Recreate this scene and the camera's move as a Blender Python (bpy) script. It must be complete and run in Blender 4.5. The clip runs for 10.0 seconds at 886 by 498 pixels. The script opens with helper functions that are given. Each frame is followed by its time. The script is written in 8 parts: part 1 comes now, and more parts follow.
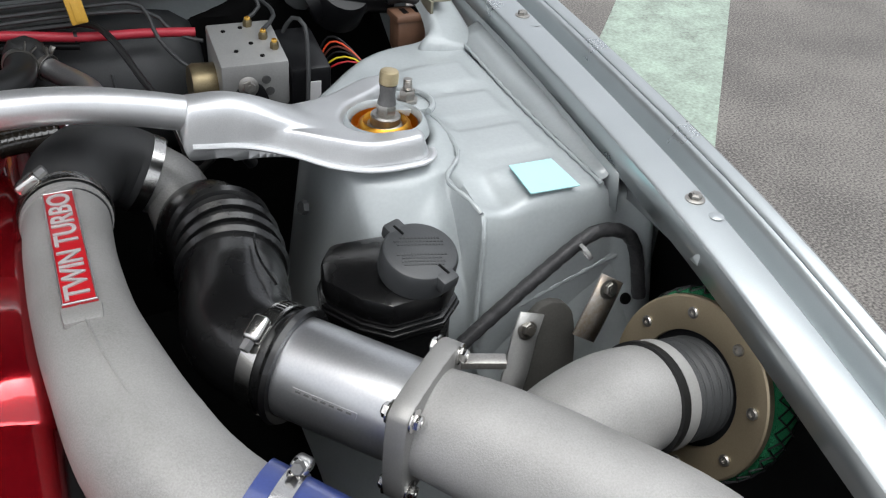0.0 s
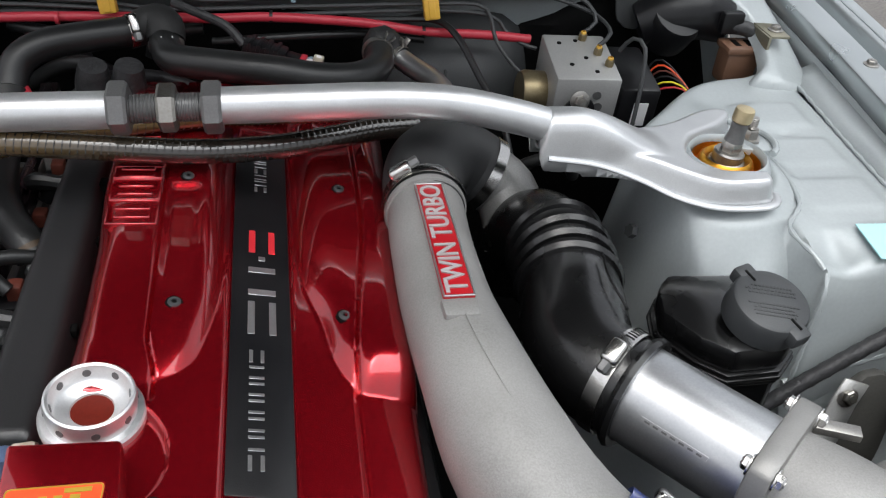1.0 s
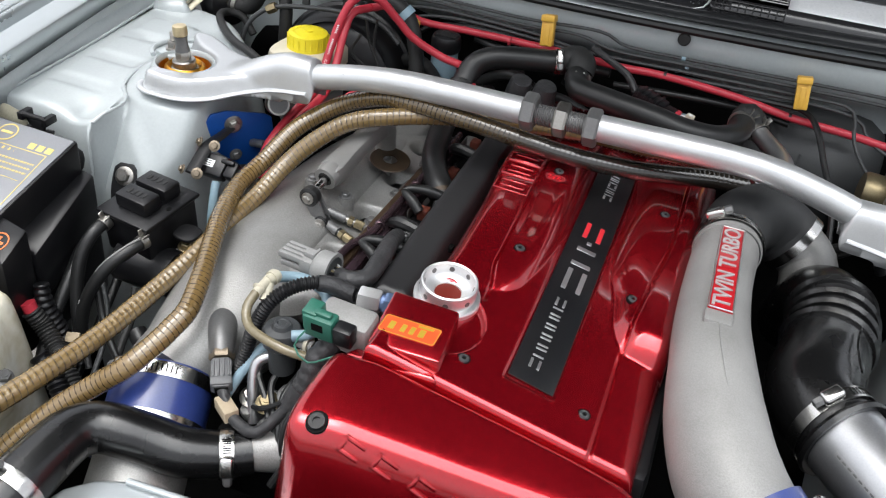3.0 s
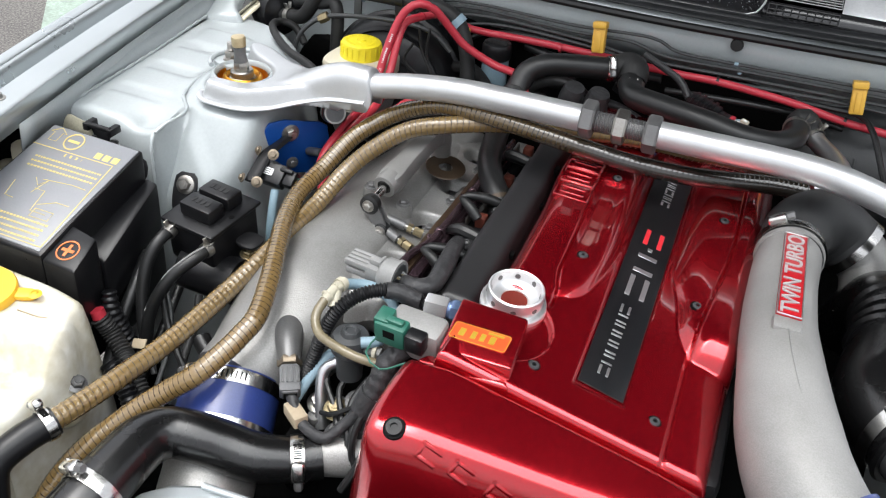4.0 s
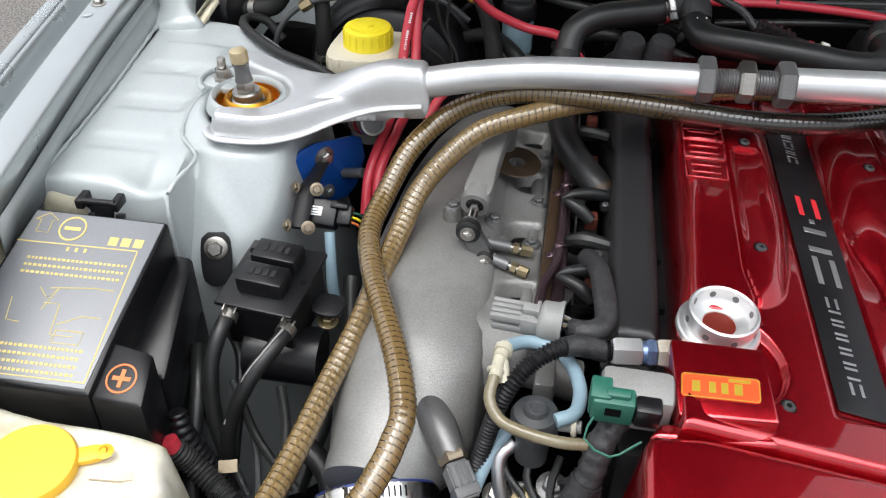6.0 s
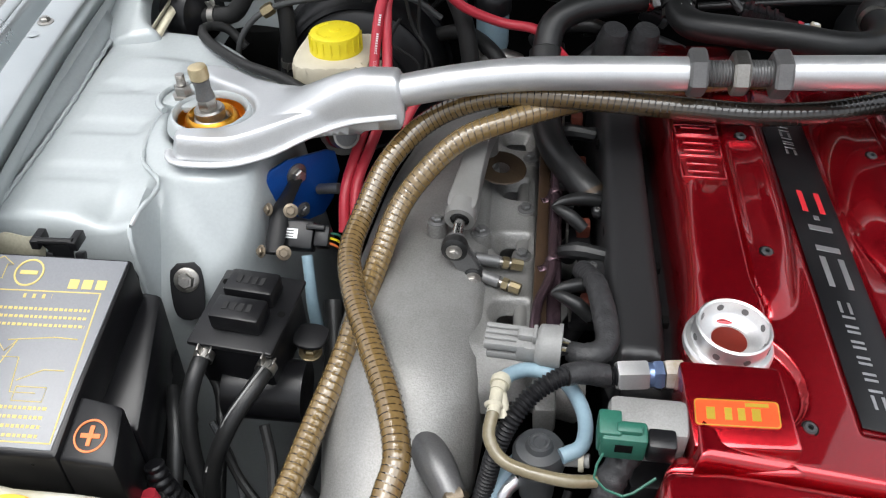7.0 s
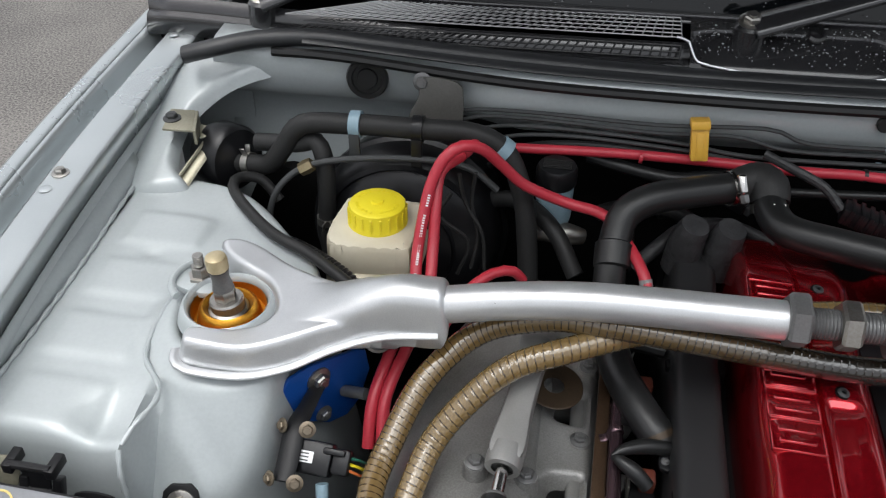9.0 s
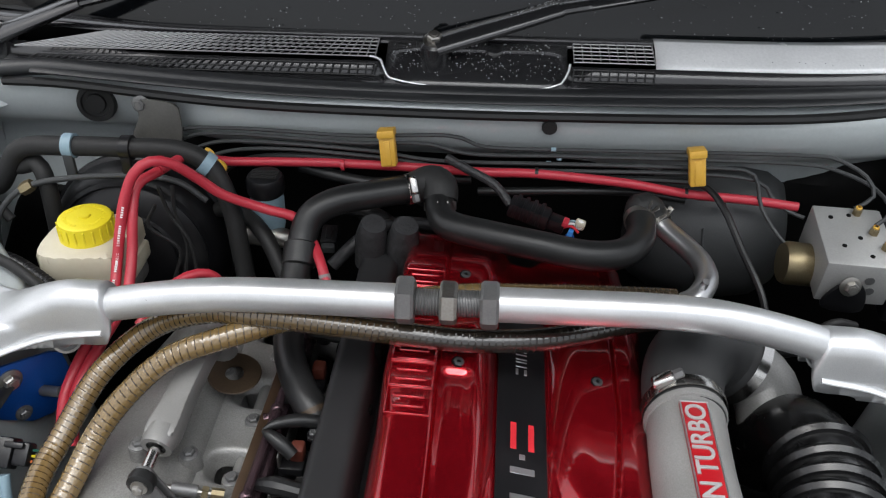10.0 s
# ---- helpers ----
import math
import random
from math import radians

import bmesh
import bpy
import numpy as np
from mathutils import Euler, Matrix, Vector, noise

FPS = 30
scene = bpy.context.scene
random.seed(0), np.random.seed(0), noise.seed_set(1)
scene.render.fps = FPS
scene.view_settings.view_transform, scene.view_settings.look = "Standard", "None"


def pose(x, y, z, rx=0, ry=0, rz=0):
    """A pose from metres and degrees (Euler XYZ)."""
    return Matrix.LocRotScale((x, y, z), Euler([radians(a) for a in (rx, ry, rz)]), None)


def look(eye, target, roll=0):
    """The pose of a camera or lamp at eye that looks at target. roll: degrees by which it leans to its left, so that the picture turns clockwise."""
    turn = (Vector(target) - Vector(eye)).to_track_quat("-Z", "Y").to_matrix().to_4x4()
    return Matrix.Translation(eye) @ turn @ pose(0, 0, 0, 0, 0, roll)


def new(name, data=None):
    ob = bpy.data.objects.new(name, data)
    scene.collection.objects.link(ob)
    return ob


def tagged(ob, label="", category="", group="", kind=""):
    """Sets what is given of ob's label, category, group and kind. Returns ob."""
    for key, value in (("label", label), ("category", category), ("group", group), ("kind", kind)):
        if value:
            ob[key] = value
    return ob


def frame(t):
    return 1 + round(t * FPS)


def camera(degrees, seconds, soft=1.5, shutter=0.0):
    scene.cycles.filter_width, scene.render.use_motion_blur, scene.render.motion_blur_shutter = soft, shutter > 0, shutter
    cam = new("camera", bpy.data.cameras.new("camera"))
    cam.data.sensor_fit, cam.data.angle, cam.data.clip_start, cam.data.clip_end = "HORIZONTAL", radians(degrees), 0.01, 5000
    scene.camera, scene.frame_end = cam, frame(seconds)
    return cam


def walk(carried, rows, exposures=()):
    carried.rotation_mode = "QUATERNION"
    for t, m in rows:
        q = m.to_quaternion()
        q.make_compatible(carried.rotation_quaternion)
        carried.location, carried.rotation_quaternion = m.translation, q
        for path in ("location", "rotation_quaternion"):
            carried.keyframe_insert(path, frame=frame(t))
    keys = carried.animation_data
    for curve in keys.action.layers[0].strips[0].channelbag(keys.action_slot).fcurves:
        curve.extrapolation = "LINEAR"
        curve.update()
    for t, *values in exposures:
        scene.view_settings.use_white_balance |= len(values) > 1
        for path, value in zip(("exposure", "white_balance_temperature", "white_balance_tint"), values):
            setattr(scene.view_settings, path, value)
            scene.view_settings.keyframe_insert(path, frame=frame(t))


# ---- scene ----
cam = camera(54.2, 10.0, 1.2)
EXPOSURE, BONNET = 0.86, 53
PATH = [
    (0, (0.23, -0.757, 1.266), (0.971, 0.696, 0.109), 3.7),
    (0.5, (0.174, -0.721, 1.265), (0.698, 0.795, 0.07), 4.7),
    (1, (0.089, -0.709, 1.277), (0.444, 0.864, 0.094), 5.4),
    (1.5, (0.049, -0.764, 1.359), (0.12, 0.879, 0.222), 5.8),
    (2, (0.116, -0.845, 1.378), (-0.059, 0.775, 0.22), 5.9),
    (2.5, (0.149, -0.923, 1.376), (-0.265, 0.677, 0.25), 7.3),
    (2.7, (0.146, -0.934, 1.371), (-0.293, 0.639, 0.217), 7.5),
    (4, (0.099, -0.966, 1.375), (-0.408, 0.586, 0.221), 6.1),
    (4.5, (0.055, -0.956, 1.371), (-0.481, 0.589, 0.22), 5.9),
    (5, (-0.01, -0.929, 1.363), (-0.535, 0.621, 0.213), 5.4),
    (5.5, (-0.148, -0.879, 1.353), (-0.462, 0.675, 0.134), 4.2),
    (5.7, (-0.193, -0.859, 1.33), (-0.445, 0.695, 0.097), 2.9),
    (6.8, (-0.216, -0.769, 1.322), (-0.374, 0.748, 0.029), -1.5),
    (7, (-0.217, -0.765, 1.32), (-0.375, 0.759, 0.035), -1.5),
    (7.5, (-0.214, -0.731, 1.328), (-0.402, 0.792, 0.045), -2.0),
    (8, (-0.23, -0.667, 1.35), (-0.455, 0.875, 0.097), -2.7),
    (8.5, (-0.258, -0.604, 1.367), (-0.548, 0.955, 0.148), -2.9),
    (9, (-0.246, -0.567, 1.375), (-0.5, 1.007, 0.168), 0.9),
    (9.5, (-0.159, -0.563, 1.399), (-0.33, 1.024, 0.195), 2.4),
    (10, (0.021, -0.623, 1.423), (-0.072, 0.993, 0.248), 1.5),
]
walk(cam, [(t, look(eye, target, roll)) for t, eye, target, roll in PATH],
     [(0.0, EXPOSURE - 0.42), (1.0, EXPOSURE - 0.46), (1.5, EXPOSURE - 0.55), (2.0, EXPOSURE - 0.41), (2.6, EXPOSURE - 0.23), (4.0, EXPOSURE - 0.01), (5.5, EXPOSURE - 0.11), (7.0, EXPOSURE - 0.22), (7.5, EXPOSURE - 0.18), (8.5, EXPOSURE - 0.34), (9.2, EXPOSURE - 0.54), (10.0, EXPOSURE - 0.33)])

# ---- daylight: overcast sky and a wide, weak sun ----
world = bpy.data.worlds.new("overcast_sky")
scene.world = world
world.use_nodes = True
wn, wl = world.node_tree.nodes, world.node_tree.links
sky = wn.new("ShaderNodeTexSky")
sky.sky_type, sky.sun_disc = "NISHITA", False
sky.sun_elevation, sky.sun_rotation = radians(76), radians(240)
sky.air_density, sky.dust_density, sky.ozone_density = 1.0, 4.0, 1.0
grey = wn.new("ShaderNodeHueSaturation")
grey.inputs["Saturation"].default_value, grey.inputs["Value"].default_value = 0.22, 1.5
wl.new(sky.outputs["Color"], grey.inputs["Color"])
wl.new(grey.outputs["Color"], wn["Background"].inputs["Color"])
wn["Background"].inputs["Strength"].default_value = 0.12
sun = new("sun", bpy.data.lights.new("sun", "SUN"))
sun.data.energy, sun.data.angle, sun.data.color = 2.1, radians(70), (0.95, 0.985, 1.0)
sun.matrix_world = look((0.7, -0.6, 5.2), (0, 0, 0.8))

# ---- materials ----
def mat(name, base, other=None, rough=0.5, metal=0.0, scale=40.0, fine=400.0, bump=0.05, coat=0.0, spread=0.25,
        mix=0.5, relief=0.0015, glass=0.0, film=0.04, ior=1.5):
    """A surface with stains at one scale and grain at a finer one."""
    m = bpy.data.materials.new(name)
    m.use_nodes = True
    n, l = m.node_tree.nodes, m.node_tree.links
    b = n["Principled BSDF"]
    place = n.new("ShaderNodeNewGeometry")
    big, small = n.new("ShaderNodeTexNoise"), n.new("ShaderNodeTexNoise")
    for tex, s, d in ((big, scale, 4.0), (small, fine, 3.0)):
        l.new(place.outputs["Position"], tex.inputs["Vector"])
        tex.inputs["Scale"].default_value, tex.inputs["Detail"].default_value = s, d
    ramp = n.new("ShaderNodeValToRGB")
    ramp.color_ramp.elements[0].position, ramp.color_ramp.elements[1].position = 0.5 - spread, 0.5 + spread
    ramp.color_ramp.elements[0].color = (*(other or [c * 0.8 for c in base]), 1)
    ramp.color_ramp.elements[1].color = (*base, 1)
    blend = n.new("ShaderNodeMix")
    blend.data_type = "FLOAT"
    blend.inputs[0].default_value = 1 - mix
    l.new(small.outputs["Fac"], blend.inputs[2])
    l.new(big.outputs["Fac"], blend.inputs[3])
    l.new(blend.outputs[0], ramp.inputs["Fac"])
    l.new(ramp.outputs["Color"], b.inputs["Base Color"])
    rr = n.new("ShaderNodeMapRange")
    rr.inputs["To Min"].default_value, rr.inputs["To Max"].default_value = max(rough * 0.8, 0.02), min(rough * 1.25, 1)
    l.new(big.outputs["Fac"], rr.inputs["Value"])
    l.new(rr.outputs["Result"], b.inputs["Roughness"])
    b.inputs["Metallic"].default_value, b.inputs["IOR"].default_value = metal, ior
    b.inputs["Coat Weight"].default_value, b.inputs["Coat Roughness"].default_value = coat, film
    b.inputs["Transmission Weight"].default_value = glass
    if bump:
        bp = n.new("ShaderNodeBump")
        bp.inputs["Strength"].default_value, bp.inputs["Distance"].default_value = bump, relief
        l.new(small.outputs["Fac"], bp.inputs["Height"])
        l.new(bp.outputs["Normal"], b.inputs["Normal"])
    return m


M = {
    "silver": mat("silver_paint", (0.50, 0.535, 0.545), (0.42, 0.455, 0.465), 0.28, 0.7, 9, 900, 0.02, 0.7, mix=0.3, film=0.08),
    "bay": mat("grey_bay_paint", (0.43, 0.465, 0.472), (0.345, 0.376, 0.382), 0.48, 0.12, 9, 260, 0.03, 0.8, mix=0.35, film=0.07),
    "alu": mat("brushed_aluminium", (0.62, 0.62, 0.63), (0.46, 0.46, 0.47), 0.30, 0.9, 25, 600, 0.04),
    "alubright": mat("polished_aluminium", (0.56, 0.57, 0.58), (0.42, 0.43, 0.45), 0.32, 0.9, 20, 500, 0.02),
    "barpaint": mat("silver_powder_coat", (0.68, 0.69, 0.70), (0.52, 0.53, 0.54), 0.34, 0.7, 30, 900, 0.04),
    "cast": mat("sand_cast_aluminium", (0.31, 0.306, 0.298), (0.185, 0.182, 0.176), 0.52, 0.18, 11, 700, 0.24, mix=0.35, spread=0.18, relief=0.0010),
    "castdark": mat("dull_cast_aluminium", (0.33, 0.327, 0.318), (0.16, 0.157, 0.150), 0.42, 0.45, 13, 620, 0.28, mix=0.35, spread=0.18, relief=0.0011),
    "steel": mat("zinc_steel", (0.45, 0.44, 0.42), (0.30, 0.28, 0.25), 0.33, 0.95, 60, 500, 0.05),
    "chrome": mat("bright_steel", (0.70, 0.69, 0.67), (0.55, 0.54, 0.52), 0.2, 1.0, 60, 500, 0.03),
    "brass": mat("yellow_zinc", (0.32, 0.27, 0.17), (0.22, 0.17, 0.09), 0.38, 0.85, 60, 500, 0.05),
    "nutgrey": mat("grey_anodised_steel", (0.20, 0.20, 0.20), (0.13, 0.13, 0.13), 0.42, 0.6, 60, 600, 0.06),
    "gold": mat("gold_anodised", (0.72, 0.36, 0.05), (0.55, 0.25, 0.02), 0.32, 0.9, 50, 600, 0.04),
    "goldring": mat("champagne_gold_metal", (0.50, 0.42, 0.29), (0.42, 0.34, 0.23), 0.42, 0.8, 20, 700, 0.04),
    "red": mat("candy_red_paint", (0.46, 0.0065, 0.015), (0.32, 0.004, 0.011), 0.24, 0.80, 12, 2600, 0.07, 1.0, mix=0.5, film=0.03),
    "black": mat("black_plastic", (0.010, 0.010, 0.011), (0.005, 0.005, 0.006), 0.30, 0, 40, 900, 0.10, ior=1.4),
    "blacksatin": mat("satin_black_metal", (0.012, 0.012, 0.013), (0.006, 0.006, 0.007), 0.40, 0, 20, 700, 0.1, ior=1.35),
    "rubber": mat("black_rubber", (0.016, 0.0165, 0.017), (0.009, 0.009, 0.009), 0.36, 0, 25, 500, 0.10, ior=1.45),
    "glossrubber": mat("glossy_black_rubber", (0.006, 0.006, 0.0065), (0.003, 0.003, 0.003), 0.26, 0, 20, 500, 0.06, 0.25, film=0.18),
    "rubbergrey": mat("dusty_rubber", (0.028, 0.028, 0.028), (0.013, 0.013, 0.013), 0.50, 0, 18, 600, 0.15, ior=1.35),
    "silicone": mat("dark_silicone", (0.034, 0.035, 0.036), (0.021, 0.021, 0.022), 0.55, 0, 22, 700, 0.12),
    # near-black, hardly reflecting: paints the shade of depths, holes and recesses
    "shadeblack": mat("shade_black", (0.006, 0.006, 0.006), (0.003, 0.003, 0.003), 0.6, 0, 20, 300, 0.2, ior=1.15),
    "redcable": mat("red_cable_jacket", (0.52, 0.040, 0.062), (0.42, 0.025, 0.04), 0.38, 0, 30, 500, 0.05),
    "yellow": mat("yellow_plastic", (0.80, 0.68, 0.03), (0.75, 0.61, 0.02), 0.4, 0, 25, 500, 0.06),
    "amber": mat("amber_yellow_plastic", (0.72, 0.42, 0.06), (0.60, 0.33, 0.04), 0.45, 0, 25, 500, 0.06),
    "capyellow": mat("orange_yellow_plastic", (0.85, 0.50, 0.04), (0.78, 0.44, 0.03), 0.45, 0, 25, 500, 0.05),
    "milky": mat("milky_plastic", (0.62, 0.58, 0.47), (0.52, 0.47, 0.35), 0.38, 0, 14, 300, 0.05, mix=0.2),
    "tank": mat("stained_white_plastic", (0.74, 0.73, 0.67), (0.46, 0.41, 0.27), 0.42, 0, 16, 70, 0.05, mix=0.3, spread=0.16),
    "bluehose": mat("blue_silicone", (0.026, 0.048, 0.20), (0.018, 0.033, 0.14), 0.30, 0, 20, 500, 0.06, 0.4),
    "blueano": mat("blue_anodised", (0.010, 0.095, 0.42), (0.007, 0.065, 0.31), 0.3, 0.3, 20, 500, 0.04),
    "brownhose": mat("brown_hose", (0.20, 0.130, 0.050), (0.125, 0.080, 0.030), 0.20, 0, 22, 300, 0.05, 1.0, film=0.08),
    "tanhose": mat("tan_hose", (0.22, 0.147, 0.060), (0.14, 0.092, 0.036), 0.20, 0, 22, 300, 0.05, 1.0, film=0.08),
    "coil": mat("brown_hose_coil", (0.050, 0.030, 0.011), (0.03, 0.018, 0.007), 0.3, 0.0, 40, 500, 0.03),
    "palecoil": mat("pale_hose_coil", (0.060, 0.036, 0.014), (0.04, 0.024, 0.009), 0.25, 0, 40, 500, 0.03, 0.5),
    "coilblack": mat("dusty_black_plastic", (0.020, 0.020, 0.021), (0.013, 0.013, 0.014), 0.40, 0, 14, 700, 0.08),
    "knob": mat("pale_brass", (0.62, 0.52, 0.33), (0.50, 0.41, 0.25), 0.35, 0.6, 60, 500, 0.04),
    "green": mat("green_plastic", (0.020, 0.13, 0.09), (0.014, 0.09, 0.062), 0.45, 0, 30, 500, 0.05),
    "foam": mat("green_foam", (0.01, 0.24, 0.09), (0.006, 0.13, 0.05), 0.8, 0, 60, 900, 0.8, mix=0.6, relief=0.003),
    "greyplug": mat("grey_plastic", (0.27, 0.27, 0.265), (0.20, 0.20, 0.195), 0.5, 0, 30, 500, 0.05),
    "clearhose": mat("aged_clear_hose", (0.21, 0.18, 0.115), (0.13, 0.105, 0.06), 0.22, 0, 30, 300, 0.03, 0.3),
    "blueclip": mat("bright_blue_plastic", (0.05, 0.25, 0.65), (0.04, 0.20, 0.55), 0.4, 0, 30, 300, 0.03),
    "bluetube": mat("pale_blue_hose", (0.25, 0.36, 0.42), (0.2, 0.29, 0.35), 0.35, 0, 30, 300, 0.03),
    "tape": mat("masking_tape", (0.38, 0.31, 0.22), (0.30, 0.24, 0.16), 0.7, 0, 60, 400, 0.1),
    "cloth": mat("wrapped_harness_tape", (0.045, 0.045, 0.047), (0.02, 0.02, 0.021), 0.42, 0, 60, 150, 0.55, relief=0.0030, ior=1.4),
    "white": mat("white_print", (0.80, 0.80, 0.80), (0.74, 0.74, 0.74), 0.4, 0, 60, 500, 0.02),
    "redplate": mat("red_enamel", (0.42, 0.010, 0.016), (0.34, 0.007, 0.012), 0.3, 0, 40, 500, 0.03, 0.4),
    "orange": mat("orange_red_sticker", (0.78, 0.09, 0.02), (0.70, 0.06, 0.015), 0.35, 0, 60, 500, 0.02, 0.3),
    "olive": mat("olive_gold_print", (0.42, 0.30, 0.03), (0.35, 0.24, 0.02), 0.4, 0.2, 60, 500, 0.02),
    "yprint": mat("yellow_print", (0.64, 0.51, 0.17), (0.55, 0.43, 0.13), 0.5, 0, 60, 500, 0.02),
    "greyplate": mat("grey_label_plate", (0.19, 0.197, 0.213), (0.145, 0.151, 0.165), 0.5, 0.0, 14, 500, 0.03, 0.8, film=0.3),
    "orangeprint": mat("orange_print", (0.75, 0.20, 0.05), (0.68, 0.16, 0.04), 0.5, 0, 60, 500, 0.02),
    "cyan": mat("cyan_tape", (0.44, 0.75, 0.77), (0.40, 0.70, 0.72), 0.6, 0, 30, 500, 0.03),
    "redlet": mat("red_print", (0.60, 0.03, 0.04), (0.5, 0.02, 0.03), 0.35, 0, 60, 500, 0.02),
    "purple": mat("anodised_fuel_rail", (0.13, 0.085, 0.085), (0.085, 0.05, 0.075), 0.25, 0.8, 25, 600, 0.03),
    "railbrown": mat("brown_stained_rail", (0.085, 0.050, 0.028), (0.045, 0.028, 0.018), 0.35, 0.5, 25, 500, 0.08),
    "capgrey": mat("dusty_grey_black_plastic", (0.050, 0.053, 0.056), (0.034, 0.036, 0.038), 0.42, 0, 40, 900, 0.08),
    "plugdark": mat("dark_grey_plastic", (0.115, 0.117, 0.12), (0.08, 0.082, 0.084), 0.45, 0, 30, 500, 0.06),
    "relaybrown": mat("brown_relay_plastic", (0.20, 0.105, 0.065), (0.14, 0.075, 0.047), 0.45, 0, 40, 500, 0.06),
    "rust": mat("rust_brown_plastic", (0.13, 0.028, 0.016), (0.08, 0.020, 0.012), 0.5, 0, 50, 500, 0.08),
    "cowl": mat("wet_black_cowl", (0.024, 0.024, 0.026), (0.015, 0.015, 0.016), 0.20, 0, 12, 900, 0.06, 0.6),
    "glass": mat("dark_windscreen", (0.006, 0.007, 0.008), (0.004, 0.005, 0.006), 0.05, 0, 6, 900, 0.0, 0.0, ior=1.45),
    "water": mat("water_drop", (0.30, 0.31, 0.32), (0.26, 0.27, 0.28), 0.04, 0, 60, 500, 0.0, 1.0, ior=1.33),
    "heat": mat("grey_heat_shield", (0.055, 0.058, 0.060), (0.035, 0.037, 0.038), 0.5, 0.2, 14, 500, 0.12),
    "mould": mat("moulded_rubber_seal", (0.022, 0.023, 0.025), (0.014, 0.015, 0.016), 0.4, 0, 30, 500, 0.1),
    "asphalt": mat("asphalt", (0.168, 0.157, 0.146), (0.047, 0.0435, 0.041), 0.9, 0, 2.2, 130, 0.6, mix=0.72, spread=0.10, relief=0.003),
    "greenpaint": mat("worn_green_paint", (0.30, 0.38, 0.32), (0.13, 0.15, 0.13), 0.85, 0, 9, 85, 0.6, mix=0.5, spread=0.18, relief=0.005),
    # black plastic mesh, lightened to grey to paint in its sky glints
    "cowlmesh": mat("glint_grey_mesh_plastic", (0.24, 0.24, 0.245), (0.15, 0.15, 0.155), 0.25, 0.2, 30, 500, 0.02, 0.6),
    "absgrey": mat("machined_aluminium_block", (0.42, 0.42, 0.41), (0.33, 0.33, 0.32), 0.42, 0.35, 30, 500, 0.05),
    "satin": mat("satin_aluminium", (0.74, 0.74, 0.74), (0.62, 0.62, 0.62), 0.36, 0.85, 40, 600, 0.05),
    # white base colour paints the sky's reflection on wet cowl plastic
    "skywhite": mat("wet_sky_white_plastic", (0.80, 0.81, 0.82), (0.62, 0.63, 0.64), 0.25, 0, 14, 300, 0.05, 1.0),
    "letter": mat("silver_letter_enamel", (0.50, 0.49, 0.49), (0.42, 0.41, 0.41), 0.35, 0.3, 60, 500, 0.02),
    "lining": mat("black_felt_lining", (0.010, 0.010, 0.0105), (0.006, 0.006, 0.0065), 0.85, 0, 6, 200, 0.3, ior=1.2),
    "castlight": mat("bare_cast_aluminium", (0.30, 0.296, 0.288), (0.20, 0.197, 0.190), 0.45, 0.45, 22, 800, 0.15, mix=0.3, relief=0.001),
    "oldbolt": mat("brown_stained_steel", (0.26, 0.215, 0.16), (0.15, 0.12, 0.085), 0.4, 0.7, 80, 600, 0.1),
    "gasket": mat("rusty_gasket", (0.070, 0.044, 0.024), (0.032, 0.022, 0.013), 0.5, 0.3, 40, 500, 0.15),
    "zinc": mat("rust_spotted_zinc", (0.58, 0.57, 0.55), (0.40, 0.30, 0.19), 0.4, 0.5, 60, 260, 0.08, mix=0.5, spread=0.22),
    "olivezinc": mat("dull_zinc_plate", (0.37, 0.35, 0.27), (0.25, 0.235, 0.175), 0.38, 0.6, 60, 400, 0.06),
    "oldbracket": mat("dirty_grey_bracket", (0.095, 0.092, 0.085), (0.06, 0.058, 0.053), 0.55, 0.1, 40, 400, 0.1),
    "cream": mat("yellowed_white_plastic", (0.50, 0.47, 0.38), (0.40, 0.37, 0.28), 0.45, 0, 40, 500, 0.05),
    "steelblue": mat("faded_blue_anodised", (0.20, 0.28, 0.45), (0.14, 0.20, 0.36), 0.3, 0.7, 40, 500, 0.03),
    "lens": mat("amber_cup", (0.17, 0.018, 0.010), (0.12, 0.012, 0.007), 0.3, 0.2, 40, 400, 0.03),
}



def darken_along(m, x0, x1, dark):
    """Let a hose darken along its length, from x0 to x1."""
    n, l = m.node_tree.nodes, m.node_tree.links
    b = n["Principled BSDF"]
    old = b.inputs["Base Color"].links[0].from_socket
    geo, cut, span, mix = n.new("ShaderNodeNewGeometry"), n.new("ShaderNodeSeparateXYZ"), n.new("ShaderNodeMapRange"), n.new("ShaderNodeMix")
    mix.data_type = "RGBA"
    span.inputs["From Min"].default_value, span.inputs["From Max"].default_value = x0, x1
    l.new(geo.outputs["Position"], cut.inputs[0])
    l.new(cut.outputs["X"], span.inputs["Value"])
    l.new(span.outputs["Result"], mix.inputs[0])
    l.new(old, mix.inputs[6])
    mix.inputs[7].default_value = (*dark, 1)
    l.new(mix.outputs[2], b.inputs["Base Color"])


M["red"].node_tree.nodes["Principled BSDF"].inputs["Coat IOR"].default_value = 1.62
darken_along(M["brownhose"], -0.30, -0.02, (0.014, 0.011, 0.008))
darken_along(M["palecoil"], -0.34, -0.10, (0.012, 0.010, 0.008))
darken_along(M["tanhose"], -0.02, 0.16, (0.03, 0.022, 0.013))


# ---- mesh helpers ----
def place(pos, axis=(0, 0, 1), spin=0.0):
    """A pose at pos whose z axis points along axis."""
    q = Vector(axis).normalized().to_track_quat("Z", "Y").to_matrix().to_4x4()
    return Matrix.Translation(pos) @ q @ Matrix.Rotation(radians(spin), 4, "Z")


def root_of(ob):
    while ob.parent:
        ob = ob.parent
    return ob


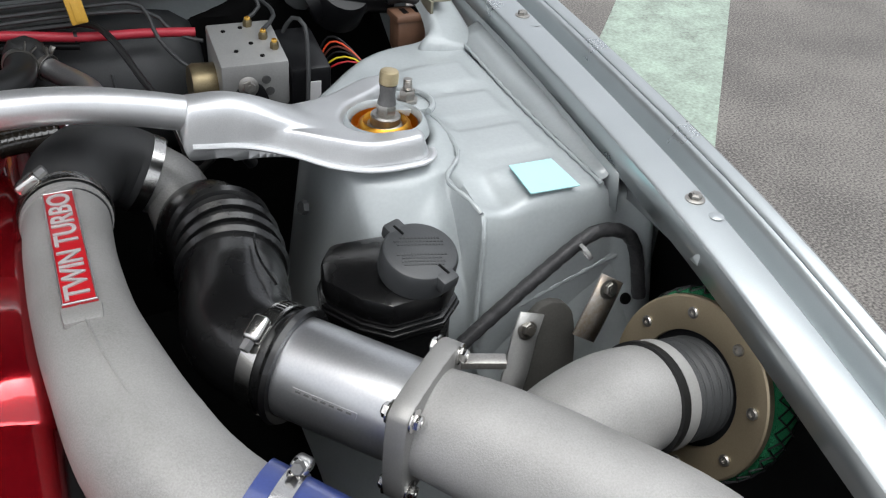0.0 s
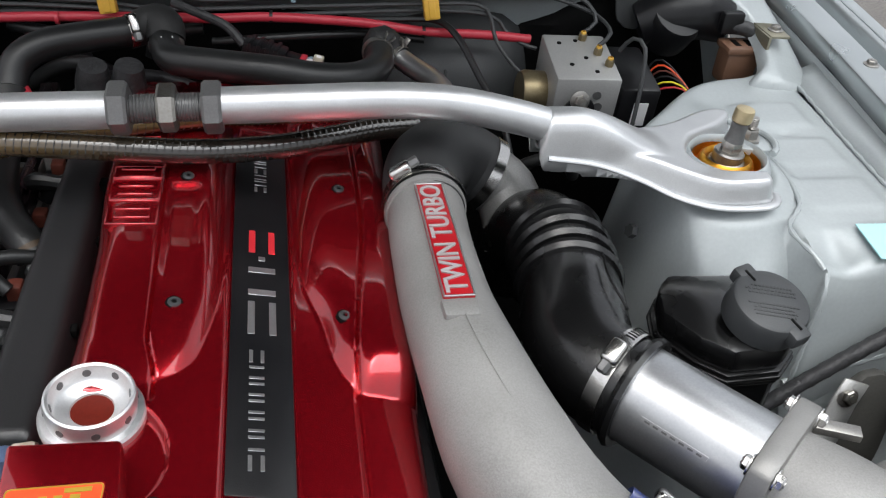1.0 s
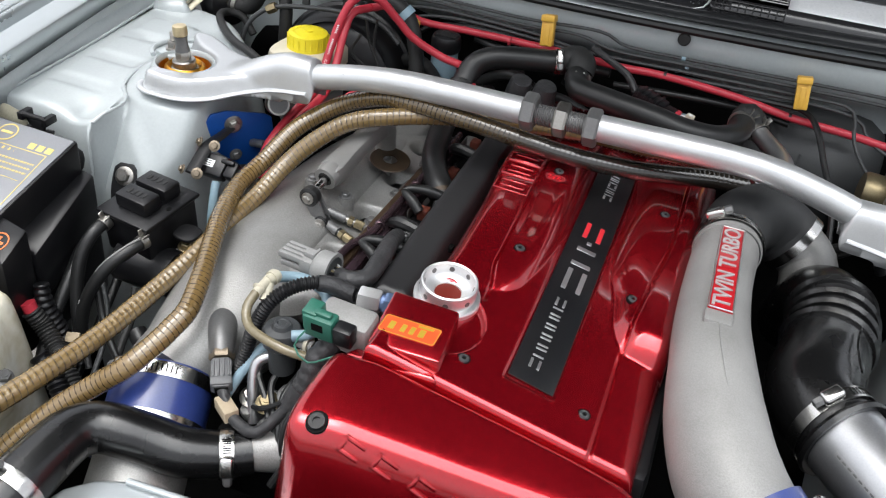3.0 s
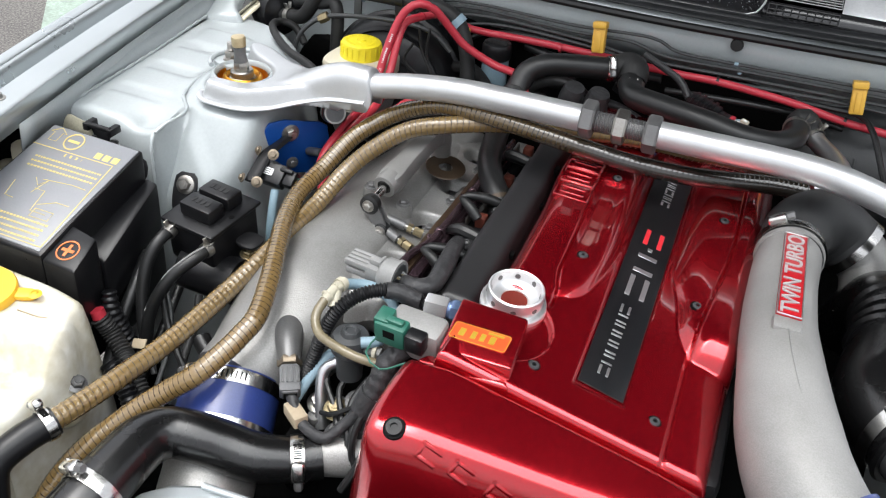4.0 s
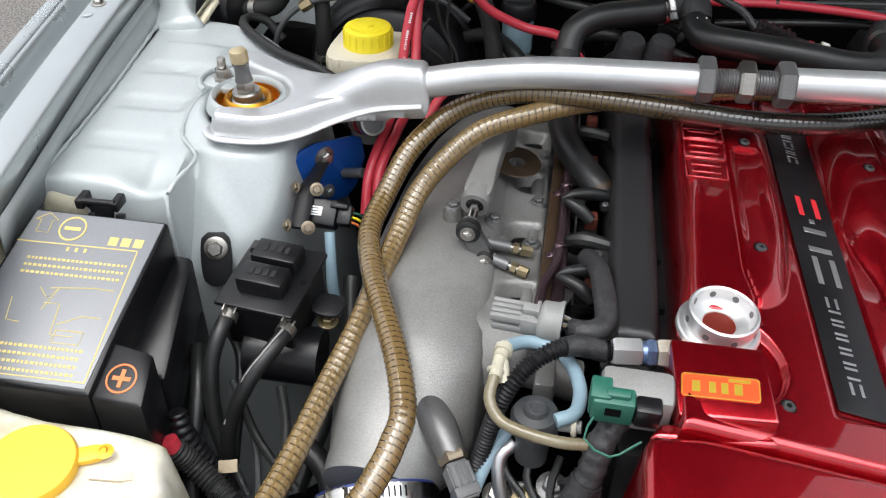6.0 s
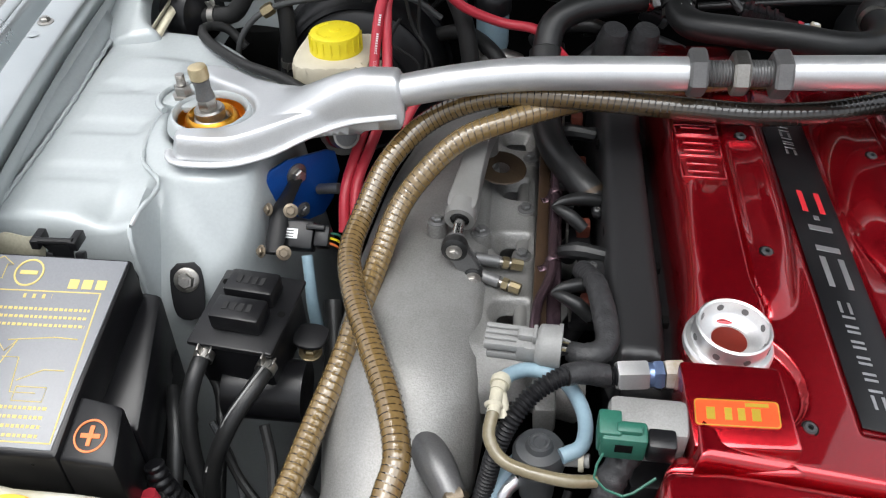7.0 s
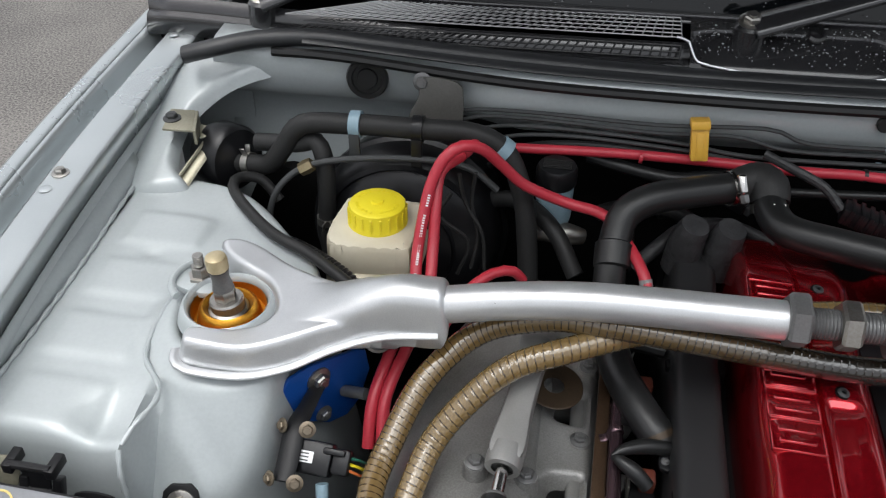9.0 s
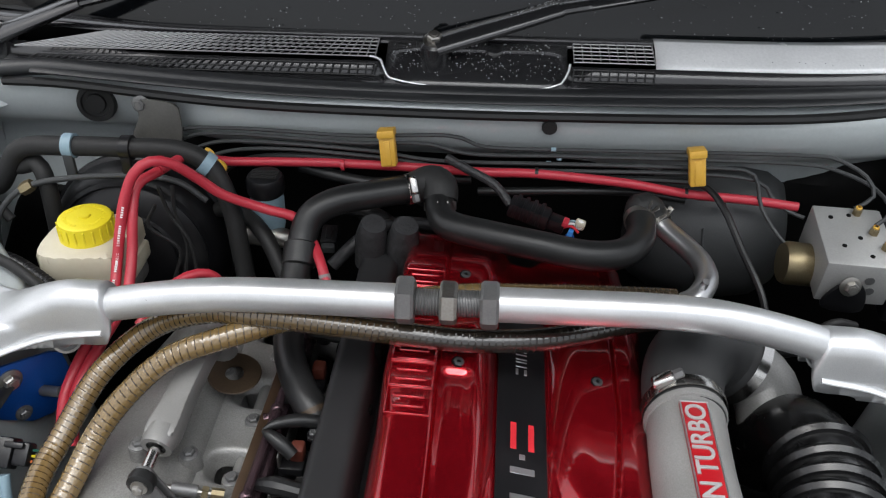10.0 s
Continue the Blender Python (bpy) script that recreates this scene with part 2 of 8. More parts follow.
def to_mesh(name, geo, material, sharp=35):
    me = bpy.data.meshes.new(name)
    if isinstance(geo, tuple):
        me.from_pydata(*geo)
    else:
        geo.normal_update()
        geo.to_mesh(me)
        geo.free()
    me.materials.append(material)
    me.shade_smooth()
    me.set_sharp_from_angle(angle=radians(sharp))
    return me


def part(name, geo, material, parent, label="", sharp=35):
    """One mesh part, built in world places, under a thing or a part."""
    me = to_mesh(name, geo, material, sharp)
    me.transform(Matrix.Translation(-root_of(parent).location))
    ob = new(name, me)
    ob.parent = parent
    return tagged(ob, label)


def thing(name, loc, label, category, group="", kind=""):
    ob = new(name)
    ob.location, ob.empty_display_size = loc, 0.02
    return tagged(ob, label, category, group, kind)


def solo(name, geo, material, label, category, group="", kind="", sharp=35):
    return tagged(new(name, to_mesh(name, geo, material, sharp)), label, category, group, kind)


def again(name, me, m, parent):
    """One more object on a shared mesh, at the world pose m."""
    ob = new(name, me)
    ob.parent = parent
    ob.matrix_basis = Matrix.Translation(-root_of(parent).location) @ m
    return ob


def curve(pts, step=0.008, closed=False):
    """A smooth line through the points."""
    p = [Vector(q) for q in pts]
    if len(p) < 3 and not closed:
        n = max(2, int((p[1] - p[0]).length / step) + 1)
        return [p[0].lerp(p[1], i / (n - 1)) for i in range(n)], [i / (n - 1) for i in range(n)]
    out, at = [], []
    n = len(p)
    for i in range(n if closed else n - 1):
        if closed:
            a, b, c, d = p[i - 1], p[i], p[(i + 1) % n], p[(i + 2) % n]
        else:
            b, c = p[i], p[i + 1]
            a = p[i - 1] if i else b * 2 - c
            d = p[i + 2] if i + 2 < n else c * 2 - b
        k = max(2, int((c - b).length / step))
        for j in range(k):
            u = j / k
            out.append(0.5 * (2 * b + (c - a) * u + (2 * a - 5 * b + 4 * c - d) * u * u + (3 * b - a - 3 * c + d) * u ** 3))
            at.append(i + u)
    if not closed:
        out.append(p[-1])
        at.append(n - 1.0)
    return out, at


def tube(pts, r, seg=16, step=0.008, rib=None, caps=True, flat=1.0, soft=True):
    """A round bar or hose along the points; r is one radius or one for each point; rib: (height, length)."""
    if soft:
        line, at = curve(pts, step)
    else:
        line, at = [Vector(q) for q in pts], list(range(len(pts)))
    rs = np.interp(at, range(len(pts)), r) if isinstance(r, (list, tuple)) else np.full(len(line), float(r))
    bm = bmesh.new()
    t0 = (line[1] - line[0]).normalized()
    side = t0.cross(Vector((0, 0, 1)))
    if side.length < 0.1:
        side = t0.cross(Vector((0, 1, 0)))
    side.normalize()
    rings, run = [], 0.0
    for i, c in enumerate(line):
        t = (line[min(i + 1, len(line) - 1)] - line[max(i - 1, 0)]).normalized()
        side = (side - t * side.dot(t)).normalized()
        up = side.cross(t)
        if i:
            run += (c - line[i - 1]).length
        rr = rs[i] + (rib[0] * math.sin(run / rib[1] * math.tau) if rib else 0)
        rings.append([bm.verts.new(c + (side * math.cos(a) + up * math.sin(a) * flat) * rr)
                      for a in (math.tau * k / seg for k in range(seg))])
    for a, b in zip(rings, rings[1:]):
        for k in range(seg):
            bm.faces.new((a[k], a[(k + 1) % seg], b[(k + 1) % seg], b[k]))
    if caps:
        bm.faces.new(rings[0][::-1])
        bm.faces.new(rings[-1])
    bmesh.ops.recalc_face_normals(bm, faces=bm.faces)
    return bm


def helix(pts, r, wire, pitch, seg=5, turn=10):
    """A wire wound round the line, as the coil of a hose."""
    line, _ = curve(pts, 0.004)
    d = [0.0]
    for a, b in zip(line, line[1:]):
        d.append(d[-1] + (b - a).length)
    t = (line[1] - line[0]).normalized()
    side = t.cross(Vector((0, 0, 1))).normalized()
    frames = []
    for i in range(len(line)):
        t = (line[min(i + 1, len(line) - 1)] - line[max(i - 1, 0)]).normalized()
        side = (side - t * side.dot(t)).normalized()
        frames.append((side.copy(), side.cross(t)))
    out = []
    n = int(d[-1] / pitch * turn)
    for k in range(n):
        s = k * pitch / turn
        i = min(int(np.searchsorted(d, s)), len(line) - 1)
        a = math.tau * k / turn
        j = max(i - 1, 0)
        f = (s - d[j]) / max(d[i] - d[j], 1e-6)
        f = min(max(f, 0.0), 1.0)
        out.append(line[j].lerp(line[i], f) + (frames[j][0].lerp(frames[i][0], f) * math.cos(a) + frames[j][1].lerp(frames[i][1], f) * math.sin(a)) * r)
    return tube(out, wire, seg, soft=False)


def lathe(profile, m=Matrix(), seg=32):
    """A turned piece: (radius, height) pairs round the z axis of m."""
    bm = bmesh.new()
    rings = []
    for r, z in profile:
        if r < 1e-6:
            rings.append([bm.verts.new((0, 0, z))])
        else:
            rings.append([bm.verts.new((r * math.cos(a), r * math.sin(a), z)) for a in (math.tau * k / seg for k in range(seg))])
    for a, b in zip(rings, rings[1:]):
        for k in range(seg):
            q = [a[k % len(a)], a[(k + 1) % len(a)], b[(k + 1) % len(b)], b[k % len(b)]]
            q = [v for i, v in enumerate(q) if v not in q[:i]]
            if len(q) > 2:
                bm.faces.new(q)
    bmesh.ops.recalc_face_normals(bm, faces=bm.faces)
    bmesh.ops.transform(bm, matrix=m, verts=bm.verts)
    return bm


def block(x0, y0, z0, x1, y1, z1, bevel=0.003, seg=2, m=None):
    bm = bmesh.new()
    bmesh.ops.create_cube(bm, size=1)
    for v in bm.verts:
        v.co = Vector(((x0 + x1) / 2 + v.co.x * (x1 - x0), (y0 + y1) / 2 + v.co.y * (y1 - y0), (z0 + z1) / 2 + v.co.z * (z1 - z0)))
    if bevel:
        bmesh.ops.bevel(bm, geom=bm.edges[:], offset=bevel, segments=seg, affect="EDGES", profile=0.5)
    if m:
        bmesh.ops.transform(bm, matrix=m, verts=bm.verts)
    return bm


def prism(outline, z0, z1, bevel=0.002, m=None, seg=2):
    """A plate of that outline (x, y) from z0 to z1, with its edges rounded."""
    bm = bmesh.new()
    lo = [bm.verts.new((x, y, z0)) for x, y in outline]
    hi = [bm.verts.new((x, y, z1)) for x, y in outline]
    bm.faces.new(lo[::-1])
    bm.faces.new(hi)
    n = len(lo)
    for i in range(n):
        bm.faces.new((lo[i], lo[(i + 1) % n], hi[(i + 1) % n], hi[i]))
    bmesh.ops.recalc_face_normals(bm, faces=bm.faces)
    if bevel:
        bmesh.ops.bevel(bm, geom=bm.edges[:], offset=bevel, segments=seg, affect="EDGES", profile=0.5)
    if m:
        bmesh.ops.transform(bm, matrix=m, verts=bm.verts)
    return bm


def join(*parts):
    bm = bmesh.new()
    for p in parts:
        me = bpy.data.meshes.new("piece")
        p.to_mesh(me)
        p.free()
        bm.from_mesh(me)
        bpy.data.meshes.remove(me)
    return bm


def away(poly, x, y):
    """Signed distance of the points from a closed outline, minus inside."""
    p = np.array(poly, float)
    q = np.roll(p, -1, 0)
    best = np.full(x.shape, 1e9)
    inside = np.zeros(x.shape, bool)
    for (ax, ay), (bx, by) in zip(p, q):
        dx, dy = bx - ax, by - ay
        u = np.clip(((x - ax) * dx + (y - ay) * dy) / (dx * dx + dy * dy + 1e-12), 0, 1)
        best = np.minimum(best, np.hypot(x - ax - u * dx, y - ay - u * dy))
        if ay != by:
            inside ^= ((ay > y) != (by > y)) & (x < (bx - ax) * (y - ay) / (by - ay) + ax)
    return np.where(inside, -best, best)


def rounded(poly, step=0.006):
    return [(p.x, p.y) for p in curve([(x, y, 0) for x, y in poly], step, True)[0]]


def rrect(w, h, r, n=4):
    """A rectangle with round corners, about its middle."""
    out = []
    for cx, cy, a in ((w / 2 - r, h / 2 - r, 0), (r - w / 2, h / 2 - r, 90), (r - w / 2, r - h / 2, 180), (w / 2 - r, r - h / 2, 270)):
        out += [(cx + r * math.cos(radians(a + 90 * k / n)), cy + r * math.sin(radians(a + 90 * k / n))) for k in range(n + 1)]
    return out


def pressed(outline, top, depth, r=0.012, wall=0.006, res=0.005, holes=()):
    """Pressed sheet: the height top(x, y) inside the outline, rolled over and down at its rim and round its holes."""
    p = np.array(outline)
    lo, hi = p.min(0) - wall - 2 * res, p.max(0) + wall + 2 * res
    nx, ny = int((hi[0] - lo[0]) / res) + 1, int((hi[1] - lo[1]) / res) + 1
    x, y = np.meshgrid(lo[0] + np.arange(nx) * res, lo[1] + np.arange(ny) * res, indexing="ij")
    d = away(outline, x, y)
    for h in holes:
        d = np.maximum(d, -away(h, x, y))
    gx, gy = np.gradient(d, res)
    g = np.maximum(np.hypot(gx, gy), 0.3)
    over = np.maximum(d - wall, 0)
    x, y, d = x - gx / g * over, y - gy / g * over, np.minimum(d, wall)
    u = np.clip((d + r) / r, 0, 1)
    z = top(x, y) - r * (1 - np.sqrt(1 - u * u)) - np.clip(d / wall, 0, 1) * max(depth - r, 0)
    keep = np.minimum.reduce([d[:-1, :-1], d[1:, :-1], d[:-1, 1:], d[1:, 1:]]) < wall - 1e-5
    ids = np.full(x.shape, -1)
    ii, jj = np.nonzero(keep)
    used = sorted(set(zip(np.r_[ii, ii + 1, ii, ii + 1].tolist(), np.r_[jj, jj, jj + 1, jj + 1].tolist())))
    for k, (i, j) in enumerate(used):
        ids[i, j] = k
    verts = [(float(x[i, j]), float(y[i, j]), float(z[i, j])) for i, j in used]
    faces = [(int(ids[i, j]), int(ids[i + 1, j]), int(ids[i + 1, j + 1]), int(ids[i, j + 1])) for i, j in zip(ii, jj)]
    return (verts, [], faces)


def thick(ob, t):
    s = ob.modifiers.new("thickness", "SOLIDIFY")
    s.thickness, s.offset = t, -1
    return ob


def ease(a, b, v):
    u = np.clip((v - a) / (b - a), 0, 1)
    return u * u * (3 - 2 * u)


def lump(x, y, cx, cy, rx, ry, h, k=2):
    return h * np.exp(-(np.abs((x - cx) / rx) ** k + np.abs((y - cy) / ry) ** k))


BOLTS = {}


def bolt(parent, pos, axis=(0, 0, 1), r=0.006, material="steel", name="bolt", head="hex"):
    """A flanged screw head, one shared mesh for each kind."""
    key = (round(r, 4), material, head)
    if key not in BOLTS:
        if head == "hex":
            bm = join(lathe([(0, 0), (r * 1.5, 0), (r * 1.5, r * 0.2), (r * 1.1, r * 0.35), (0, r * 0.35)], seg=20),
                      lathe([(0, 0), (r, 0), (r, r * 0.85), (r * 0.82, r * 1.05), (0, r * 1.05)], seg=6),
                      lathe([(0, r), (r * 0.5, r), (r * 0.45, r * 1.15), (0, r * 1.15)], seg=12))
        else:
            bm = lathe([(0, 0), (r, 0), (r, r * 0.3), (r * 0.8, r * 0.55), (r * 0.45, r * 0.55), (r * 0.42, r * 0.1), (0, r * 0.1)], seg=18)
        BOLTS[key] = to_mesh("bolt", bm, M[material], 30)
    return again(name, BOLTS[key], place(pos, axis, 17), parent)


def clamp(parent, pos, axis, r, width=0.012, screw=(0, 0, 1), material="chrome"):
    """A worm-drive hose clamp: band, screw housing and screw."""
    m = place(pos, axis)
    w = width / 2
    band = part("clamp_band", lathe([(r, -w), (r + 0.0012, -w), (r + 0.0018, 0), (r + 0.0012, w), (r, w)], m, 40), M[material], parent, "bright steel hose clamp band")
    a = Vector(axis).normalized()
    s = Vector(screw)
    s = (s - a * s.dot(a)).normalized()
    t = a.cross(s)
    q = Matrix((t, a, s)).transposed().to_4x4()
    q.translation = Vector(pos) + s * (r + 0.003)
    part("clamp_housing", block(-0.012, -w * 1.05, -0.002, 0.010, w * 1.05, 0.0085, 0.0038, 3, m=q), M[material], band)
    part("clamp_screw", lathe([(0, 0), (0.0048, 0), (0.0048, 0.007), (0.004, 0.0085), (0, 0.0085)], place(q @ Vector((0.010, 0, 0.0036)), t), 6), M["nutgrey"], band, "dark hexagon screw")
    for k in range(7):
        ang = -0.5 - k * 0.09
        c = Vector(pos) + (s * math.cos(ang) + t * math.sin(ang)) * (r + 0.0016)
        n = (s * math.cos(ang) + t * math.sin(ang))
        q2 = Matrix((n.cross(a), a, n)).transposed().to_4x4()
        q2.translation = c
        part("clamp_slot", block(-0.0007, -w * 0.6, -0.0003, 0.0007, w * 0.6, 0.0003, 0, m=q2), M["shadeblack"], band)
    return band


def spring_clip(parent, pos, axis, r, width=0.009, screw=(0, 0, 1)):
    """A spring hose clip with two ears."""
    a = Vector(axis).normalized()
    s = Vector(screw)
    s = (s - a * s.dot(a)).normalized()
    t = a.cross(s)
    w = width / 2
    band = part("spring_clip", lathe([(r, -w), (r + 0.0012, -w), (r + 0.0012, w), (r, w)], place(pos, axis), 32), M["steel"], parent, "plain steel spring clip")
    for side in (-1, 1):
        q = Matrix((t, a, s)).transposed().to_4x4()
        q.translation = Vector(pos) + s * (r + 0.004) + t * 0.004 * side
        part("clip_ear", block(-0.0008, -w * 0.8, -0.004, 0.0008, w * 0.8, 0.006, 0.0005, m=q @ Matrix.Rotation(radians(18 * side), 4, "Y")), M["steel"], band)
    return band


def hose(name, pts, r, material, label, category="hose", seg=16, **kw):
    return solo(name, tube(pts, r, seg, **kw), M[material], label, category)


def cover_plane(x, y):
    return 0.8284 + 0.030 * y - 0.195 * x


# ---- ground ----
def flat_sheet(pts, z):
    return ([(x, y, z) for x, y in pts], [], [tuple(range(len(pts)))])


solo("ground", flat_sheet([(-400, -400), (400, -400), (400, 400), (-400, 400)], 0), M["asphalt"], "grey worn asphalt of a car park", "ground", kind="structure")
for pts in ([(3.75, 3.6), (4.1, 3.28), (1.55, 0.45), (1.05, 0.62)], [(-2.57, 1.97), (-2.76, 1.93), (-1.90, 0.82), (-1.71, 0.82)]):
    solo("painted_line", flat_sheet(pts, 0.004), M["greenpaint"], "worn pale green line painted on the asphalt", "road marking", "painted lines")


# ---- body of the car round the bay ----
def sweep(base, profile, side):
    """A pressing drawn along the base line: profile pairs go outwards and up."""
    line, _ = curve(base, 0.03)
    verts = [(p.x + side * s, p.y, p.z + dz) for p in line for s, dz in profile]
    n = len(profile)
    faces = []
    for i in range(len(line) - 1):
        for k in range(n - 1):
            q = (i * n + k, i * n + k + 1, (i + 1) * n + k + 1, (i + 1) * n + k)
            faces.append(q if side < 0 else q[::-1])
    return (verts, [], faces)


RAIL_L = [(-0.640, -0.85, 0.800), (-0.688, -0.55, 0.838), (-0.724, -0.25, 0.866), (-0.760, 0.12, 0.889), (-0.758, 0.444, 0.918), (-0.745, 0.62, 0.935)]
RAIL_R = [(0.640, -0.85, 0.795), (0.690, -0.55, 0.832), (0.735, -0.26, 0.861), (0.783, 0.15, 0.880), (0.785, 0.444, 0.905), (0.775, 0.62, 0.92)]
SLOT = [(-0.0225, -0.032), (-0.0245, -0.013), (-0.026, -0.007), (-0.025, -0.002), (-0.022, 0.0), (0.011, 0.0), (0.0135, -0.002), (0.0150, -0.010), (0.0170, -0.022), (0.0205, -0.026),
        (0.0300, -0.026), (0.0350, -0.022), (0.0400, -0.004), (0.045, 0.004)]
EDGE = [(0.045, -0.002), (0.0455, 0.005), (0.048, 0.007), (0.057, 0.008), (0.0615, 0.005), (0.064, -0.004), (0.068, -0.03), (0.078, -0.09), (0.09, -0.2), (0.085, -0.45), (0.06, -0.55)]
for side, rail in ((-1, RAIL_L), (1, RAIL_R)):
    body = thing("fender", rail[2], "silver painted front fender with a bolted flange and drain channel", "fender", "front fenders", "structure")
    thick(part("fender_flange", sweep(rail, SLOT, side), M["silver"], body, "silver flange with a drain channel"), 0.0015)
    thick(part("flange_wall", sweep([p for p in rail if p[1] > -0.27] if side < 0 else [(0.748, -0.165, 0.866)] + rail[3:], [(-0.019, -0.075), (-0.0225, -0.045), (-0.0245, -0.028)], side), M["bay"], body), 0.0015)
    thick(part("fender_skin", sweep(rail, EDGE, side), M["silver"], body), 0.0015)
    for i, (x, y, z) in enumerate(rail[2:5]):
        bolt(body, (x, y, z + 0.001), (0, 0, 1), 0.0062, "steel")
        dent = join(*[lathe([(0.0, 0.0012), (0.004, 0.0010), (0.007, 0.0)], Matrix.Translation((x + side * 0.002, y + dy, z)), 14) for dy in (-0.028, 0.026)])
        part("pressed_boss", dent, M["silver"], body)


def apron_top(side):
    def top(x, y):
        x = x * side
        z = 0.824 + 0.04 * y
        for cy in (-0.115, -0.035, 0.045, 0.125):
            z = z + 0.0022 * ease(0.033, 0.020, np.abs(y - cy)) * ease(0.606, 0.620, x) * ease(0.704, 0.690, x)
        rad = np.hypot(x - 0.535, y - 0.0)
        z = z + 0.012 * ease(0.092, 0.056, rad)
        far = np.clip(rad - 0.082, 0, 0.095)
        z = z - 1.5 * far * far / (far + 0.007) * ease(0.582, 0.570, x) * ease(0.06, -0.02, y)
        # pressed crease that runs from the seam down the tower's front
        along, off = (0.574 - x) * 0.83 + (-0.100 - y) * 0.56, np.abs((0.574 - x) * 0.56 - (-0.100 - y) * 0.83)
        z = z + 0.008 * np.clip(1 - off / 0.020, 0, 1) * ease(-0.01, 0.02, along) * ease(0.13, 0.09, along)
        z = z - lump(x, y, 0.600, 0.155, 0.028, 0.035, 0.005) - lump(x, y, 0.605, -0.130, 0.026, 0.030, 0.011) - lump(x, y, 0.655, 0.085, 0.012, 0.006, 0.003) - 0.010 * ease(0.718, 0.732, x)
        return z
    return top


APRON = [(0.775, -0.149), (0.74, -0.150), (0.66, -0.151), (0.60, -0.152), (0.578, -0.153), (0.555, -0.151), (0.505, -0.138), (0.482, -0.105), (0.474, -0.060), (0.470, -0.01), (0.471, 0.04),
         (0.478, 0.092), (0.525, 0.145), (0.590, 0.205), (0.66, 0.225), (0.775, 0.23)]
LEDGE = [(0.745, 0.195), (0.668, 0.195), (0.688, 0.222), (0.697, 0.266), (0.691, 0.302), (0.669, 0.341), (0.642, 0.364), (0.618, 0.378), (0.616, 0.396), (0.64, 0.405), (0.70, 0.400), (0.740, 0.36)]
for side in (-1, 1):
    body = thing("inner_fender", (side * 0.6, 0, 0.4), "grey painted strut tower and inner fender panel with pressed ribs", "inner fender", "inner fenders", "structure")
    mouth = [(side * 0.538 + 0.045 * math.cos(a), 0.045 * math.sin(a)) for a in (math.tau * k / 40 for k in range(40))]
    pts = rounded([(side * x, y) for x, y in APRON])
    part("tower_panel", pressed(pts, apron_top(side), 0.34, 0.012, 0.045, 0.0035, [mouth]), M["bay"], body, sharp=60)
    pts = rounded([(side * x, y) for x, y in LEDGE])
    part("ledge_panel", pressed(pts, lambda x, y: 0.846 + 0.36 * np.minimum(y - 0.2, 0.18) - 0.25 * np.maximum(np.abs(x) - 0.70, 0), 0.016, 0.008, 0.004, 0.005), M["bay"], body, sharp=60)
    # side panel under the fender flange, in front of the tower; black paints its shade
    part("side_panel", sweep([(side * 0.70, -0.85, 0.77), (side * 0.755, -0.45, 0.80), (side * 0.785, -0.15, 0.81)], [(0.0, 0.0), (0.02, -0.03), (0.02, -0.12), (0.02, -0.3), (0.02, -0.45)], side), M["blacksatin"], body, "dirty side panel blackened for the shade under the flange")
    # drop wall under the fender flange, running forward from the panel's corner
    verge = [(side * (0.752 - 0.05 * u), -0.146 - 0.17 * u, 0.0) for u in (0.0, 0.25, 0.5, 0.75, 1.0)]
    wall = [(x, y, z) for k, (x, y, _) in enumerate(verge) for z in (0.866 - 0.004 * k, 0.845 - 0.002 * k, 0.795 + 0.010 * k)]
    thick(part("drop_wall", (wall, [], [(3 * k + j, 3 * k + 3 + j, 3 * k + 4 + j, 3 * k + 1 + j) for k in range(4) for j in range(2)]), M["bay"], body), 0.0015)
    # sealed seams: beads of sealant
    seam = [(0.581, -0.145, 0.811), (0.576, -0.130, 0.818), (0.568, -0.094, 0.824), (0.598, -0.055, 0.8265), (0.604, 0.0, 0.832), (0.598, 0.035, 0.832)]
    part("sealed_seam", tube([(side * x, y, z) for x, y, z in seam], 0.0024, 8, 0.006, (0.0006, 0.021)), M["bay"], body)
    part("sealed_seam", tube([(side * x, y, z) for x, y, z in ((0.580, -0.151, 0.812), (0.576, -0.163, 0.795), (0.572, -0.169, 0.745), (0.568, -0.176, 0.69))], 0.0026, 8, 0.006, (0.0006, 0.017)), M["bay"], body)
    part("sealed_seam", tube([(side * x, y, z) for x, y, z in ((0.716, -0.15, 0.820), (0.715, -0.05, 0.824), (0.717, 0.05, 0.828), (0.722, 0.14, 0.832), (0.726, 0.22, 0.836))], 0.0022, 8, 0.006, (0.0007, 0.025)), M["bay"], body)

# sloping deck between the flange wall and the sealed seam
for side, rail in ((-1, RAIL_L), (1, RAIL_R)):
    body = bpy.data.objects["inner_fender" if side < 0 else "inner_fender.001"]
    verts = []
    for k in range(17):
        y = -0.146 + 0.372 * k / 16
        x = np.interp(y, [p[1] for p in rail], [abs(p[0]) for p in rail])
        z = np.interp(y, [p[1] for p in rail], [p[2] for p in rail])
        inner = 0.7175 + 0.008 * ease(0.05, 0.22, y)
        step = 0.0025 * ease(0.045, 0.055, abs(y - 0.03))
        for s, h in ((x - 0.0185, z - 0.036), (x * 0.6 + inner * 0.4 - 0.012, z * 0.55 + (0.8295 + 0.04 * y) * 0.45 - 0.021 - step), (inner, 0.8265 + 0.036 * y)):
            verts.append((side * float(s), y, float(h)))
    faces = [(3 * k + j, 3 * k + j + 1, 3 * k + j + 4, 3 * k + j + 3) for k in range(16) for j in range(2)]
    thick(part("side_deck", (verts, [], faces), M["bay"], body, sharp=50), 0.0012)


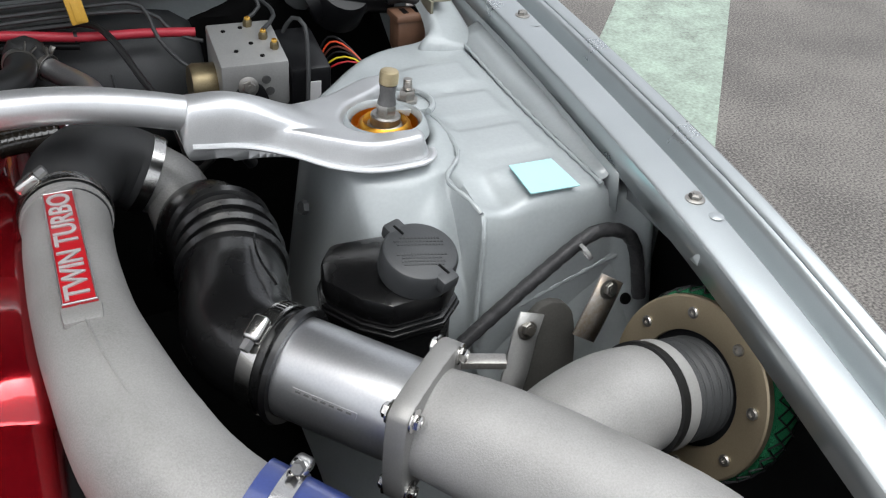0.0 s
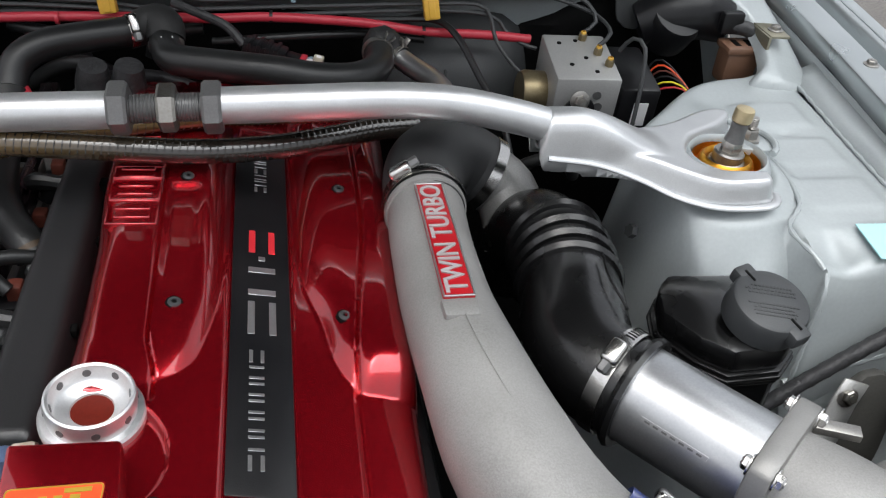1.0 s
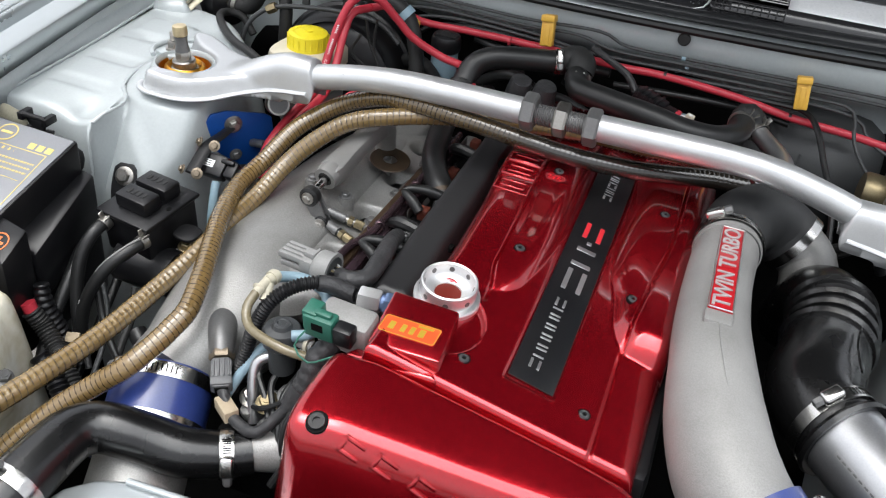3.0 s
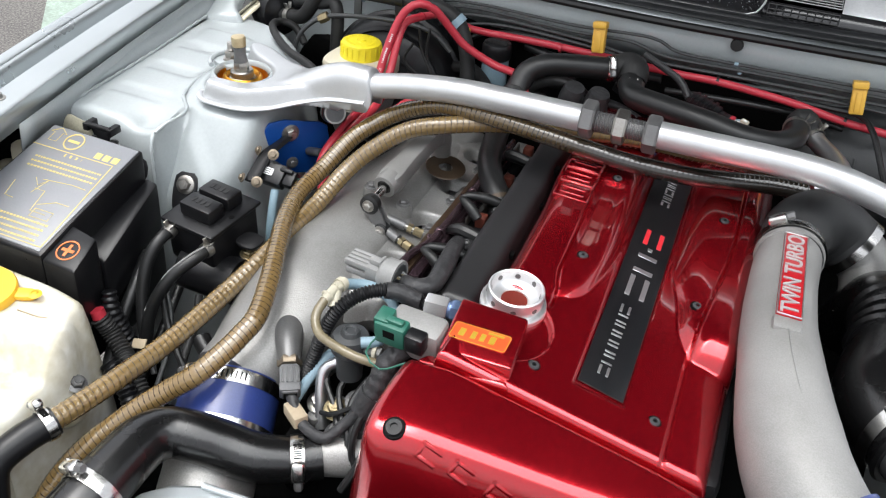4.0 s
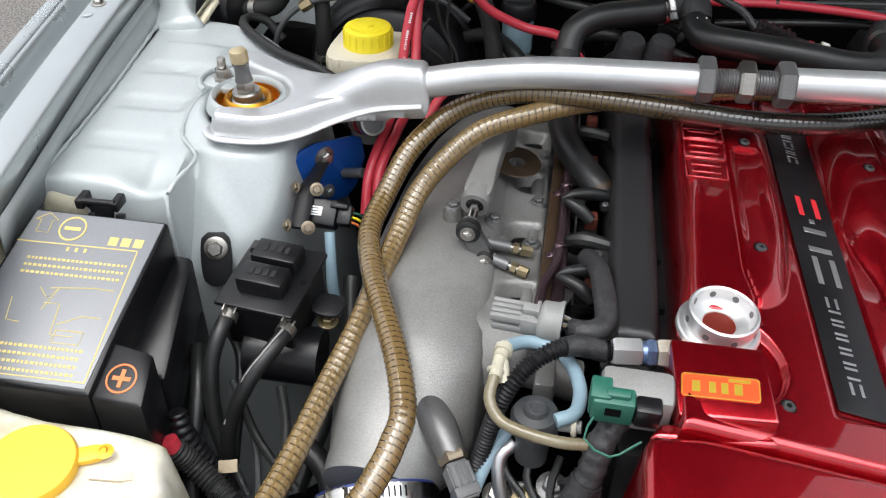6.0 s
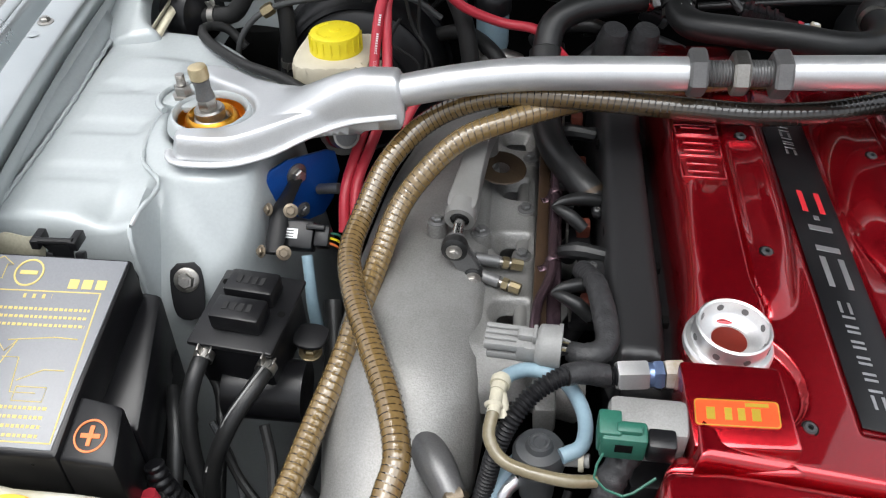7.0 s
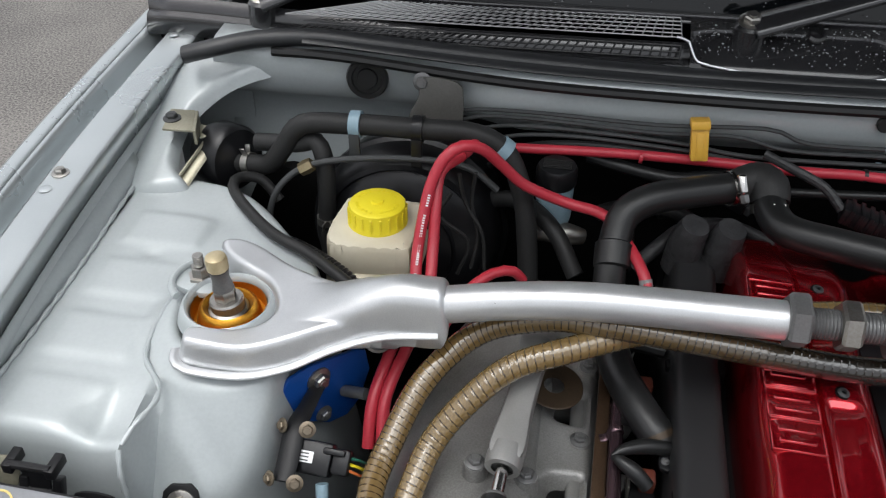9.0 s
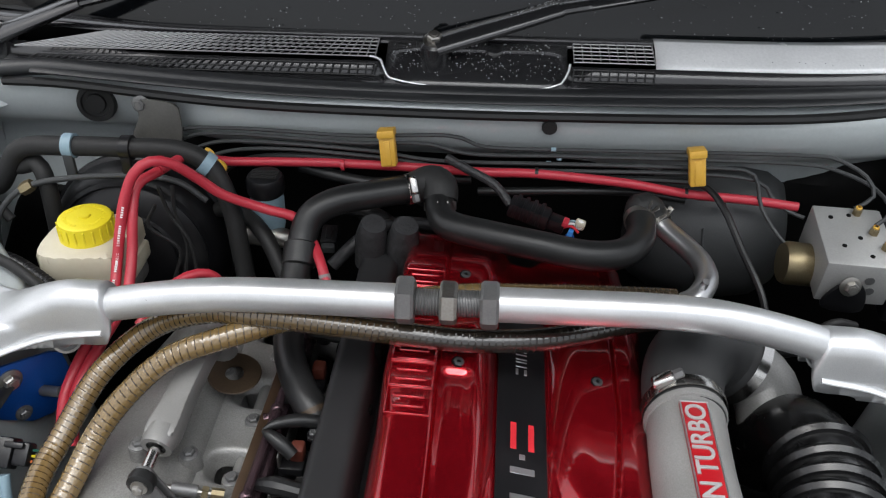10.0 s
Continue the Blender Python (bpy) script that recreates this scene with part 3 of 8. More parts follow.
# creased lower panel in front of the right tower, sealed to it along a slanting joint
def lower_panel():
    body = bpy.data.objects["inner_fender.001"]
    cols, rows = 20, 12
    verts, faces = [], []
    for i in range(cols + 1):
        u = i / cols
        x = 0.572 + 0.205 * u
        for k in range(rows + 1):
            v = k / rows
            crease = 0.006 * abs(((u * 3.0 + v * 0.8) % 1.0) - 0.5) * ease(0.0, 0.25, v)
            verts.append((x + 0.01 * v, -0.158 - 0.052 * v - float(crease), 0.678 + 0.056 * u - 0.13 * v + 0.004 * math.sin(9 * u)))
    for i in range(cols):
        for k in range(rows):
            a = i * (rows + 1) + k
            faces.append((a, a + 1, a + rows + 2, a + rows + 1))
    thick(part("lower_panel", (verts, [], faces), M["bay"], body, sharp=25), 0.0015)
    part("sealed_seam", tube([(0.572, -0.1625, 0.682), (0.636, -0.1625, 0.7015), (0.70, -0.160, 0.719), (0.768, -0.158, 0.737)], 0.0038, 8, 0.006, (0.0008, 0.019)), M["bay"], body)
    for x, y, z in ((0.752, -0.196, 0.708), (0.735, -0.200, 0.702)):
        part("drain_hole", lathe([(0, 0.001), (0.006, 0.001), (0.0065, -0.002)], place((x, y, z), (0, -0.92, 0.38)), 14), M["shadeblack"], body)


lower_panel()

# firewall, its rubber seal and lip
WALL = [(0.40, 0.36), (0.392, 0.78), (0.385, 0.845), (0.372, 0.862), (0.352, 0.872), (0.342, 0.885), (0.338, 0.905), (0.336, 0.925), (0.341, 0.938), (0.352, 0.944), (0.385, 0.946)]
xs = np.linspace(-0.69, 0.73, 59)


def wall_shift(x):
    return 0.034 * ease(-0.30, -0.46, x) + 0.02 * ease(0.40, 0.6, x)


def wall_rise(x):
    return 0.012 * x + 0.01 * ease(0.2, 0.6, x)


verts = [(float(x), float(y + wall_shift(x) * (1 if z > 0.84 else 0)), float(z + wall_rise(x))) for x in xs for y, z in WALL]
n = len(WALL)
faces = [(i * n + k, (i + 1) * n + k, (i + 1) * n + k + 1, i * n + k + 1) for i in range(len(xs) - 1) for k in range(n - 1)]
firewall = thing("firewall", (0, 0.39, 0.36), "grey painted firewall panel with a rolled upper edge", "firewall", "", "structure")
thick(part("panel", (verts, [], faces), M["bay"], firewall, sharp=60), 0.002)
part("corner_panel", prism([(-0.775, 0.40), (-0.66, 0.40), (-0.66, 0.90), (-0.775, 0.885)], 0, 0.004, 0.0, Matrix.Translation((0, 0.412, 0)) @ Matrix.Rotation(radians(90), 4, "X")), M["bay"], firewall)
part("hole_plug", lathe([(0, 0.004), (0.008, 0.004), (0.0095, 0.002), (0.0095, -0.002)], place((0.093, 0.333, 0.922), (0, -1, 0.1)), 20), M["rubber"], firewall, "round black rubber plug")
part("grommet", lathe([(0, 0.004), (0.012, 0.004), (0.013, 0.001), (0.018, 0.001), (0.019, 0.005), (0.024, 0.005), (0.026, 0.0), (0.026, -0.004)], place((-0.493, 0.367, 0.905), (0.1, -1, 0.15)), 32), M["rubber"], firewall, "black ringed rubber grommet")
SEAL = [(-0.714, 0.345, 0.926), (-0.675, 0.352, 0.936), (-0.630, 0.371, 0.942), (-0.56, 0.381, 0.946), (-0.48, 0.376, 0.946), (-0.3, 0.362, 0.946), (-0.1, 0.360, 0.945), (0.18, 0.361, 0.952), (0.45, 0.366, 0.969), (0.62, 0.40, 0.968), (0.72, 0.46, 0.95)]
SEAL_FOOT = [(-0.57, 0.374, 0.946), (-0.52, 0.370, 0.946), (-0.31, 0.348, 0.9465), (-0.1, 0.346, 0.9465), (0.11, 0.346, 0.952), (0.38, 0.350, 0.964), (0.56, 0.378, 0.972), (0.64, 0.41, 0.970)]
solo("bonnet_seal", join(tube(SEAL, 0.0125, 16, 0.02, flat=0.85), tube(SEAL_FOOT, 0.0115, 10, 0.02, flat=0.35)), M["mould"], "black rubber bonnet seal along the firewall edge", "rubber seal", kind="structure")
solo("edge_strip", tube([(-0.610, 0.367, 0.930), (-0.52, 0.362, 0.932), (-0.31, 0.336, 0.931), (-0.1, 0.334, 0.931), (0.11, 0.334, 0.936), (0.38, 0.338, 0.947), (0.56, 0.366, 0.958)], 0.0062, 8, 0.02), M["rubber"], "thin black rubber edge strip on the firewall", "edge strip", kind="structure")

# added black sheet that paints the shade low on the firewall
solo("firewall_insulation", pressed(rounded([(-0.66, 0.3), (-0.66, 0.72), (-0.50, 0.745), (-0.43, 0.80), (-0.38, 0.850), (-0.30, 0.862), (0.12, 0.858), (0.20, 0.845), (0.34, 0.835), (0.40, 0.830), (0.46, 0.845), (0.54, 0.872), (0.66, 0.878), (0.66, 0.30)], 0.03), lambda x, y: 0.012 + 0 * x, 0.012, 0.008, 0.004, 0.02), M["shadeblack"], "black sheet added as the shade on the lower firewall", "insulation", kind="structure").matrix_world = Matrix.Translation((0, 0.392, 0)) @ Matrix.Rotation(radians(90), 4, "X")

# floor of the bay coloured as deep shade, walls that close it, bonnet overhead
solo("bay_floor", block(-0.70, -0.95, 0.34, 0.70, 0.40, 0.36, 0), M["shadeblack"], "near-black sheet added as the shade below the engine", "tray", kind="structure")
solo("front_panel", block(-0.66, -1.00, 0.30, 0.66, -0.95, 0.74, 0.01), M["blacksatin"], "black front panel across the nose of the car", "panel", kind="structure")
bonnet = prism([(-0.72, -0.08), (0.72, -0.08), (0.70, 1.15), (0.60, 1.32), (-0.60, 1.32), (-0.70, 1.15)], 0.0, 0.02, 0.006, Matrix.Translation((0, 0.54, 1.19)) @ Matrix.Rotation(radians(180 - BONNET), 4, "X"))
solo("bonnet", bonnet, M["lining"], "raised bonnet with a dark lined underside", "bonnet", kind="structure")

for side in (-1, 1):
    hinge = thing("bonnet_hinge", (side * 0.70, 0.50, 0.93), "black steel bonnet hinge arm bolted behind the fender", "hinge", "bonnet hinges")
    part("arm", tube([(side * 0.70, 0.50, 0.93), (side * 0.70, 0.505, 1.02), (side * 0.69, 0.52, 1.12), (side * 0.68, 0.50, 1.22)], 0.012, 10, 0.02, flat=0.4), M["blacksatin"], hinge)
    part("foot", block(side * 0.70 - 0.02, 0.46, 0.925, side * 0.70 + 0.02, 0.54, 0.935, 0.003), M["blacksatin"], hinge)
    bolt(hinge, (side * 0.70, 0.475, 0.935), (0, 0, 1), 0.006, "steel")

# cowl, windscreen and wipers


def cowl_piece(x0, x1, prof, material, parent, name, label=""):
    cx = np.linspace(x0, x1, max(2, int((x1 - x0) / 0.03)))
    vs = [(float(x), float(y + 0.10 * ease(-0.35, -0.8, x) * 0.5 + 0.1 * ease(0.35, 0.9, x) * 0.5), float(z + 0.02 * x)) for x in cx for y, z in prof]
    k = len(prof)
    fs = [(i * k + j, (i + 1) * k + j, (i + 1) * k + j + 1, i * k + j + 1) for i in range(len(cx) - 1) for j in range(k - 1)]
    return thick(part(name, (vs, [], fs), material, parent, label), 0.003)


cowl = thing("cowl_cover", (0, 0.42, 0.95), "wet black plastic cowl cover with mesh grilles below the windscreen", "cowl cover", "", "structure")
for x0, x1 in ((-0.80, -0.1185), (0.1135, 0.85)):
    cowl_piece(x0, x1, [(0.372, 0.930), (0.380, 0.952), (0.388, 0.956), (0.392, 0.974)], M["cowl"], cowl, "front_face")
cowl_piece(-0.80, 0.85, [(0.440, 0.979), (0.452, 0.983), (0.468, 0.981), (0.49, 0.975)], M["cowl"], cowl, "rear_edge")
cowl_piece(-0.118, 0.113, [(0.372, 0.930), (0.377, 0.949), (0.384, 0.956), (0.40, 0.965), (0.42, 0.974), (0.442, 0.981)], M["cowl"], cowl, "centre_panel", "wet black centre panel")
# right-hand cowl top, its sky reflection painted in as white
cowl_piece(0.222, 0.85, [(0.3925, 0.9705), (0.405, 0.978), (0.425, 0.986), (0.44, 0.990), (0.455, 0.989)], M["skywhite"], cowl, "side_panel", "wet side panel coloured white for the sky it reflects")
# well behind the mesh, its shade put in as near-black
cowl_piece(-0.80, 0.85, [(0.3945, 0.955), (0.398, 0.890), (0.56, 0.890), (0.62, 0.955)], M["shadeblack"], cowl, "well", "well below the grilles, coloured black as its shade")
part("rim_line", tube([(-0.136, 0.392, 0.978), (-0.122, 0.390, 0.974), (-0.114, 0.380, 0.960), (-0.095, 0.3755, 0.9535), (0.0, 0.3720, 0.9470), (0.09, 0.3745, 0.9545), (0.110, 0.381, 0.966), (0.115, 0.392, 0.980)], 0.0016, 6), M["alubright"], cowl, "wet shining lower rim")
part("clip_boss", lathe([(0.007, 0.0), (0.0105, 0.001), (0.012, 0.005), (0.010, 0.008), (0.007, 0.008), (0.006, 0.003), (0, 0.003)], place((0.02, 0.424, 0.9765), (0, -0.35, 1)), 24), M["cowl"], cowl, "round ringed clip boss")
screen = solo("windscreen", ([(-0.86, 0.56, 0.965), (0.86, 0.56, 0.985), (0.62, 1.35, 1.42), (-0.62, 1.35, 1.42), (0.0, 0.462, 0.974), (0.0, 1.28, 1.42), (-0.45, 0.482, 0.965), (0.45, 0.482, 0.984), (0.38, 1.30, 1.42), (-0.38, 1.30, 1.42)], [],
               [(0, 6, 9, 3), (6, 4, 5, 9), (4, 7, 8, 5), (7, 1, 2, 8)]), M["glass"], "dark wet windscreen glass", "windscreen", kind="structure")
thick(screen, 0.005)


def wiper(pivot, knee, tip, blade):
    w = thing("windscreen_wiper", pivot, "wet black wiper arm bolted beside the windscreen", "wiper", "wipers")
    p, k, t = Vector(pivot), Vector(knee), Vector(tip)
    part("arm_head", tube([p, p.lerp(k, 0.35), k], [0.024, 0.023, 0.019], 16, flat=0.45), M["cowl"], w)
    part("arm", tube([k, k.lerp(t, 0.5), t], [0.0165, 0.014, 0.010], 12, flat=0.45), M["cowl"], w)
    part("boss", lathe([(0.019, -0.030), (0.0185, 0.0), (0.014, 0.005), (0.011, 0.0055), (0.0105, 0.002), (0, 0.002)], place(p), 28), M["cowl"], w)
    bolt(w, p + Vector((0, -0.001, 0.007)), (0, -0.3, 1), 0.0098, "steel", "nut")
    b0, b1 = Vector(blade[0]), Vector(blade[1])
    part("blade", tube([b0, b0.lerp(b1, 0.5) + Vector((0, 0, 0.006)), b1], 0.005, 8, flat=1.6), M["rubber"], w)
    return w


wiper((-0.056, 0.411, 0.988), (0.100, 0.455, 1.027), (0.50, 0.55, 1.075), [(0.05, 0.56, 1.065), (0.68, 0.64, 1.075)])
wiper((-0.640, 0.43, 0.965), (-0.53, 0.46, 1.005), (-0.10, 0.60, 1.09), [(-0.50, 0.56, 1.05), (0.05, 0.60, 1.095)])

# mesh grilles: each is a frame and crossed bars
def grille(x0, x1, cols, rows, yz0, yz1, taper=0.0):
    """Crossed bars between the front edge yz0 and the rear edge yz1."""
    g = []
    for i in range(cols + 1):
        u = i / cols
        xa, xb = x0 + (x1 - x0) * u, x0 + taper + (x1 - x0 - taper) * u
        g.append(tube([(xa, yz0[0], yz0[1] + 0.02 * xa), (xb, yz1[0], yz1[1] + 0.02 * xb)], 0.0010, 5, 0.1))
    for j in range(rows + 1):
        v = j / rows
        a = (x0 + taper * v, yz0[0] + (yz1[0] - yz0[0]) * v, yz0[1] + (yz1[1] - yz0[1]) * v + 0.02 * x0)
        b = (x1, a[1], yz0[1] + (yz1[1] - yz0[1]) * v + 0.02 * x1)
        g.append(tube([a, b], 0.0010, 5, 0.2))
    return join(*g)


for x0, x1, cols, taper in ((-0.60, -0.130, 42, 0.11), (0.120, 0.220, 9, 0.0)):
    part("mesh_grille", grille(x0, x1, cols, 5, (0.3965, 0.9785), (0.441, 0.984), taper), M["cowlmesh"], cowl, "black plastic mesh grille, greyed for its sky glints")
    part("lower_grille", grille(x0, x1, cols, 2, (0.3850, 0.958), (0.3905, 0.971), taper * 0.3), M["black"], cowl, "black plastic lower mesh")


# ---- strut bar ----
def strut_bar():
    b = thing("strut_bar", (0, 0, 0.82), "silver strut tower bar with forked brackets and grey turnbuckle", "strut bar")
    y = -0.005
    left = [(-0.350, y, 0.880), (-0.318, y, 0.888), (-0.272, y, 0.898), (-0.215, y, 0.906), (-0.15, y, 0.909), (-0.048, y, 0.911)]
    right = [(0.032, y, 0.914), (0.10, y, 0.916), (0.19, y, 0.918), (0.245, y, 0.914), (0.30, y, 0.902), (0.345, y, 0.889)]
    part("left_tube", tube(left, 0.0165, 28, 0.012), M["barpaint"], b, "silver tube scuffed near its end")
    part("right_tube", tube(right, 0.0165, 28, 0.012), M["barpaint"], b)
    part("threaded_rod", tube([(-0.055, y, 0.911), (0.04, y, 0.914)], 0.0125, 20, 0.0007, (0.0007, 0.0028)), M["nutgrey"], b, "dark threaded rod")
    for x, w, r in ((-0.048, 0.017, 0.0235), (-0.008, 0.016, 0.0215), (0.030, 0.017, 0.0235)):
        part("hex_nut", lathe([(0, -w / 2), (r * 0.9, -w / 2), (r, -w / 2 + 0.0025), (r, w / 2 - 0.0025), (r * 0.9, w / 2), (0, w / 2)], place((x, y, 0.9125), (1, 0, 0.02), 8), 6), M["nutgrey" if x != -0.008 else "steel"], b)
    # forked bracket on each tower
    fork = [(0.334, -0.02), (0.334, 0.010), (0.3342, 0.0150), (0.339, 0.0155), (0.37, 0.017), (0.42, 0.021), (0.452, 0.031), (0.49, 0.052), (0.53, 0.078), (0.556, 0.087), (0.572, 0.082), (0.568, 0.068), (0.547, 0.050), (0.512, 0.030),
            (0.495, 0.010), (0.487, -0.012), (0.492, -0.030), (0.512, -0.040), (0.552, -0.044), (0.558, -0.050), (0.556, -0.062), (0.545, -0.066), (0.50, -0.067), (0.462, -0.054), (0.425, -0.036), (0.385, -0.026), (0.339, -0.0245), (0.3342, -0.0240)]
    for side in (-1, 1):
        pts = rounded([(side * x, v) for x, v in fork], 0.004)

        def crown(x, v):
            x = x * side
            arch = ease(0.47, 0.36, x)
            bow = np.sqrt(np.clip(1 - ((v + 0.005) / 0.026) ** 2, 0, 1))
            return 0.860 + 0.016 * ease(0.52, 0.40, x) + arch * (0.034 * bow - 0.002)
        ob = part("bracket", pressed(pts, crown, 0.026, 0.006, 0.006, 0.0016), M["barpaint"], b, "silver pressed steel bracket", sharp=70)
        thick(ob, 0.003)
        # folded lower flange
        lip = [(side * x, v, z) for x, v, z in ((0.336, -0.028, 0.868), (0.385, -0.032, 0.862), (0.425, -0.044, 0.852), (0.462, -0.064, 0.842), (0.50, -0.077, 0.838), (0.548, -0.077, 0.837), (0.563, -0.068, 0.838), (0.566, -0.056, 0.838))]
        part("flange_lip", tube(lip, 0.0048, 12, 0.006, flat=0.55), M["barpaint"], b)
        part("collar", lathe([(0.0166, -0.0015), (0.0192, -0.0015), (0.0196, 0.0), (0.0192, 0.0015), (0.0166, 0.0015)], place((side * 0.336, y, 0.886), (1, 0, -0.25 * side)), 28), M["barpaint"], b)
        # scuffs on the paint near the bend
    random.seed(21)
    for k in range(26):
        u, a = random.uniform(0.18, 0.62), random.uniform(-1.1, 0.5)
        p = Vector((-0.318, y, 0.888)).lerp(Vector((-0.15, y, 0.909)), u)
        n = Vector((0.0, math.sin(a), math.cos(a)))
        p = p + Vector((0, 0, 0.004 * math.sin(math.pi * u))) + n * 0.0163
        part("scuff", block(-random.uniform(0.001, 0.006), -0.0003, -0.0004, random.uniform(0.001, 0.006), 0.0003, 0.0004, 0, m=place(p, n, random.uniform(-35, 35))), M["nutgrey"], b)
    return b


strut_bar()


def strut_top(side):
    """Adjustable damper top in its tower."""
    x = side * 0.538
    s = thing("damper_top", (x, 0, 0.83), "gold anodised damper top mount with steel spindle and brass cap", "damper mount", "damper tops")
    part("mount_cup", lathe([(0.0, 0.834), (0.018, 0.834), (0.0195, 0.845), (0.0235, 0.8495), (0.0275, 0.8460), (0.029, 0.840), (0.0305, 0.834), (0.0330, 0.834), (0.0345, 0.838), (0.0350, 0.8465)], Matrix.Translation((x, 0, 0)), 40), M["gold"], s, "gold anodised mount")
    part("bearing_ring", lathe([(0.0135, 0.842), (0.0140, 0.845), (0.0165, 0.8465), (0.0188, 0.845), (0.0190, 0.840)], Matrix.Translation((x, 0, 0)), 36), M["steel"], s)
    part("tower_ring", lathe([(0.0356, 0.828), (0.0360, 0.847), (0.0372, 0.8515), (0.0395, 0.8535), (0.0420, 0.852), (0.0450, 0.846), (0.0475, 0.838)], Matrix.Translation((x, 0, 0)), 48), M["bay"], s, "grey painted rolled ring")
    m = place((x, 0, 0.84), (0.06 * side, -0.02, 1))
    part("collar", lathe([(0, 0), (0.0155, 0), (0.0160, 0.004), (0.0160, 0.0145), (0.0145, 0.0165), (0, 0.0165)], m, 28), M["steel"], s)
    part("locknut", lathe([(0, 0.0155), (0.0098, 0.0155), (0.0106, 0.018), (0.0106, 0.026), (0.0094, 0.028), (0, 0.028)], m, 6), M["steel"], s)
    part("shaft", lathe([(0, 0.028), (0.0100, 0.028), (0.0082, 0.038), (0.0085, 0.046), (0.0095, 0.050), (0, 0.050)], m, 20), M["nutgrey"], s)
    part("knob", lathe([(0, 0.050), (0.0088, 0.050), (0.0100, 0.0515), (0.0100, 0.061), (0.0092, 0.0640), (0.006, 0.0650), (0, 0.0653)], m, 28), M["knob"], s, "brass adjuster knob")
    # stud and nut at the edge of the mount
    sx, sy = x + side * 0.039, 0.032
    part("stud_plate", prism(rounded([(sx - 0.021, sy - 0.014), (sx + 0.017, sy - 0.022), (sx + 0.021, sy + 0.006), (sx + 0.004, sy + 0.024), (sx - 0.019, sy + 0.018)], 0.005), 0.842, 0.850, 0.002), M["bay"], s)
    part("plate_rim", tube([(sx + side * u, sy + v, 0.852) for u, v in ((-0.034, 0.050), (-0.012, 0.040), (0.008, 0.024), (0.021, 0.008), (0.024, -0.010), (0.018, -0.026), (0.010, -0.034))], 0.0036, 10, 0.004), M["bay"], s)
    part("stud_nut", lathe([(0, 0.850), (0.0125, 0.850), (0.0125, 0.853), (0.0090, 0.8535), (0.0090, 0.862), (0.0078, 0.8635), (0, 0.8635)], Matrix.Translation((sx, sy, 0)), 6), M["steel"], s)
    part("stud", tube([(sx, sy, 0.864), (sx, sy, 0.876)], 0.0048, 14, 0.0006, (0.0003, 0.0018)), M["steel"], s)
    return s


strut_top(-1)
strut_top(1)

# ---- engine ----
# block and head below the covers, black to fill the gaps with shade
eng = thing("engine_block", (0.06, -0.05, 0.36), "engine block and cylinder head, blackened as the bay's shade", "engine")
part("block", block(-0.10, -0.52, 0.37, 0.20, 0.26, 0.70, 0.02), M["shadeblack"], eng)
part("head", block(-0.125, -0.375, 0.66, 0.195, 0.26, 0.765, 0.012), M["blacksatin"], eng)


# the two raised rear panels, each with a round nose and a scoop beside the strip
PANEL_L = rounded([(-0.14, -0.262), (-0.07, -0.262), (-0.040, -0.258), (-0.0046, -0.2470), (0.0156, -0.2290), (0.0245, -0.205), (0.0345, -0.150), (0.0395, -0.072), (0.0405, 0.05), (0.0405, 0.30), (-0.14, 0.30)], 0.006)
PANEL_R = rounded([(0.27, -0.252), (0.20, -0.252), (0.158, -0.2480), (0.1395, -0.2440), (0.1225, -0.2157), (0.1130, -0.1693), (0.0995, -0.1231), (0.0935, -0.0643), (0.0930, 0.022), (0.0925, 0.30), (0.27, 0.30)], 0.006)


def left_top(x, y):
    return 0.8508 - 0.03 * x + 0.094 * np.minimum(y, 0) + 0.03 * np.maximum(y, 0)


def right_top(x, y):
    return 0.8235 + 0.028 * y - 0.06 * (x - 0.14)


def cover_top(x, y):
    base = cover_plane(x, y)
    z = base
    for panel, top, wide in ((PANEL_L, left_top, 0.030), (PANEL_R, right_top, 0.038)):
        u = np.clip(-away(panel, x, y) / wide, 0, 1)
        z = z + np.maximum(top(x, y) - base, 0) * (1 - (1 - u) ** 2.4)
    z = z - 0.020 * ease(-0.042, -0.074, x) ** 2 * ease(-0.02, -0.10, y) * ease(-0.33, -0.26, y)
    # scoop between the pad of the rear screw and the nose
    z = z - 0.0045 * ease(-0.020, -0.032, y) * ease(-0.20, -0.12, y) * ease(-0.0155, -0.006, x) * ease(0.024, 0.008, x)
    # trough for the strip and the bowl below the filler cap
    z = z - 0.003 * ease(0.0275, 0.0245, np.abs(x - 0.0663)) * ease(-0.352, -0.345, y)
    z = z - 0.008 * ease(0.0535, 0.0490, np.hypot(x + 0.045, y + 0.312))
    # parting lines
    z = z - 0.005 * np.exp(-((x + 0.0155 - 0.0075 * ease(-0.20, -0.25, y)) / 0.0013) ** 2) * ease(-0.268, -0.258, y)
    z = z - 0.005 * np.exp(-((x - 0.158 + 0.020 * ease(-0.02, -0.26, y)) / 0.0013) ** 2)
    z = z - 0.020 * ease(0.162, 0.20, x) ** 2
    z = z - 0.035 * ease(0.12, 0.24, y)
    return z


cover = thing("valve_cover", (0.06, -0.05, 0.76), "candy red painted valve cover with black name strip", "valve cover")
COVER = [(-0.064, 0.235), (-0.066, 0.0), (-0.070, -0.20), (-0.084, -0.36), (-0.085, -0.3935), (0.182, -0.3935), (0.186, -0.2), (0.192, 0.0), (0.196, 0.12), (0.19, 0.235)]
part("lid", pressed(COVER, cover_top, 0.085, 0.009, 0.004, 0.0019), M["red"], cover, sharp=60)
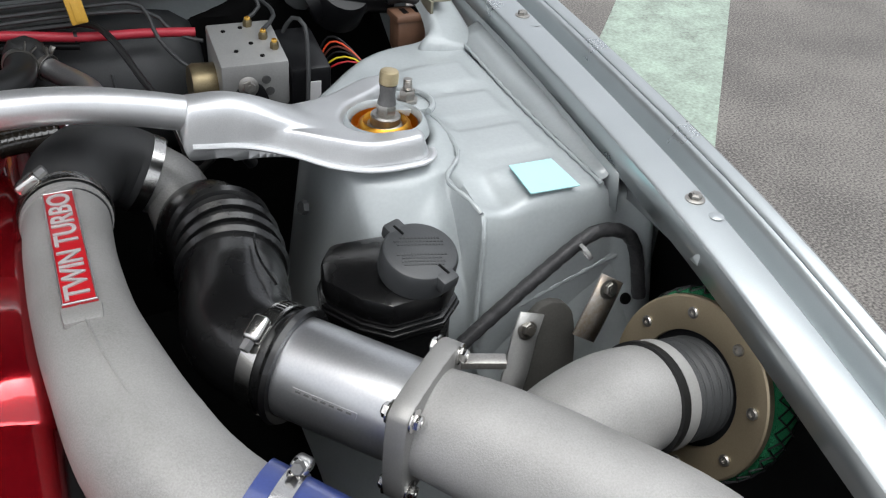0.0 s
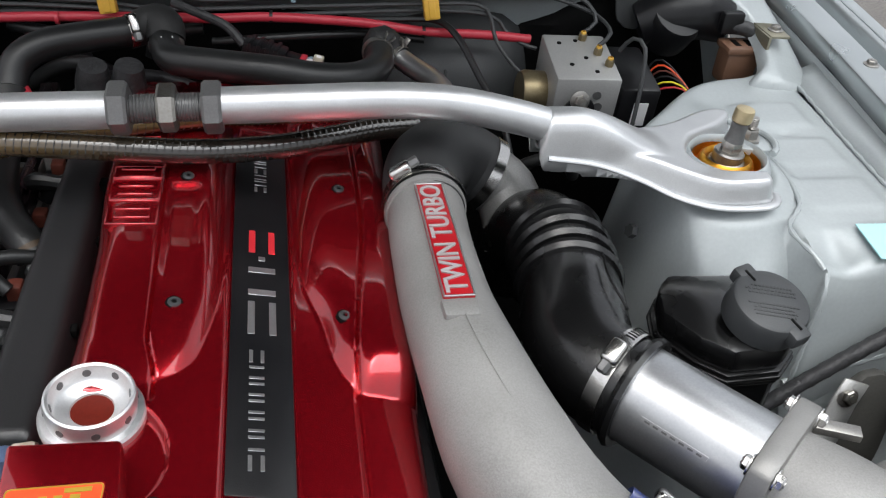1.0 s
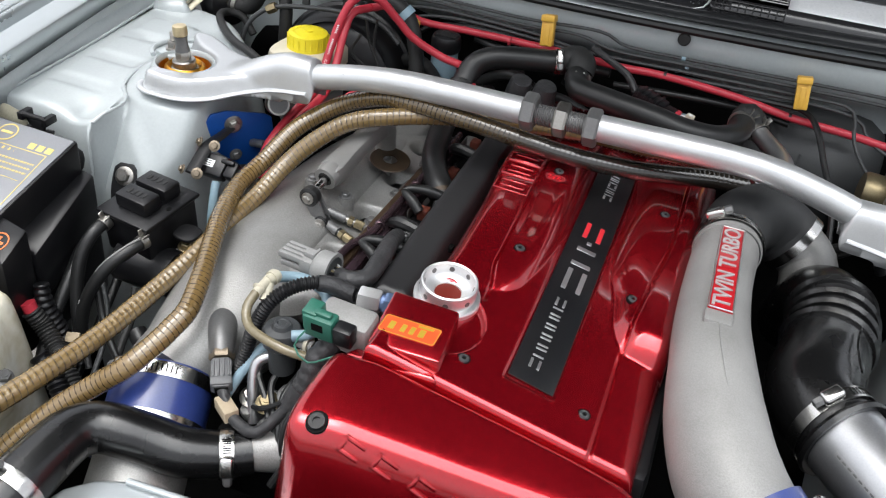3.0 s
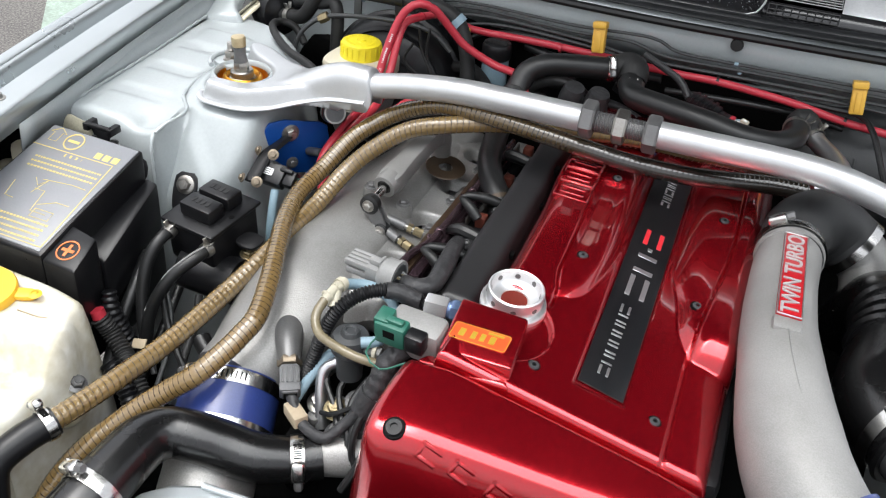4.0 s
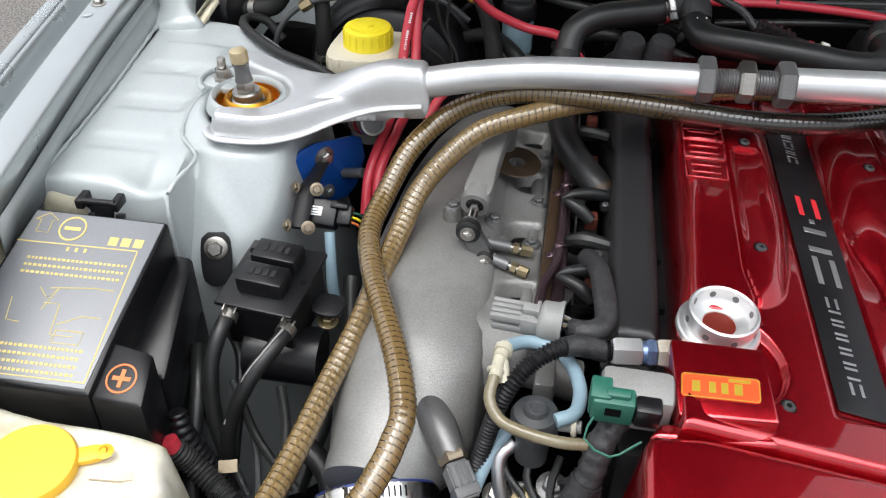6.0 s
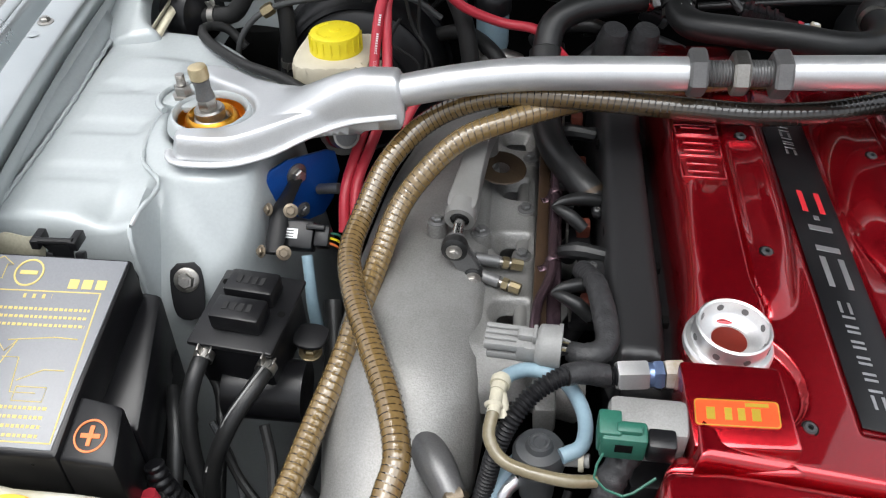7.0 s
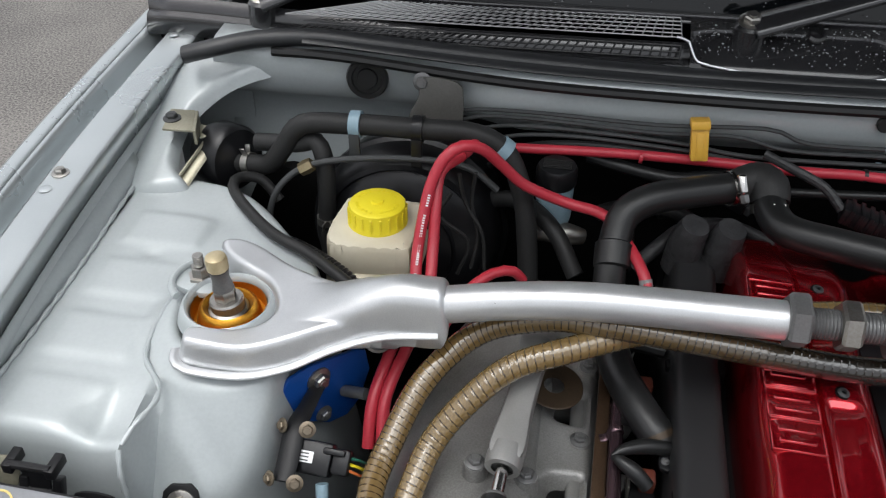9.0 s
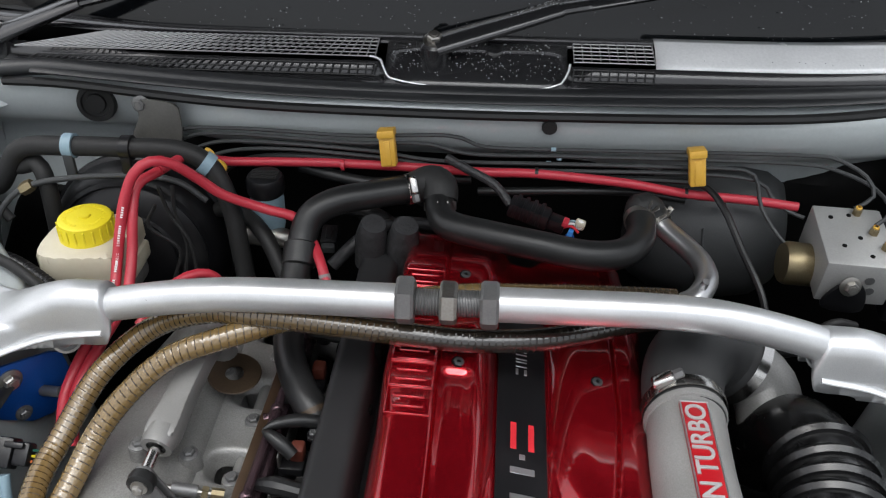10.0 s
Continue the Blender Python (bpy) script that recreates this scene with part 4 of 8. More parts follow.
FRONT = rounded([(-0.108, -0.402), (-0.113, -0.44), (-0.113, -0.476), (-0.109, -0.497), (-0.098, -0.508), (-0.085, -0.508), (0.0, -0.4955), (0.15, -0.4715), (0.193, -0.4555), (0.19, -0.408), (0.15, -0.397), (0.0, -0.3965), (-0.08, -0.398)], 0.006)


def front_top(x, y):
    d = -0.478 + 0.16 * x - y
    return cover_plane(x, y) - 0.001 - 2.3 * 0.5 * (d + np.sqrt(d * d + 0.00007)) - 0.010 * ease(-0.06, -0.115, x)


part("front_cover", pressed(FRONT, front_top, 0.12, 0.012, 0.012, 0.0027), M["red"], cover, "candy red timing cover", sharp=60)


def front_pose(x, y):
    a, b = np.array(x), np.array(y)
    z = float(front_top(a, b))
    gx, gy = (float(front_top(a + 0.002, b)) - z) / 0.002, (float(front_top(a, b + 0.002)) - z) / 0.002
    n = Vector((-gx, -gy, 1)).normalized()
    u = Vector((1, 0, gx)).normalized()
    m = Matrix((u, n.cross(u), n)).transposed().to_4x4()
    m.translation = (x, y, z)
    return m


m0 = front_pose(-0.0845, -0.4853) @ Matrix.Translation((0, 0, -0.0002))
part("screw_recess", lathe([(0, 0.0003), (0.0100, 0.0003), (0.0106, -0.002)], m0, 24), M["shadeblack"], cover)
part("screw", lathe([(0, 0.001), (0.0035, 0.001), (0.0036, 0.003), (0.0072, 0.003), (0.0080, 0.0018), (0.0080, -0.002)], m0, 24), M["blacksatin"], cover)
for x in (-0.050, -0.020, 0.014, 0.046):
    q = front_pose(x, -0.4860 + 0.07 * x)
    for a, b, c, d in ((-0.0105, 0.0040, 0.0105, 0.0085), (-0.0105, -0.0085, 0.0105, -0.0040), (-0.0105, -0.0085, -0.0060, 0.0085)):
        part("raised_bar", block(a, b, -0.003, c, d, 0.0016, 0.0012, 2, m=q), M["red"], cover)
for x, y in ((0.004, -0.0155), (0.002, -0.174), (0.001, -0.352), (0.140, -0.004), (0.133, -0.178), (0.122, -0.348), (0.004, 0.115), (0.140, 0.13)):
    z = float(cover_top(np.array(x), np.array(y)))
    part("screw_recess", lathe([(0, 0.0003), (0.0066, 0.0003), (0.0070, -0.002)], place((x, y, z), (0.14, -0.11, 1)), 20), M["shadeblack"], cover)
    bolt(cover, (x, y, z - 0.0008), (0.14, -0.11, 1), 0.0052, "heat", "screw", "socket")


CT = Matrix(((1, 0, 0), (0, 1, 0), (-0.195, 0.030, 1))).to_4x4()
CT.translation = (0, 0, 0.8256)
strip = part("name_strip", prism([(0.0430, -0.3415), (0.0898, -0.3435), (0.0905, 0.095), (0.0425, 0.095)], 0.0005, 0.0022, 0.0008, CT), M["black"], cover, "black satin name strip")


def letter(y0, y1, kind, material, x0=0.053, x1=0.077):
    """Plain bars in the place of one letter of a maker's name."""
    w = (y1 - y0) * 0.2
    boxes = [(x0, y0, x1, y0 + w), (x0, y1 - w, x1, y1)] if kind else [(x0, y0, x0 + (x1 - x0) * 0.25, y1), (x1 - (x1 - x0) * 0.25, y0, x1, y1)]
    for a in boxes:
        part("letter_bar", block(a[0], a[1], 0.0022, a[2], a[3], 0.0029, 0.0003, 1, m=CT), material, strip)


for i, k in enumerate((0, 2, 1, 1, 2, 2, 0)):
    letter(-0.322 + i * 0.0168, -0.322 + i * 0.0168 + 0.0135, k, M["alu"], 0.0578, 0.0690)
for y0, y1, k, c in ((-0.190, -0.1515, 0, "alu"), (-0.1435, -0.1075, 1, "alu"), (-0.0875, -0.0560, 0, "redlet")):
    letter(y0, y1, k, M[c], 0.0562, 0.0785)
part("letter_bar", block(0.0645, -0.0985, 0.0022, 0.0700, -0.0925, 0.0029, 0.0003, 1, m=CT), M["alu"], strip)
for i in range(6):
    letter(0.007 + i * 0.0105, 0.007 + i * 0.0105 + 0.008, i % 3, M["alu"], 0.0605, 0.0720)
# embossed plate on the outer edge of the lid: rims and plain bars
EMB = [Matrix(((1, 0, 0), (0, 1, 0), (-0.03, k, 1))).to_4x4() for k in (0.094, 0.03)]
for q in EMB:
    q.translation = (0, 0, 0.8508)
for y0, y1, q in ((-0.083, -0.0505, EMB[0]), (-0.0505, -0.020, EMB[0]), (-0.020, -0.001, EMB[0]), (0.030, 0.060, EMB[1]), (0.060, 0.090, EMB[1]), (0.090, 0.118, EMB[1])):
    for a in ((-0.0605, y0, -0.0180, y0 + 0.0018), (-0.0605, y1 - 0.0018, -0.0180, y1), (-0.0605, y0, -0.0590, y1), (-0.0195, y0, -0.0180, y1)):
        part("embossed_rim", block(a[0], a[1], -0.004, a[2], a[3], 0.0012, 0.0006, 1, m=q), M["red"], cover)
    for dy in (-0.0055, 0.0055):
        part("embossed_bar", block(-0.054, (y0 + y1) / 2 + dy - 0.0022, -0.004, -0.025, (y0 + y1) / 2 + dy + 0.0022, 0.0012, 0.0008, 1, m=q), M["red"], cover)

# cam sensor housing in the same red, with its sticker
house = thing("sensor_housing", (-0.055, -0.345, 0.78), "candy red metal housing with an orange sticker on the engine", "housing")
HT = Matrix(((1, 0, 0), (0, 1, 0), (0.07, 0.12, 1))).to_4x4()
HT.translation = (0, 0, 0.8802)
part("shell", prism([(-0.0890, -0.3095), (-0.0180, -0.3160), (-0.0135, -0.3840), (-0.0860, -0.3820)], -0.065, 0.0, 0.003, HT), M["red"], house)
part("foot", prism([(-0.106, -0.394), (-0.096, -0.380), (-0.018, -0.383), (-0.010, -0.3945)], -0.07, -0.012, 0.004, HT, 3), M["red"], house)
ST = HT @ Matrix.Translation((-0.0540, -0.3560, 0.0004)) @ Matrix.Rotation(radians(-3), 4, "Z")
sticker = part("sticker", prism(rrect(0.058, 0.022, 0.003), 0.0, 0.0006, 0, ST), M["orange"], house, "orange rectangular sticker")
part("sticker_rim", tube([ST @ Vector((x, y, 0.0006)) for x, y in rrect(0.057, 0.021, 0.003) + rrect(0.057, 0.021, 0.003)[:1]], 0.0005, 6, soft=False), M["olive"], sticker)
for x, w in ((-0.018, 0.006), (-0.006, 0.005), (0.003, 0.005), (0.013, 0.006)):
    part("print_bar", block(x - w / 2, -0.006, 0.0006, x + w / 2, 0.004, 0.001, 0, m=ST), M["olive"], sticker)
part("print_bar", block(0.006, 0.0055, 0.0006, 0.022, 0.0085, 0.001, 0, m=ST), M["olive"], sticker)

# oil filler cap
CAPX, CAPY = -0.0450, -0.2740
fm = place((CAPX, CAPY, 0.8160), (0.06, -0.06, 1))
fill = thing("oil_filler_cap", (CAPX, CAPY, 0.81), "polished aluminium oil filler cap with drilled rim", "filler cap")
part("flange", lathe([(0.020, 0.0), (0.0335, 0.0), (0.0350, 0.002), (0.0350, 0.007), (0.0335, 0.009), (0.030, 0.010), (0.020, 0.010)], fm, 56), M["satin"], fill)
part("rim", lathe([(0.0295, 0.010), (0.0300, 0.0215), (0.0293, 0.0255), (0.0278, 0.0265), (0.0262, 0.0255), (0.0248, 0.0165), (0.0225, 0.0140), (0.0145, 0.0105), (0.0135, 0.0080)], fm, 56), M["satin"], fill)
part("cup", lathe([(0.0142, 0.0090), (0.012, 0.0086), (0, 0.0084)], fm, 32), M["lens"], fill, "red disc in the middle")
for k in range(8):
    a = math.tau * (k + 0.3) / 8
    for rad, lift, way in ((0.0252, 0.0195, -1), (0.0298, 0.0172, 1)):
        c = fm @ Vector((rad * math.cos(a), rad * math.sin(a), lift))
        part("rim_hole", lathe([(0, 0.0004), (0.0029, 0.0004), (0.0030, -0.002)], place(c, fm.to_3x3() @ Vector((way * math.cos(a), way * math.sin(a), 0.16 if way < 0 else 0.05))), 14), M["nutgrey"], fill)

# black coil cover beside the red lid
coil = thing("coil_cover", (-0.108, -0.08, 0.76), "matt black ignition coil cover with rounded edges", "coil cover")
COIL = rounded([(-0.130, -0.262), (-0.118, -0.270), (-0.096, -0.270), (-0.087, -0.262), (-0.084, -0.10), (-0.082, 0.05), (-0.080, 0.21), (-0.118, 0.215), (-0.124, 0.05), (-0.128, -0.1)], 0.012)
part("shell", pressed(COIL, lambda x, y: 0.802 + 0.05 * (y + 0.2) - 0.05 * (x + 0.105), 0.05, 0.010, 0.004, 0.0035), M["coilblack"], coil, sharp=60)
for y in (-0.205, -0.06, 0.09):
    part("tab", prism(rounded([(-0.137, y - 0.007), (-0.126, y - 0.008), (-0.126, y + 0.008), (-0.137, y + 0.007)], 0.004), 0.780, 0.785, 0.0015), M["black"], coil)
    bolt(coil, (-0.1325, y, 0.785), (0, 0, 1), 0.0038, "nutgrey", head="socket")
for y in (-0.219, -0.148, -0.027, 0.09):
    part("notch", block(-0.0855, y - 0.005, 0.783, -0.0795, y + 0.005, 0.791, 0.0015), M["shadeblack"], coil)
for y in (-0.100, 0.055):
    part("slot", block(-0.1290, y - 0.006, 0.786, -0.1225, y + 0.006, 0.7925, 0.001), M["shadeblack"], coil)
bolt(coil, (-0.1410, -0.252, 0.784), (0, 0, 1), 0.0045, "nutgrey", head="socket")
bolt(coil, (-0.1410, -0.145, 0.784), (0, 0, 1), 0.0045, "nutgrey", head="socket")
part("notch", block(-0.093, 0.033, 0.786, -0.078, 0.050, 0.8105, 0.003), M["shadeblack"], coil)
for y in (-0.252, -0.145):
    part("screw_ear", prism(rounded([(-0.148, y - 0.007), (-0.128, y - 0.012), (-0.128, y + 0.012), (-0.148, y + 0.007)], 0.005), 0.776, 0.784, 0.002), M["coilblack"], coil)

# intake plenum with its runners
inlet = thing("intake_plenum", (-0.29, -0.1, 0.6), "dull grey cast aluminium intake plenum with runners", "intake plenum")
hull = tube([(-0.258, 0.235, 0.700), (-0.264, 0.19, 0.702), (-0.276, 0.12, 0.702), (-0.286, 0.03, 0.701), (-0.291, -0.08, 0.698), (-0.294, -0.18, 0.695), (-0.301, -0.26, 0.689), (-0.312, -0.320, 0.682), (-0.3190, -0.352, 0.678), (-0.3225, -0.375, 0.674)],
     [0.034, 0.056, 0.073, 0.083, 0.090, 0.092, 0.086, 0.067, 0.054, 0.051], 48, 0.008, flat=0.85)
for v in hull.verts:
    if v.co.x > -0.243:
        v.co.x = -0.243 + (v.co.x + 0.243) * 0.25
part("collector", hull, M["castdark"], inlet, sharp=60)
web_holes = [rounded([(-0.233, y - 0.008), (-0.224, y - 0.017), (-0.204, y - 0.019), (-0.200, y - 0.016), (-0.200, y + 0.016), (-0.204, y + 0.019), (-0.224, y + 0.017), (-0.233, y + 0.008)], 0.004) for y in (-0.181, -0.081, 0.019, 0.118)]
WEB = rounded([(-0.305, 0.12), (-0.28, 0.19), (-0.20, 0.225), (-0.192, 0.0), (-0.196, -0.225), (-0.215, -0.255), (-0.26, -0.265), (-0.305, -0.15)], 0.01)
part("web", pressed(WEB, lambda x, y: 0.7515 + 0.012 * np.exp(-((x + 0.275) / 0.035) ** 2) - 0.5 * np.clip(-0.265 - x, 0, 1) - 0.022 * ease(-0.215, -0.285, y) - 0.03 * ease(0.12, 0.23, y), 0.016, 0.007, 0.005, 0.003, web_holes), M["castdark"], inlet, "broad cast web with pockets between the runners", sharp=60)
for y in (-0.232, -0.132, -0.033, 0.068, 0.168):
    part("runner", tube([(-0.285, y, 0.700), (-0.262, y, 0.704), (-0.236, y, 0.706), (-0.200, y + 0.002, 0.704), (-0.15, y + 0.002, 0.69)], [0.022, 0.022, 0.021, 0.021, 0.021], 24, 0.008), M["castdark"], inlet, sharp=60)
for y in (-0.181, -0.081, 0.019):
    part("pocket_pillar", tube([(-0.206, y - 0.022, 0.738), (-0.205, y + 0.022, 0.738)], 0.0075, 16), M["castlight"], inlet)
part("flange_rail", block(-0.192, -0.27, 0.69, -0.172, 0.25, 0.722, 0.004), M["castdark"], inlet)
for x, y, z in ((-0.2480, -0.086, 0.772), (-0.2920, -0.092, 0.788), (-0.244, 0.03, 0.772), (-0.2035, -0.022, 0.754), (-0.2065, -0.096, 0.752), (-0.199, 0.075, 0.754)):
    part("boss", lathe([(0.012, -0.03), (0.0105, -0.004), (0.0095, 0.0), (0, 0.0)], place((x, y, z)), 20), M["castdark"], inlet)
    bolt(inlet, (x, y, z), (0, 0, 1), 0.006, "nutgrey")
part("gasket_plate", lathe([(0.010, 0), (0.027, 0), (0.028, 0.001), (0.027, 0.002), (0.010, 0.002)], place((-0.232, 0.020, 0.777), (0.1, -0.1, 1)), 28), M["gasket"], inlet, "rusty round gasket plate")

# throttle linkage on the plenum
link = thing("throttle_linkage", (-0.265, -0.08, 0.77), "grey cast throttle lever with steel links and rods", "throttle linkage")
LA, LB = Vector((-0.2675, -0.098, 0.8030)), Vector((-0.2545, 0.006, 0.8220))
LD0 = (LB - LA).normalized()
LS = LD0.cross(Vector((0, 0, 1))).normalized()
LQ = Matrix((LS, LD0, LS.cross(LD0))).transposed().to_4x4()
LQ.translation = LA
part("lever", prism(rounded([(-0.0135, 0.0), (0.0135, 0.0), (0.0125, 0.05), (0.0125, 0.10), (0.014, 0.125), (-0.014, 0.125), (-0.0125, 0.10), (-0.0125, 0.05)], 0.008), -0.013, 0.012, 0.0035, LQ), M["castlight"], link, "bare cast lever arm")
part("lever_foot", tube([LQ @ Vector((0, 0.105, 0.0)), LQ @ Vector((0.002, 0.135, -0.012)), (-0.250, 0.045, 0.79), (-0.250, 0.05, 0.75)], [0.013, 0.014, 0.014, 0.016], 16, 0.006), M["castlight"], link)
part("pivot_eye", lathe([(0.0095, -0.008), (0.0150, -0.008), (0.0160, 0.0), (0.0150, 0.012), (0.0095, 0.012)], place(LA, LD0), 28), M["castlight"], link)
part("bush", lathe([(0, -0.006), (0.0098, -0.006), (0.0098, 0.004)], place(LA, LD0), 24), M["rubber"], link, "black bush")
part("pin", tube([LA, (-0.2700, -0.132, 0.7975)], 0.0055, 16), M["chrome"], link)
EA, EB = Vector((-0.2705, -0.1370, 0.7950)), Vector((-0.2525, -0.1390, 0.7640))
CN = (EB - EA).cross(Vector((1, 0, 0.6))).normalized()
if CN.y > 0:
    CN = -CN
CQ = Matrix(((EB - EA).normalized(), CN.cross((EB - EA).normalized()), CN)).transposed().to_4x4()
CQ.translation = EA
for lift in (-0.006, 0.003):
    part("link_plate", prism(rounded([(-0.012, 0.0), (-0.006, -0.0105), (0.006, -0.010), (0.030, -0.009), (0.044, -0.006), (0.046, 0.0), (0.044, 0.006), (0.030, 0.009), (0.006, 0.010), (-0.006, 0.0105)], 0.004), lift, lift + 0.003, 0.0008, CQ), M["nutgrey"], link, "dark steel link plate")
for c, r in ((EA, 0.0125), (EB, 0.0095)):
    part("eye", lathe([(0, -0.002), (r, -0.002), (r * 1.05, 0.002), (r, 0.0075), (r * 0.7, 0.0095), (0, 0.0095)], place(c, CN), 24), M["rubber"], link)
    bolt(link, c + CN * 0.0095, CN, 0.0052, "steel", "nut")
for a, b in ((EB, (-0.2075, -0.154, 0.7580)), (EA.lerp(EB, 0.70) - CN * 0.012, (-0.2060, -0.121, 0.7600))):
    a, b = Vector(a), Vector(b)
    part("rod", tube([a, b], 0.0032, 10), M["steel"], link)
    part("rod_end", tube([a.lerp(b, 0.10), a.lerp(b, 0.55)], 0.0062, 12), M["nutgrey"], link)
    part("rod_nut", lathe([(0, 0), (0.0062, 0), (0.0062, 0.006), (0, 0.006)], place(a.lerp(b, 0.62), b - a), 6), M["brass"], link)
    part("rod_tip", tube([a.lerp(b, 0.78), a.lerp(b, 1.0)], 0.0058, 8), M["brass"], link)

# fuel rail and injectors
rail = thing("fuel_rail", (-0.19, -0.08, 0.76), "purple brown anodised fuel rail", "fuel rail")
part("rail_strip", prism([(-0.1975, -0.235), (-0.1845, -0.235), (-0.1790, 0.0), (-0.1765, 0.13), (-0.1880, 0.13), (-0.1908, 0.0)], 0.768, 0.7755, 0.0015), M["railbrown"], rail, "brown stained rail strip")
part("rail_body", prism([(-0.1860, -0.235), (-0.1710, -0.235), (-0.1655, 0.0), (-0.1630, 0.13), (-0.1775, 0.13), (-0.1800, 0.0)], 0.748, 0.7725, 0.004), M["purple"], rail)
part("rail_pipe", tube([(-0.1695, 0.13, 0.783), (-0.1738, -0.005, 0.783), (-0.1778, -0.125, 0.783), (-0.1795, -0.155, 0.7825), (-0.1850, -0.177, 0.7825), (-0.1912, -0.195, 0.782), (-0.1945, -0.226, 0.780), (-0.1960, -0.262, 0.770)], 0.0048, 14, 0.005), M["purple"], rail, "purple anodised pipe along the rail")
for y in (-0.138, -0.030, 0.075):
    x = -0.1785 + 0.032 * (y + 0.138)
    part("pipe_clip", tube([(x - 0.013, y - 0.006, 0.7768), (x - 0.007, y - 0.004, 0.7775), (x - 0.003, y - 0.002, 0.7872), (x + 0.003, y, 0.7885), (x + 0.0065, y + 0.001, 0.782)], 0.0042, 8, 0.002, flat=0.3), M["purple"], rail)
for y in (-0.188, -0.076, 0.036, 0.13):
    inj = thing("fuel_injector", (-0.152, y, 0.74), "black fuel injector with red brown connector", "injector", "fuel injectors")
    part("body", tube([(-0.162, y, 0.735), (-0.152, y, 0.758)], 0.011, 16), M["black"], inj)
    part("socket", block(-0.163, y - 0.013, 0.752, -0.138, y + 0.013, 0.764, 0.003), M["black"], inj)
    part("connector", block(-0.153, y - 0.0035, 0.762, -0.139, y + 0.0125, 0.779, 0.003), M["rust"], inj, "red brown connector")
    part("clip", block(-0.163, y - 0.011, 0.762, -0.161, y + 0.011, 0.778, 0.0006), M["steel"], inj)
for y in (-0.13, -0.02, 0.08):
    solo("dark_sleeve", tube([(-0.175, y + 0.012, 0.775), (-0.155, y + 0.004, 0.786), (-0.128, y, 0.784)], [0.005, 0.009, 0.0075], 10), M["rubber"], "black rubber sleeve beside the fuel rail", "sleeve", "rubber sleeves")
for pts in ([(-0.1785, -0.0692, 0.7945), (-0.168, -0.062, 0.796), (-0.150, -0.053, 0.793), (-0.126, -0.046, 0.786)], [(-0.1785, -0.0700, 0.794), (-0.172, -0.074, 0.795), (-0.160, -0.080, 0.791), (-0.147, -0.086, 0.781)],
            [(-0.1800, -0.1930, 0.792), (-0.170, -0.189, 0.795), (-0.152, -0.182, 0.793), (-0.130, -0.176, 0.786)], [(-0.1800, -0.1935, 0.791), (-0.172, -0.199, 0.794), (-0.158, -0.205, 0.790), (-0.145, -0.210, 0.780)]):
    solo("rubber_boot", tube(pts, [0.0015, 0.0052, 0.0072, 0.0065], 12, 0.004), M["rubber"], "pointed black rubber boot beside the coil cover", "boot", "rubber boots")



# ---- charge pipe and intake on the turbo side ----
def bars_text(word, size, m, material, parent, name="lettering", bold=0.0):
    """Raised letters in the built-in font."""
    cu = bpy.data.curves.new(name, "FONT")
    cu.body, cu.size, cu.extrude, cu.offset = word, size, 0.0006, bold
    cu.align_x, cu.align_y, cu.resolution_u = "CENTER", "CENTER", 4
    tmp = new("tmp", cu)
    bpy.context.view_layer.update()
    me = bpy.data.meshes.new_from_object(tmp)
    bpy.data.objects.remove(tmp)
    me.transform(m)
    me.transform(Matrix.Translation(-root_of(parent).location))
    me.materials.clear()
    me.materials.append(material)
    ob = new(name, me)
    ob.parent = parent
    return ob


pipe = thing("charge_pipe", (0.22, -0.2, 0.76), "grey cast aluminium charge pipe with a red name plate", "charge pipe")
PIPE = [(0.220, -0.018, 0.823), (0.217, -0.06, 0.826), (0.2145, -0.12, 0.8255), (0.2165, -0.19, 0.8215), (0.2250, -0.255, 0.816), (0.2370, -0.315, 0.806), (0.256, -0.362, 0.792), (0.286, -0.398, 0.776)]
part("pipe", tube(PIPE, [0.0352, 0.0362, 0.0362, 0.0380, 0.0420, 0.0470, 0.0490, 0.0480], 40, 0.008), M["cast"], pipe, sharp=60)
part("rolled_end", lathe([(0.0352, -0.005), (0.0385, -0.004), (0.0392, 0.0), (0.0385, 0.004), (0.0352, 0.005)], place((0.2178, -0.050, 0.8255), (-0.07, 1, -0.05)), 40), M["cast"], pipe)
part("cast_seam", tube([(0.216, -0.217, 0.8595), (0.222, -0.26, 0.8580), (0.234, -0.310, 0.8535), (0.252, -0.355, 0.8415), (0.278, -0.39, 0.826)], 0.0009, 6), M["cast"], pipe)
part("plate_pad", prism([(0.2025, -0.236), (0.2305, -0.236), (0.2315, -0.215), (0.2015, -0.215)], 0.850, 0.8600, 0.003), M["cast"], pipe)
PM = Matrix.Translation((0.2160, -0.140, 0.8628)) @ Matrix.Rotation(radians(0.3), 4, "Z") @ Matrix.Rotation(radians(1.1), 4, "X")
plate = part("name_plate", block(-0.0125, -0.077, -0.004, 0.0125, 0.077, 0.0008, 0.0008, m=PM), M["redplate"], pipe, "red enamel name plate with raised silver letters")
for a, b, c, d in ((-0.0125, -0.077, 0.0125, -0.0755), (-0.0125, 0.0755, 0.0125, 0.077), (-0.0125, -0.077, -0.0112, 0.077), (0.0112, -0.077, 0.0125, 0.077)):
    part("plate_rim", block(a, b, 0, c, d, 0.0016, 0.0003, 1, m=PM), M["alu"], plate)
bars_text("TWIN TURBO", 0.0238, PM @ Matrix.Translation((0.0004, 0, 0.0013)) @ Matrix.Rotation(radians(90), 4, "Z") @ Matrix.Diagonal((0.985, 1.05, 1, 1)), M["letter"], plate, "lettering", 0.0004)

